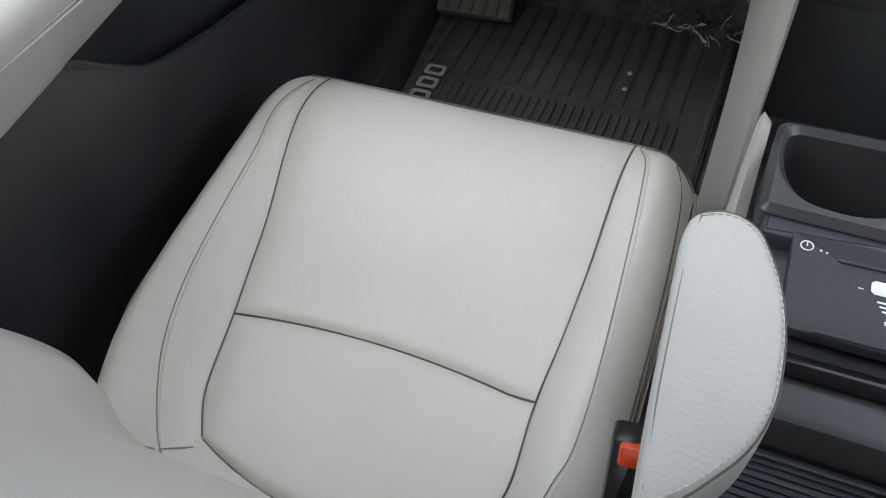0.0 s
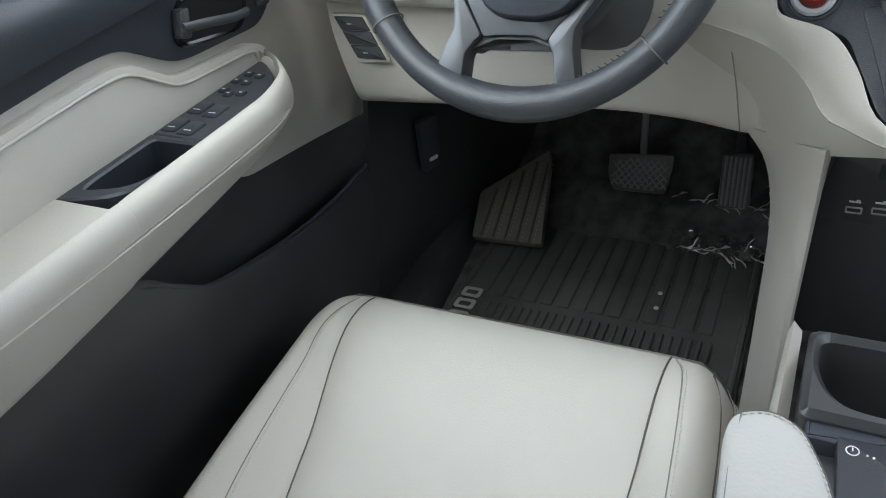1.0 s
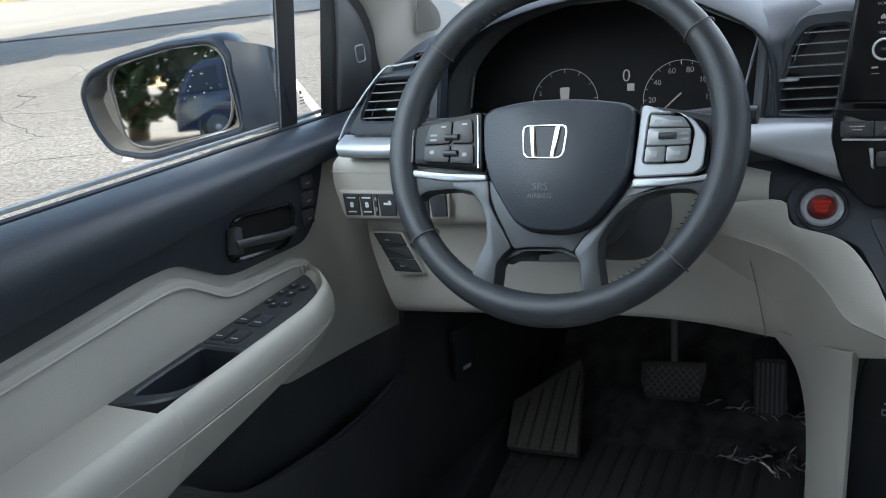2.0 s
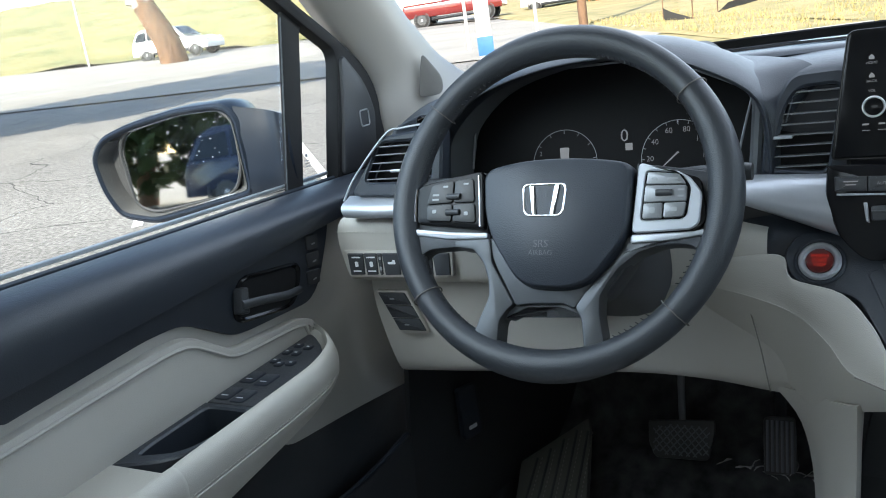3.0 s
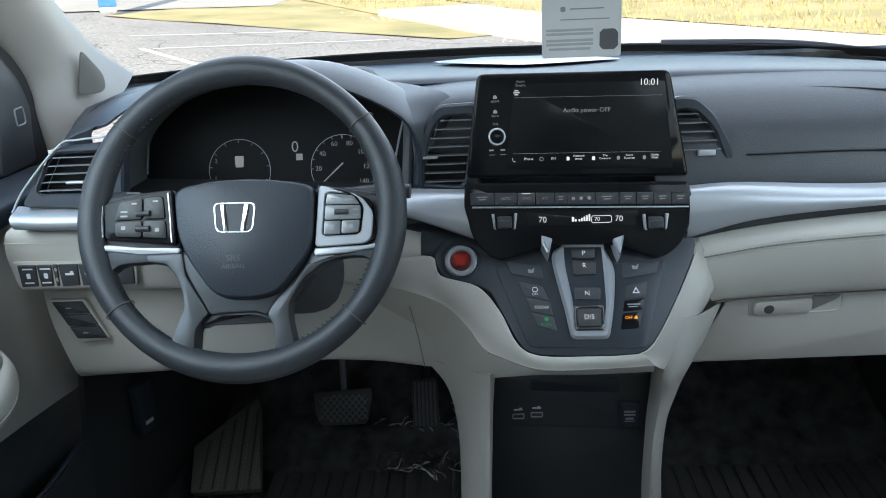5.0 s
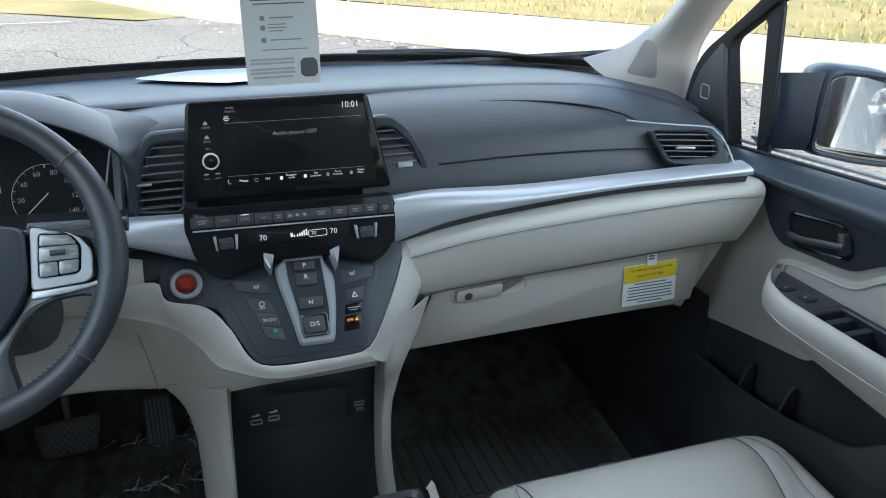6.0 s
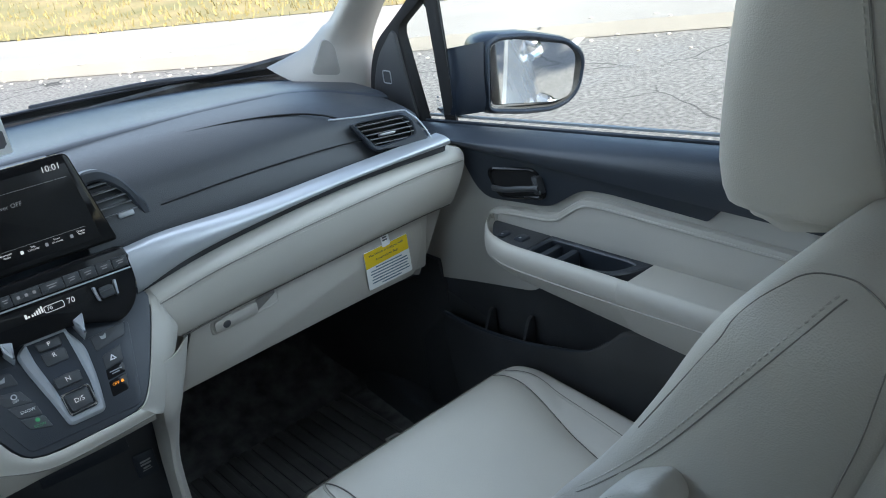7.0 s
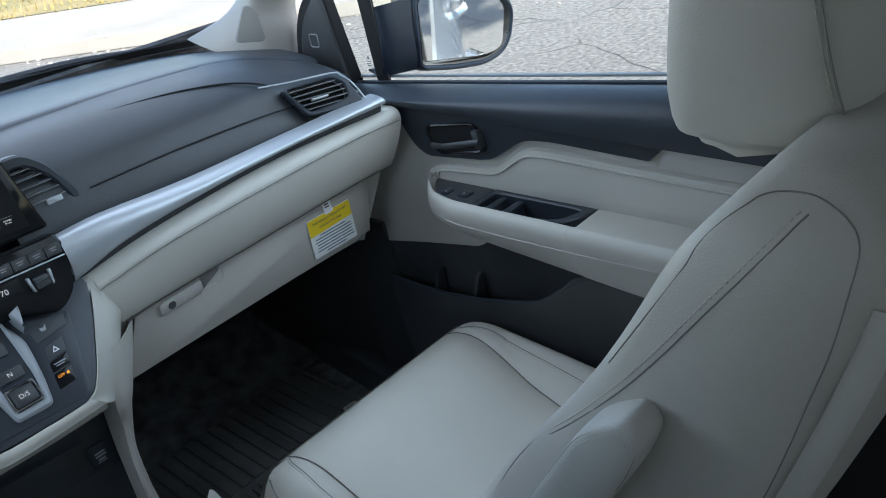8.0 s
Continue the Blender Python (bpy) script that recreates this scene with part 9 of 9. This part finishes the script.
# ---------------------------------------------------------------- trunk, poles, hedge, shade tree
def trunk_bm(pts, radii, seg=14, wob=0.06):
    path = cr(pts, 8)
    rr = []
    n = len(path)
    for i in range(n):
        t = i / (n - 1) * (len(radii) - 1)
        k = min(int(t), len(radii) - 2)
        rr.append((radii[k] + (radii[k + 1] - radii[k]) * (t - k)) * (1 + wob * noise.noise((0, 0, i * 0.9))))
    return tube(path, rr, seg)


z_ = terr(-29.2, 29.2)
tr = thing("tree_stump", (-29.2, 29.2, z_), "thick brown bark stump with a torn top by the road", "tree trunk")
part("trunk", trunk_bm([(-29.2, 29.2, z_ - 0.1), (-29.3, 29.1, z_ + 0.9), (-29.55, 28.85, z_ + 1.9), (-29.8, 28.6, z_ + 2.8)], (0.66, 0.62, 0.56, 0.50)), BARK, tr)
BLEACHED = material("bleached_wood", (0.42, 0.38, 0.33), 0.9, bump=0.6, scale=12)
part("torn_ledge", slab(rpoly([(-0.62, -0.10), (0.55, -0.34), (0.80, -0.42), (0.50, 0.02), (-0.55, 0.22)], 0.06), 0.7, 0.04, facing(-29.75, 28.35, z_ + 2.95, 0, 45)), BLEACHED, tr, "pale torn wood ledge")
for dx, h, w in ((-0.28, 1.5, 0.26), (0.02, 1.1, 0.30), (0.26, 0.8, 0.20)):
    part("splinter", trunk_bm([(-29.8 + 0.7 * dx, 28.6 + 0.7 * dx, z_ + 2.7), (-29.95 + 0.9 * dx, 28.45 + 0.9 * dx, z_ + 2.7 + 0.6 * h), (-30.1 + 1.1 * dx, 28.3 + 1.1 * dx, z_ + 2.8 + h)], (w, w * 0.8, w * 0.3), 9, 0.25), BARK if dx > 0 else BLEACHED, tr)

z_ = terr(-8.55, 26.7)
po_ = thing("utility_pole", (-8.55, 26.7, z_), "brown wooden utility pole standing by the verge", "pole")
part("pole", tube([(-8.55, 26.7, z_), (-8.55, 26.7, z_ + 4), (-8.55, 26.7, z_ + 9)], [0.16, 0.14, 0.12], 12), BARK, po_)
z_ = terr(-7.9, 17.0)
bn = thing("sign_post", (-7.9, 17.0, z_), "white post with a blue foot band beside the lot", "post")
part("post", slab(rect(0.34, 3.6, 0.04, 0, 1.9), 0.10, 0.02, facing(-7.9, 17.0, z_, 0, 25)), PAINT, bn)
part("band", slab(rect(0.36, 0.42, 0.02, 0, 0.42), 0.12, 0.01, off(facing(-7.9, 17.0, z_, 0, 25), 0, 0, 0.02)), material("blue_paint", (0.04, 0.16, 0.42), 0.5), bn, "blue band")
for x, y, h in ((-38.0, 31.8, 4.0), (-10.4, 21.5, 3.5), (-9.2, 24.0, 3.0)):
    z_ = terr(x, y)
    p_ = thing("marker_pole", (x, y, z_), "thin pale marker pole beside the road", "pole", "marker poles")
    part("pole", tube([(x, y, z_), (x, y, z_ + h)], 0.05, 8), PAINT, p_)


def leaf_cloud(name, centre, radii, n, size, mat, label, cat, seed, gap=0.2, kind="stuff", parent=None):
    r_ = random.Random(seed)
    bm = bmesh.new()
    for i in range(n):
        while True:
            u = V(r_.uniform(-1, 1), r_.uniform(-1, 1), r_.uniform(-1, 1))
            if u.length < 1 and noise.noise((u.x * 2.6 + seed, u.y * 2.6, u.z * 2.6)) > -gap:
                break
        c = V(centre[0] + u.x * radii[0], centre[1] + u.y * radii[1], centre[2] + u.z * radii[2])
        a = V(r_.uniform(-1, 1), r_.uniform(-1, 1), r_.uniform(-1, 1)).normalized() * size * r_.uniform(0.6, 1.3)
        b = a.cross(V(r_.uniform(-1, 1), r_.uniform(-1, 1), r_.uniform(-1, 1))).normalized() * size * 0.5
        bm.faces.new((bm.verts.new(c - a), bm.verts.new(c + b), bm.verts.new(c + a), bm.verts.new(c - b)))
    ob = part(name, bm, mat, parent)
    return ob if parent else tagged(ob, label, cat, kind=kind)


for i in range(7):
    x, y = -13.5 + i * 1.7, 47.5 - i * 0.6
    leaf_cloud("hedge", (x, y, terr(x, y) + 0.9), (1.3, 0.9, 1.1), 700, 0.16, LEAF, "green garden hedge with orange flowers", "hedge", 20 + i)
    leaf_cloud("flowers", (x, y - 0.3, terr(x, y) + 1.0), (1.3, 0.9, 1.0), 90, 0.12, material("orange_flower", (0.75, 0.28, 0.05), 0.7) if i == 0 else bpy.data.materials["orange_flower"], "orange flowers on the hedge", "flowers", 40 + i)
# low black silt fence on the verge
MESH = material("black_mesh", (0.03, 0.03, 0.03), 0.9)
for run, hh in (([(-4.15, 25.9), (-3.95, 26.7), (-3.65, 27.8), (-3.3, 29.4), (-2.9, 31.3), (-2.5, 33.2), (-2.0, 35.5)], (0.10, 0.32, 0.36, 0.30, 0.38, 0.34, 0.36)), ([(-5.55, 24.9), (-5.3, 24.75), (-5.0, 24.65), (-4.65, 24.6)], (0.42, 0.30, 0.20, 0.08))):
    fence = thing("silt_fence", (run[0][0], run[0][1], terr(*run[0]) + 0.1), "low sagging black mesh fence on the verge", "fence", "silt fences")
    bm = grid([[V(x, y, terr(x, y) + 0.08 + k * h) for (x, y), h in zip(run, hh)] for k in (0.0, 0.5, 1.0)])
    solid(bm, 0.01)
    part("mesh", bm, MESH, fence)
    for x, y in run[::3]:
        part("stake", tube([(x, y, terr(x, y)), (x, y, terr(x, y) + 0.85)], 0.018, 6), BARK, fence)

# tree that shades the strip of the lot to the left; it stands out of view
tx, ty_ = -16.2, 6.4
z_ = terr(tx, ty_)
tree = thing("shade_tree", (tx, ty_, z_), "broad green tree shading the edge of the lot", "tree")
part("trunk", trunk_bm([(tx, ty_, z_ - 0.1), (tx + 0.1, ty_, z_ + 2.2), (tx - 0.1, ty_ + 0.2, z_ + 4.4), (tx, ty_ + 0.2, z_ + 7.0)], (0.34, 0.27, 0.20, 0.08)), BARK, tree)
r_ = random.Random(9)
for i in range(9):
    a = i * 0.698
    h = 2.6 + 0.4 * i
    part("limb", trunk_bm([(tx, ty_, z_ + h), (tx + 1.3 * math.cos(a), ty_ + 1.3 * math.sin(a), z_ + h + 0.9), (tx + 2.8 * math.cos(a), ty_ + 2.8 * math.sin(a), z_ + h + 1.6)], (0.10, 0.06, 0.02), 8), BARK, tree)
for i in range(14):
    k, q = i % 7, (-1.6 if i < 7 else 1.6)
    c = (tx - 2.3 + 0.55 * k + 0.92 * q + r_.uniform(-0.4, 0.4), ty_ - 3.2 + 1.30 * k - 0.39 * q + r_.uniform(-0.4, 0.4), z_ + 6.0 + r_.uniform(-0.6, 0.8))
    leaf_cloud("crown", c, (2.1, 1.8, 1.2), 1400, 0.20, LEAF, "", "", 60 + i, 0.15, parent=tree)

# trees along the back of the lot, seen in the mirrors
for i in range(6):
    tx, ty_ = -13.5 + 3.2 * i, -19.0 + (1.0 if i % 2 else 0.0)
    z_ = terr(tx, ty_)
    tree = thing("backing_tree", (tx, ty_, z_), "dense dark green tree along the edge of the lot", "tree", "trees along the lot")
    part("trunk", trunk_bm([(tx, ty_, z_ - 0.1), (tx + 0.1, ty_, z_ + 1.6), (tx - 0.1, ty_ + 0.1, z_ + 3.2), (tx, ty_ + 0.2, z_ + 5.0)], (0.26, 0.20, 0.15, 0.06)), BARK, tree)
    for k in range(4):
        a = 1.57 * k + i
        part("limb", trunk_bm([(tx, ty_, z_ + 1.8 + 0.4 * k), (tx + 0.8 * math.cos(a), ty_ + 0.8 * math.sin(a), z_ + 2.4 + 0.4 * k), (tx + 1.6 * math.cos(a), ty_ + 1.6 * math.sin(a), z_ + 2.8 + 0.4 * k)], (0.07, 0.05, 0.02), 8), BARK, tree)
    for k in range(3):
        leaf_cloud("crown", (tx + r_.uniform(-0.4, 0.4), ty_ + r_.uniform(-0.4, 0.4), z_ + 2.2 + 2.4 * k), (2.6, 2.2, 1.9), 1300, 0.30, LEAF, "", "", 90 + i * 3 + k, 0.2, parent=tree)
# beads of water on the driver's mirror glass
bm = bmesh.new()
for i in range(60):
    x, y, r = r_.uniform(-0.10, 0.045), r_.uniform(-0.055, 0.058), r_.uniform(0.0006, 0.0015)
    bmesh.ops.create_icosphere(bm, subdivisions=1, radius=r, matrix=ML @ Matrix.Translation((x, y, 0.0042)) @ Matrix.Diagonal((1, 1, 0.45, 1)))
tagged(part("water_beads", bm, material("dried_droplets", (0.22, 0.23, 0.24), 0.3, vary=0.02), None), "beads of water on the mirror glass", "water drops", kind="stuff")
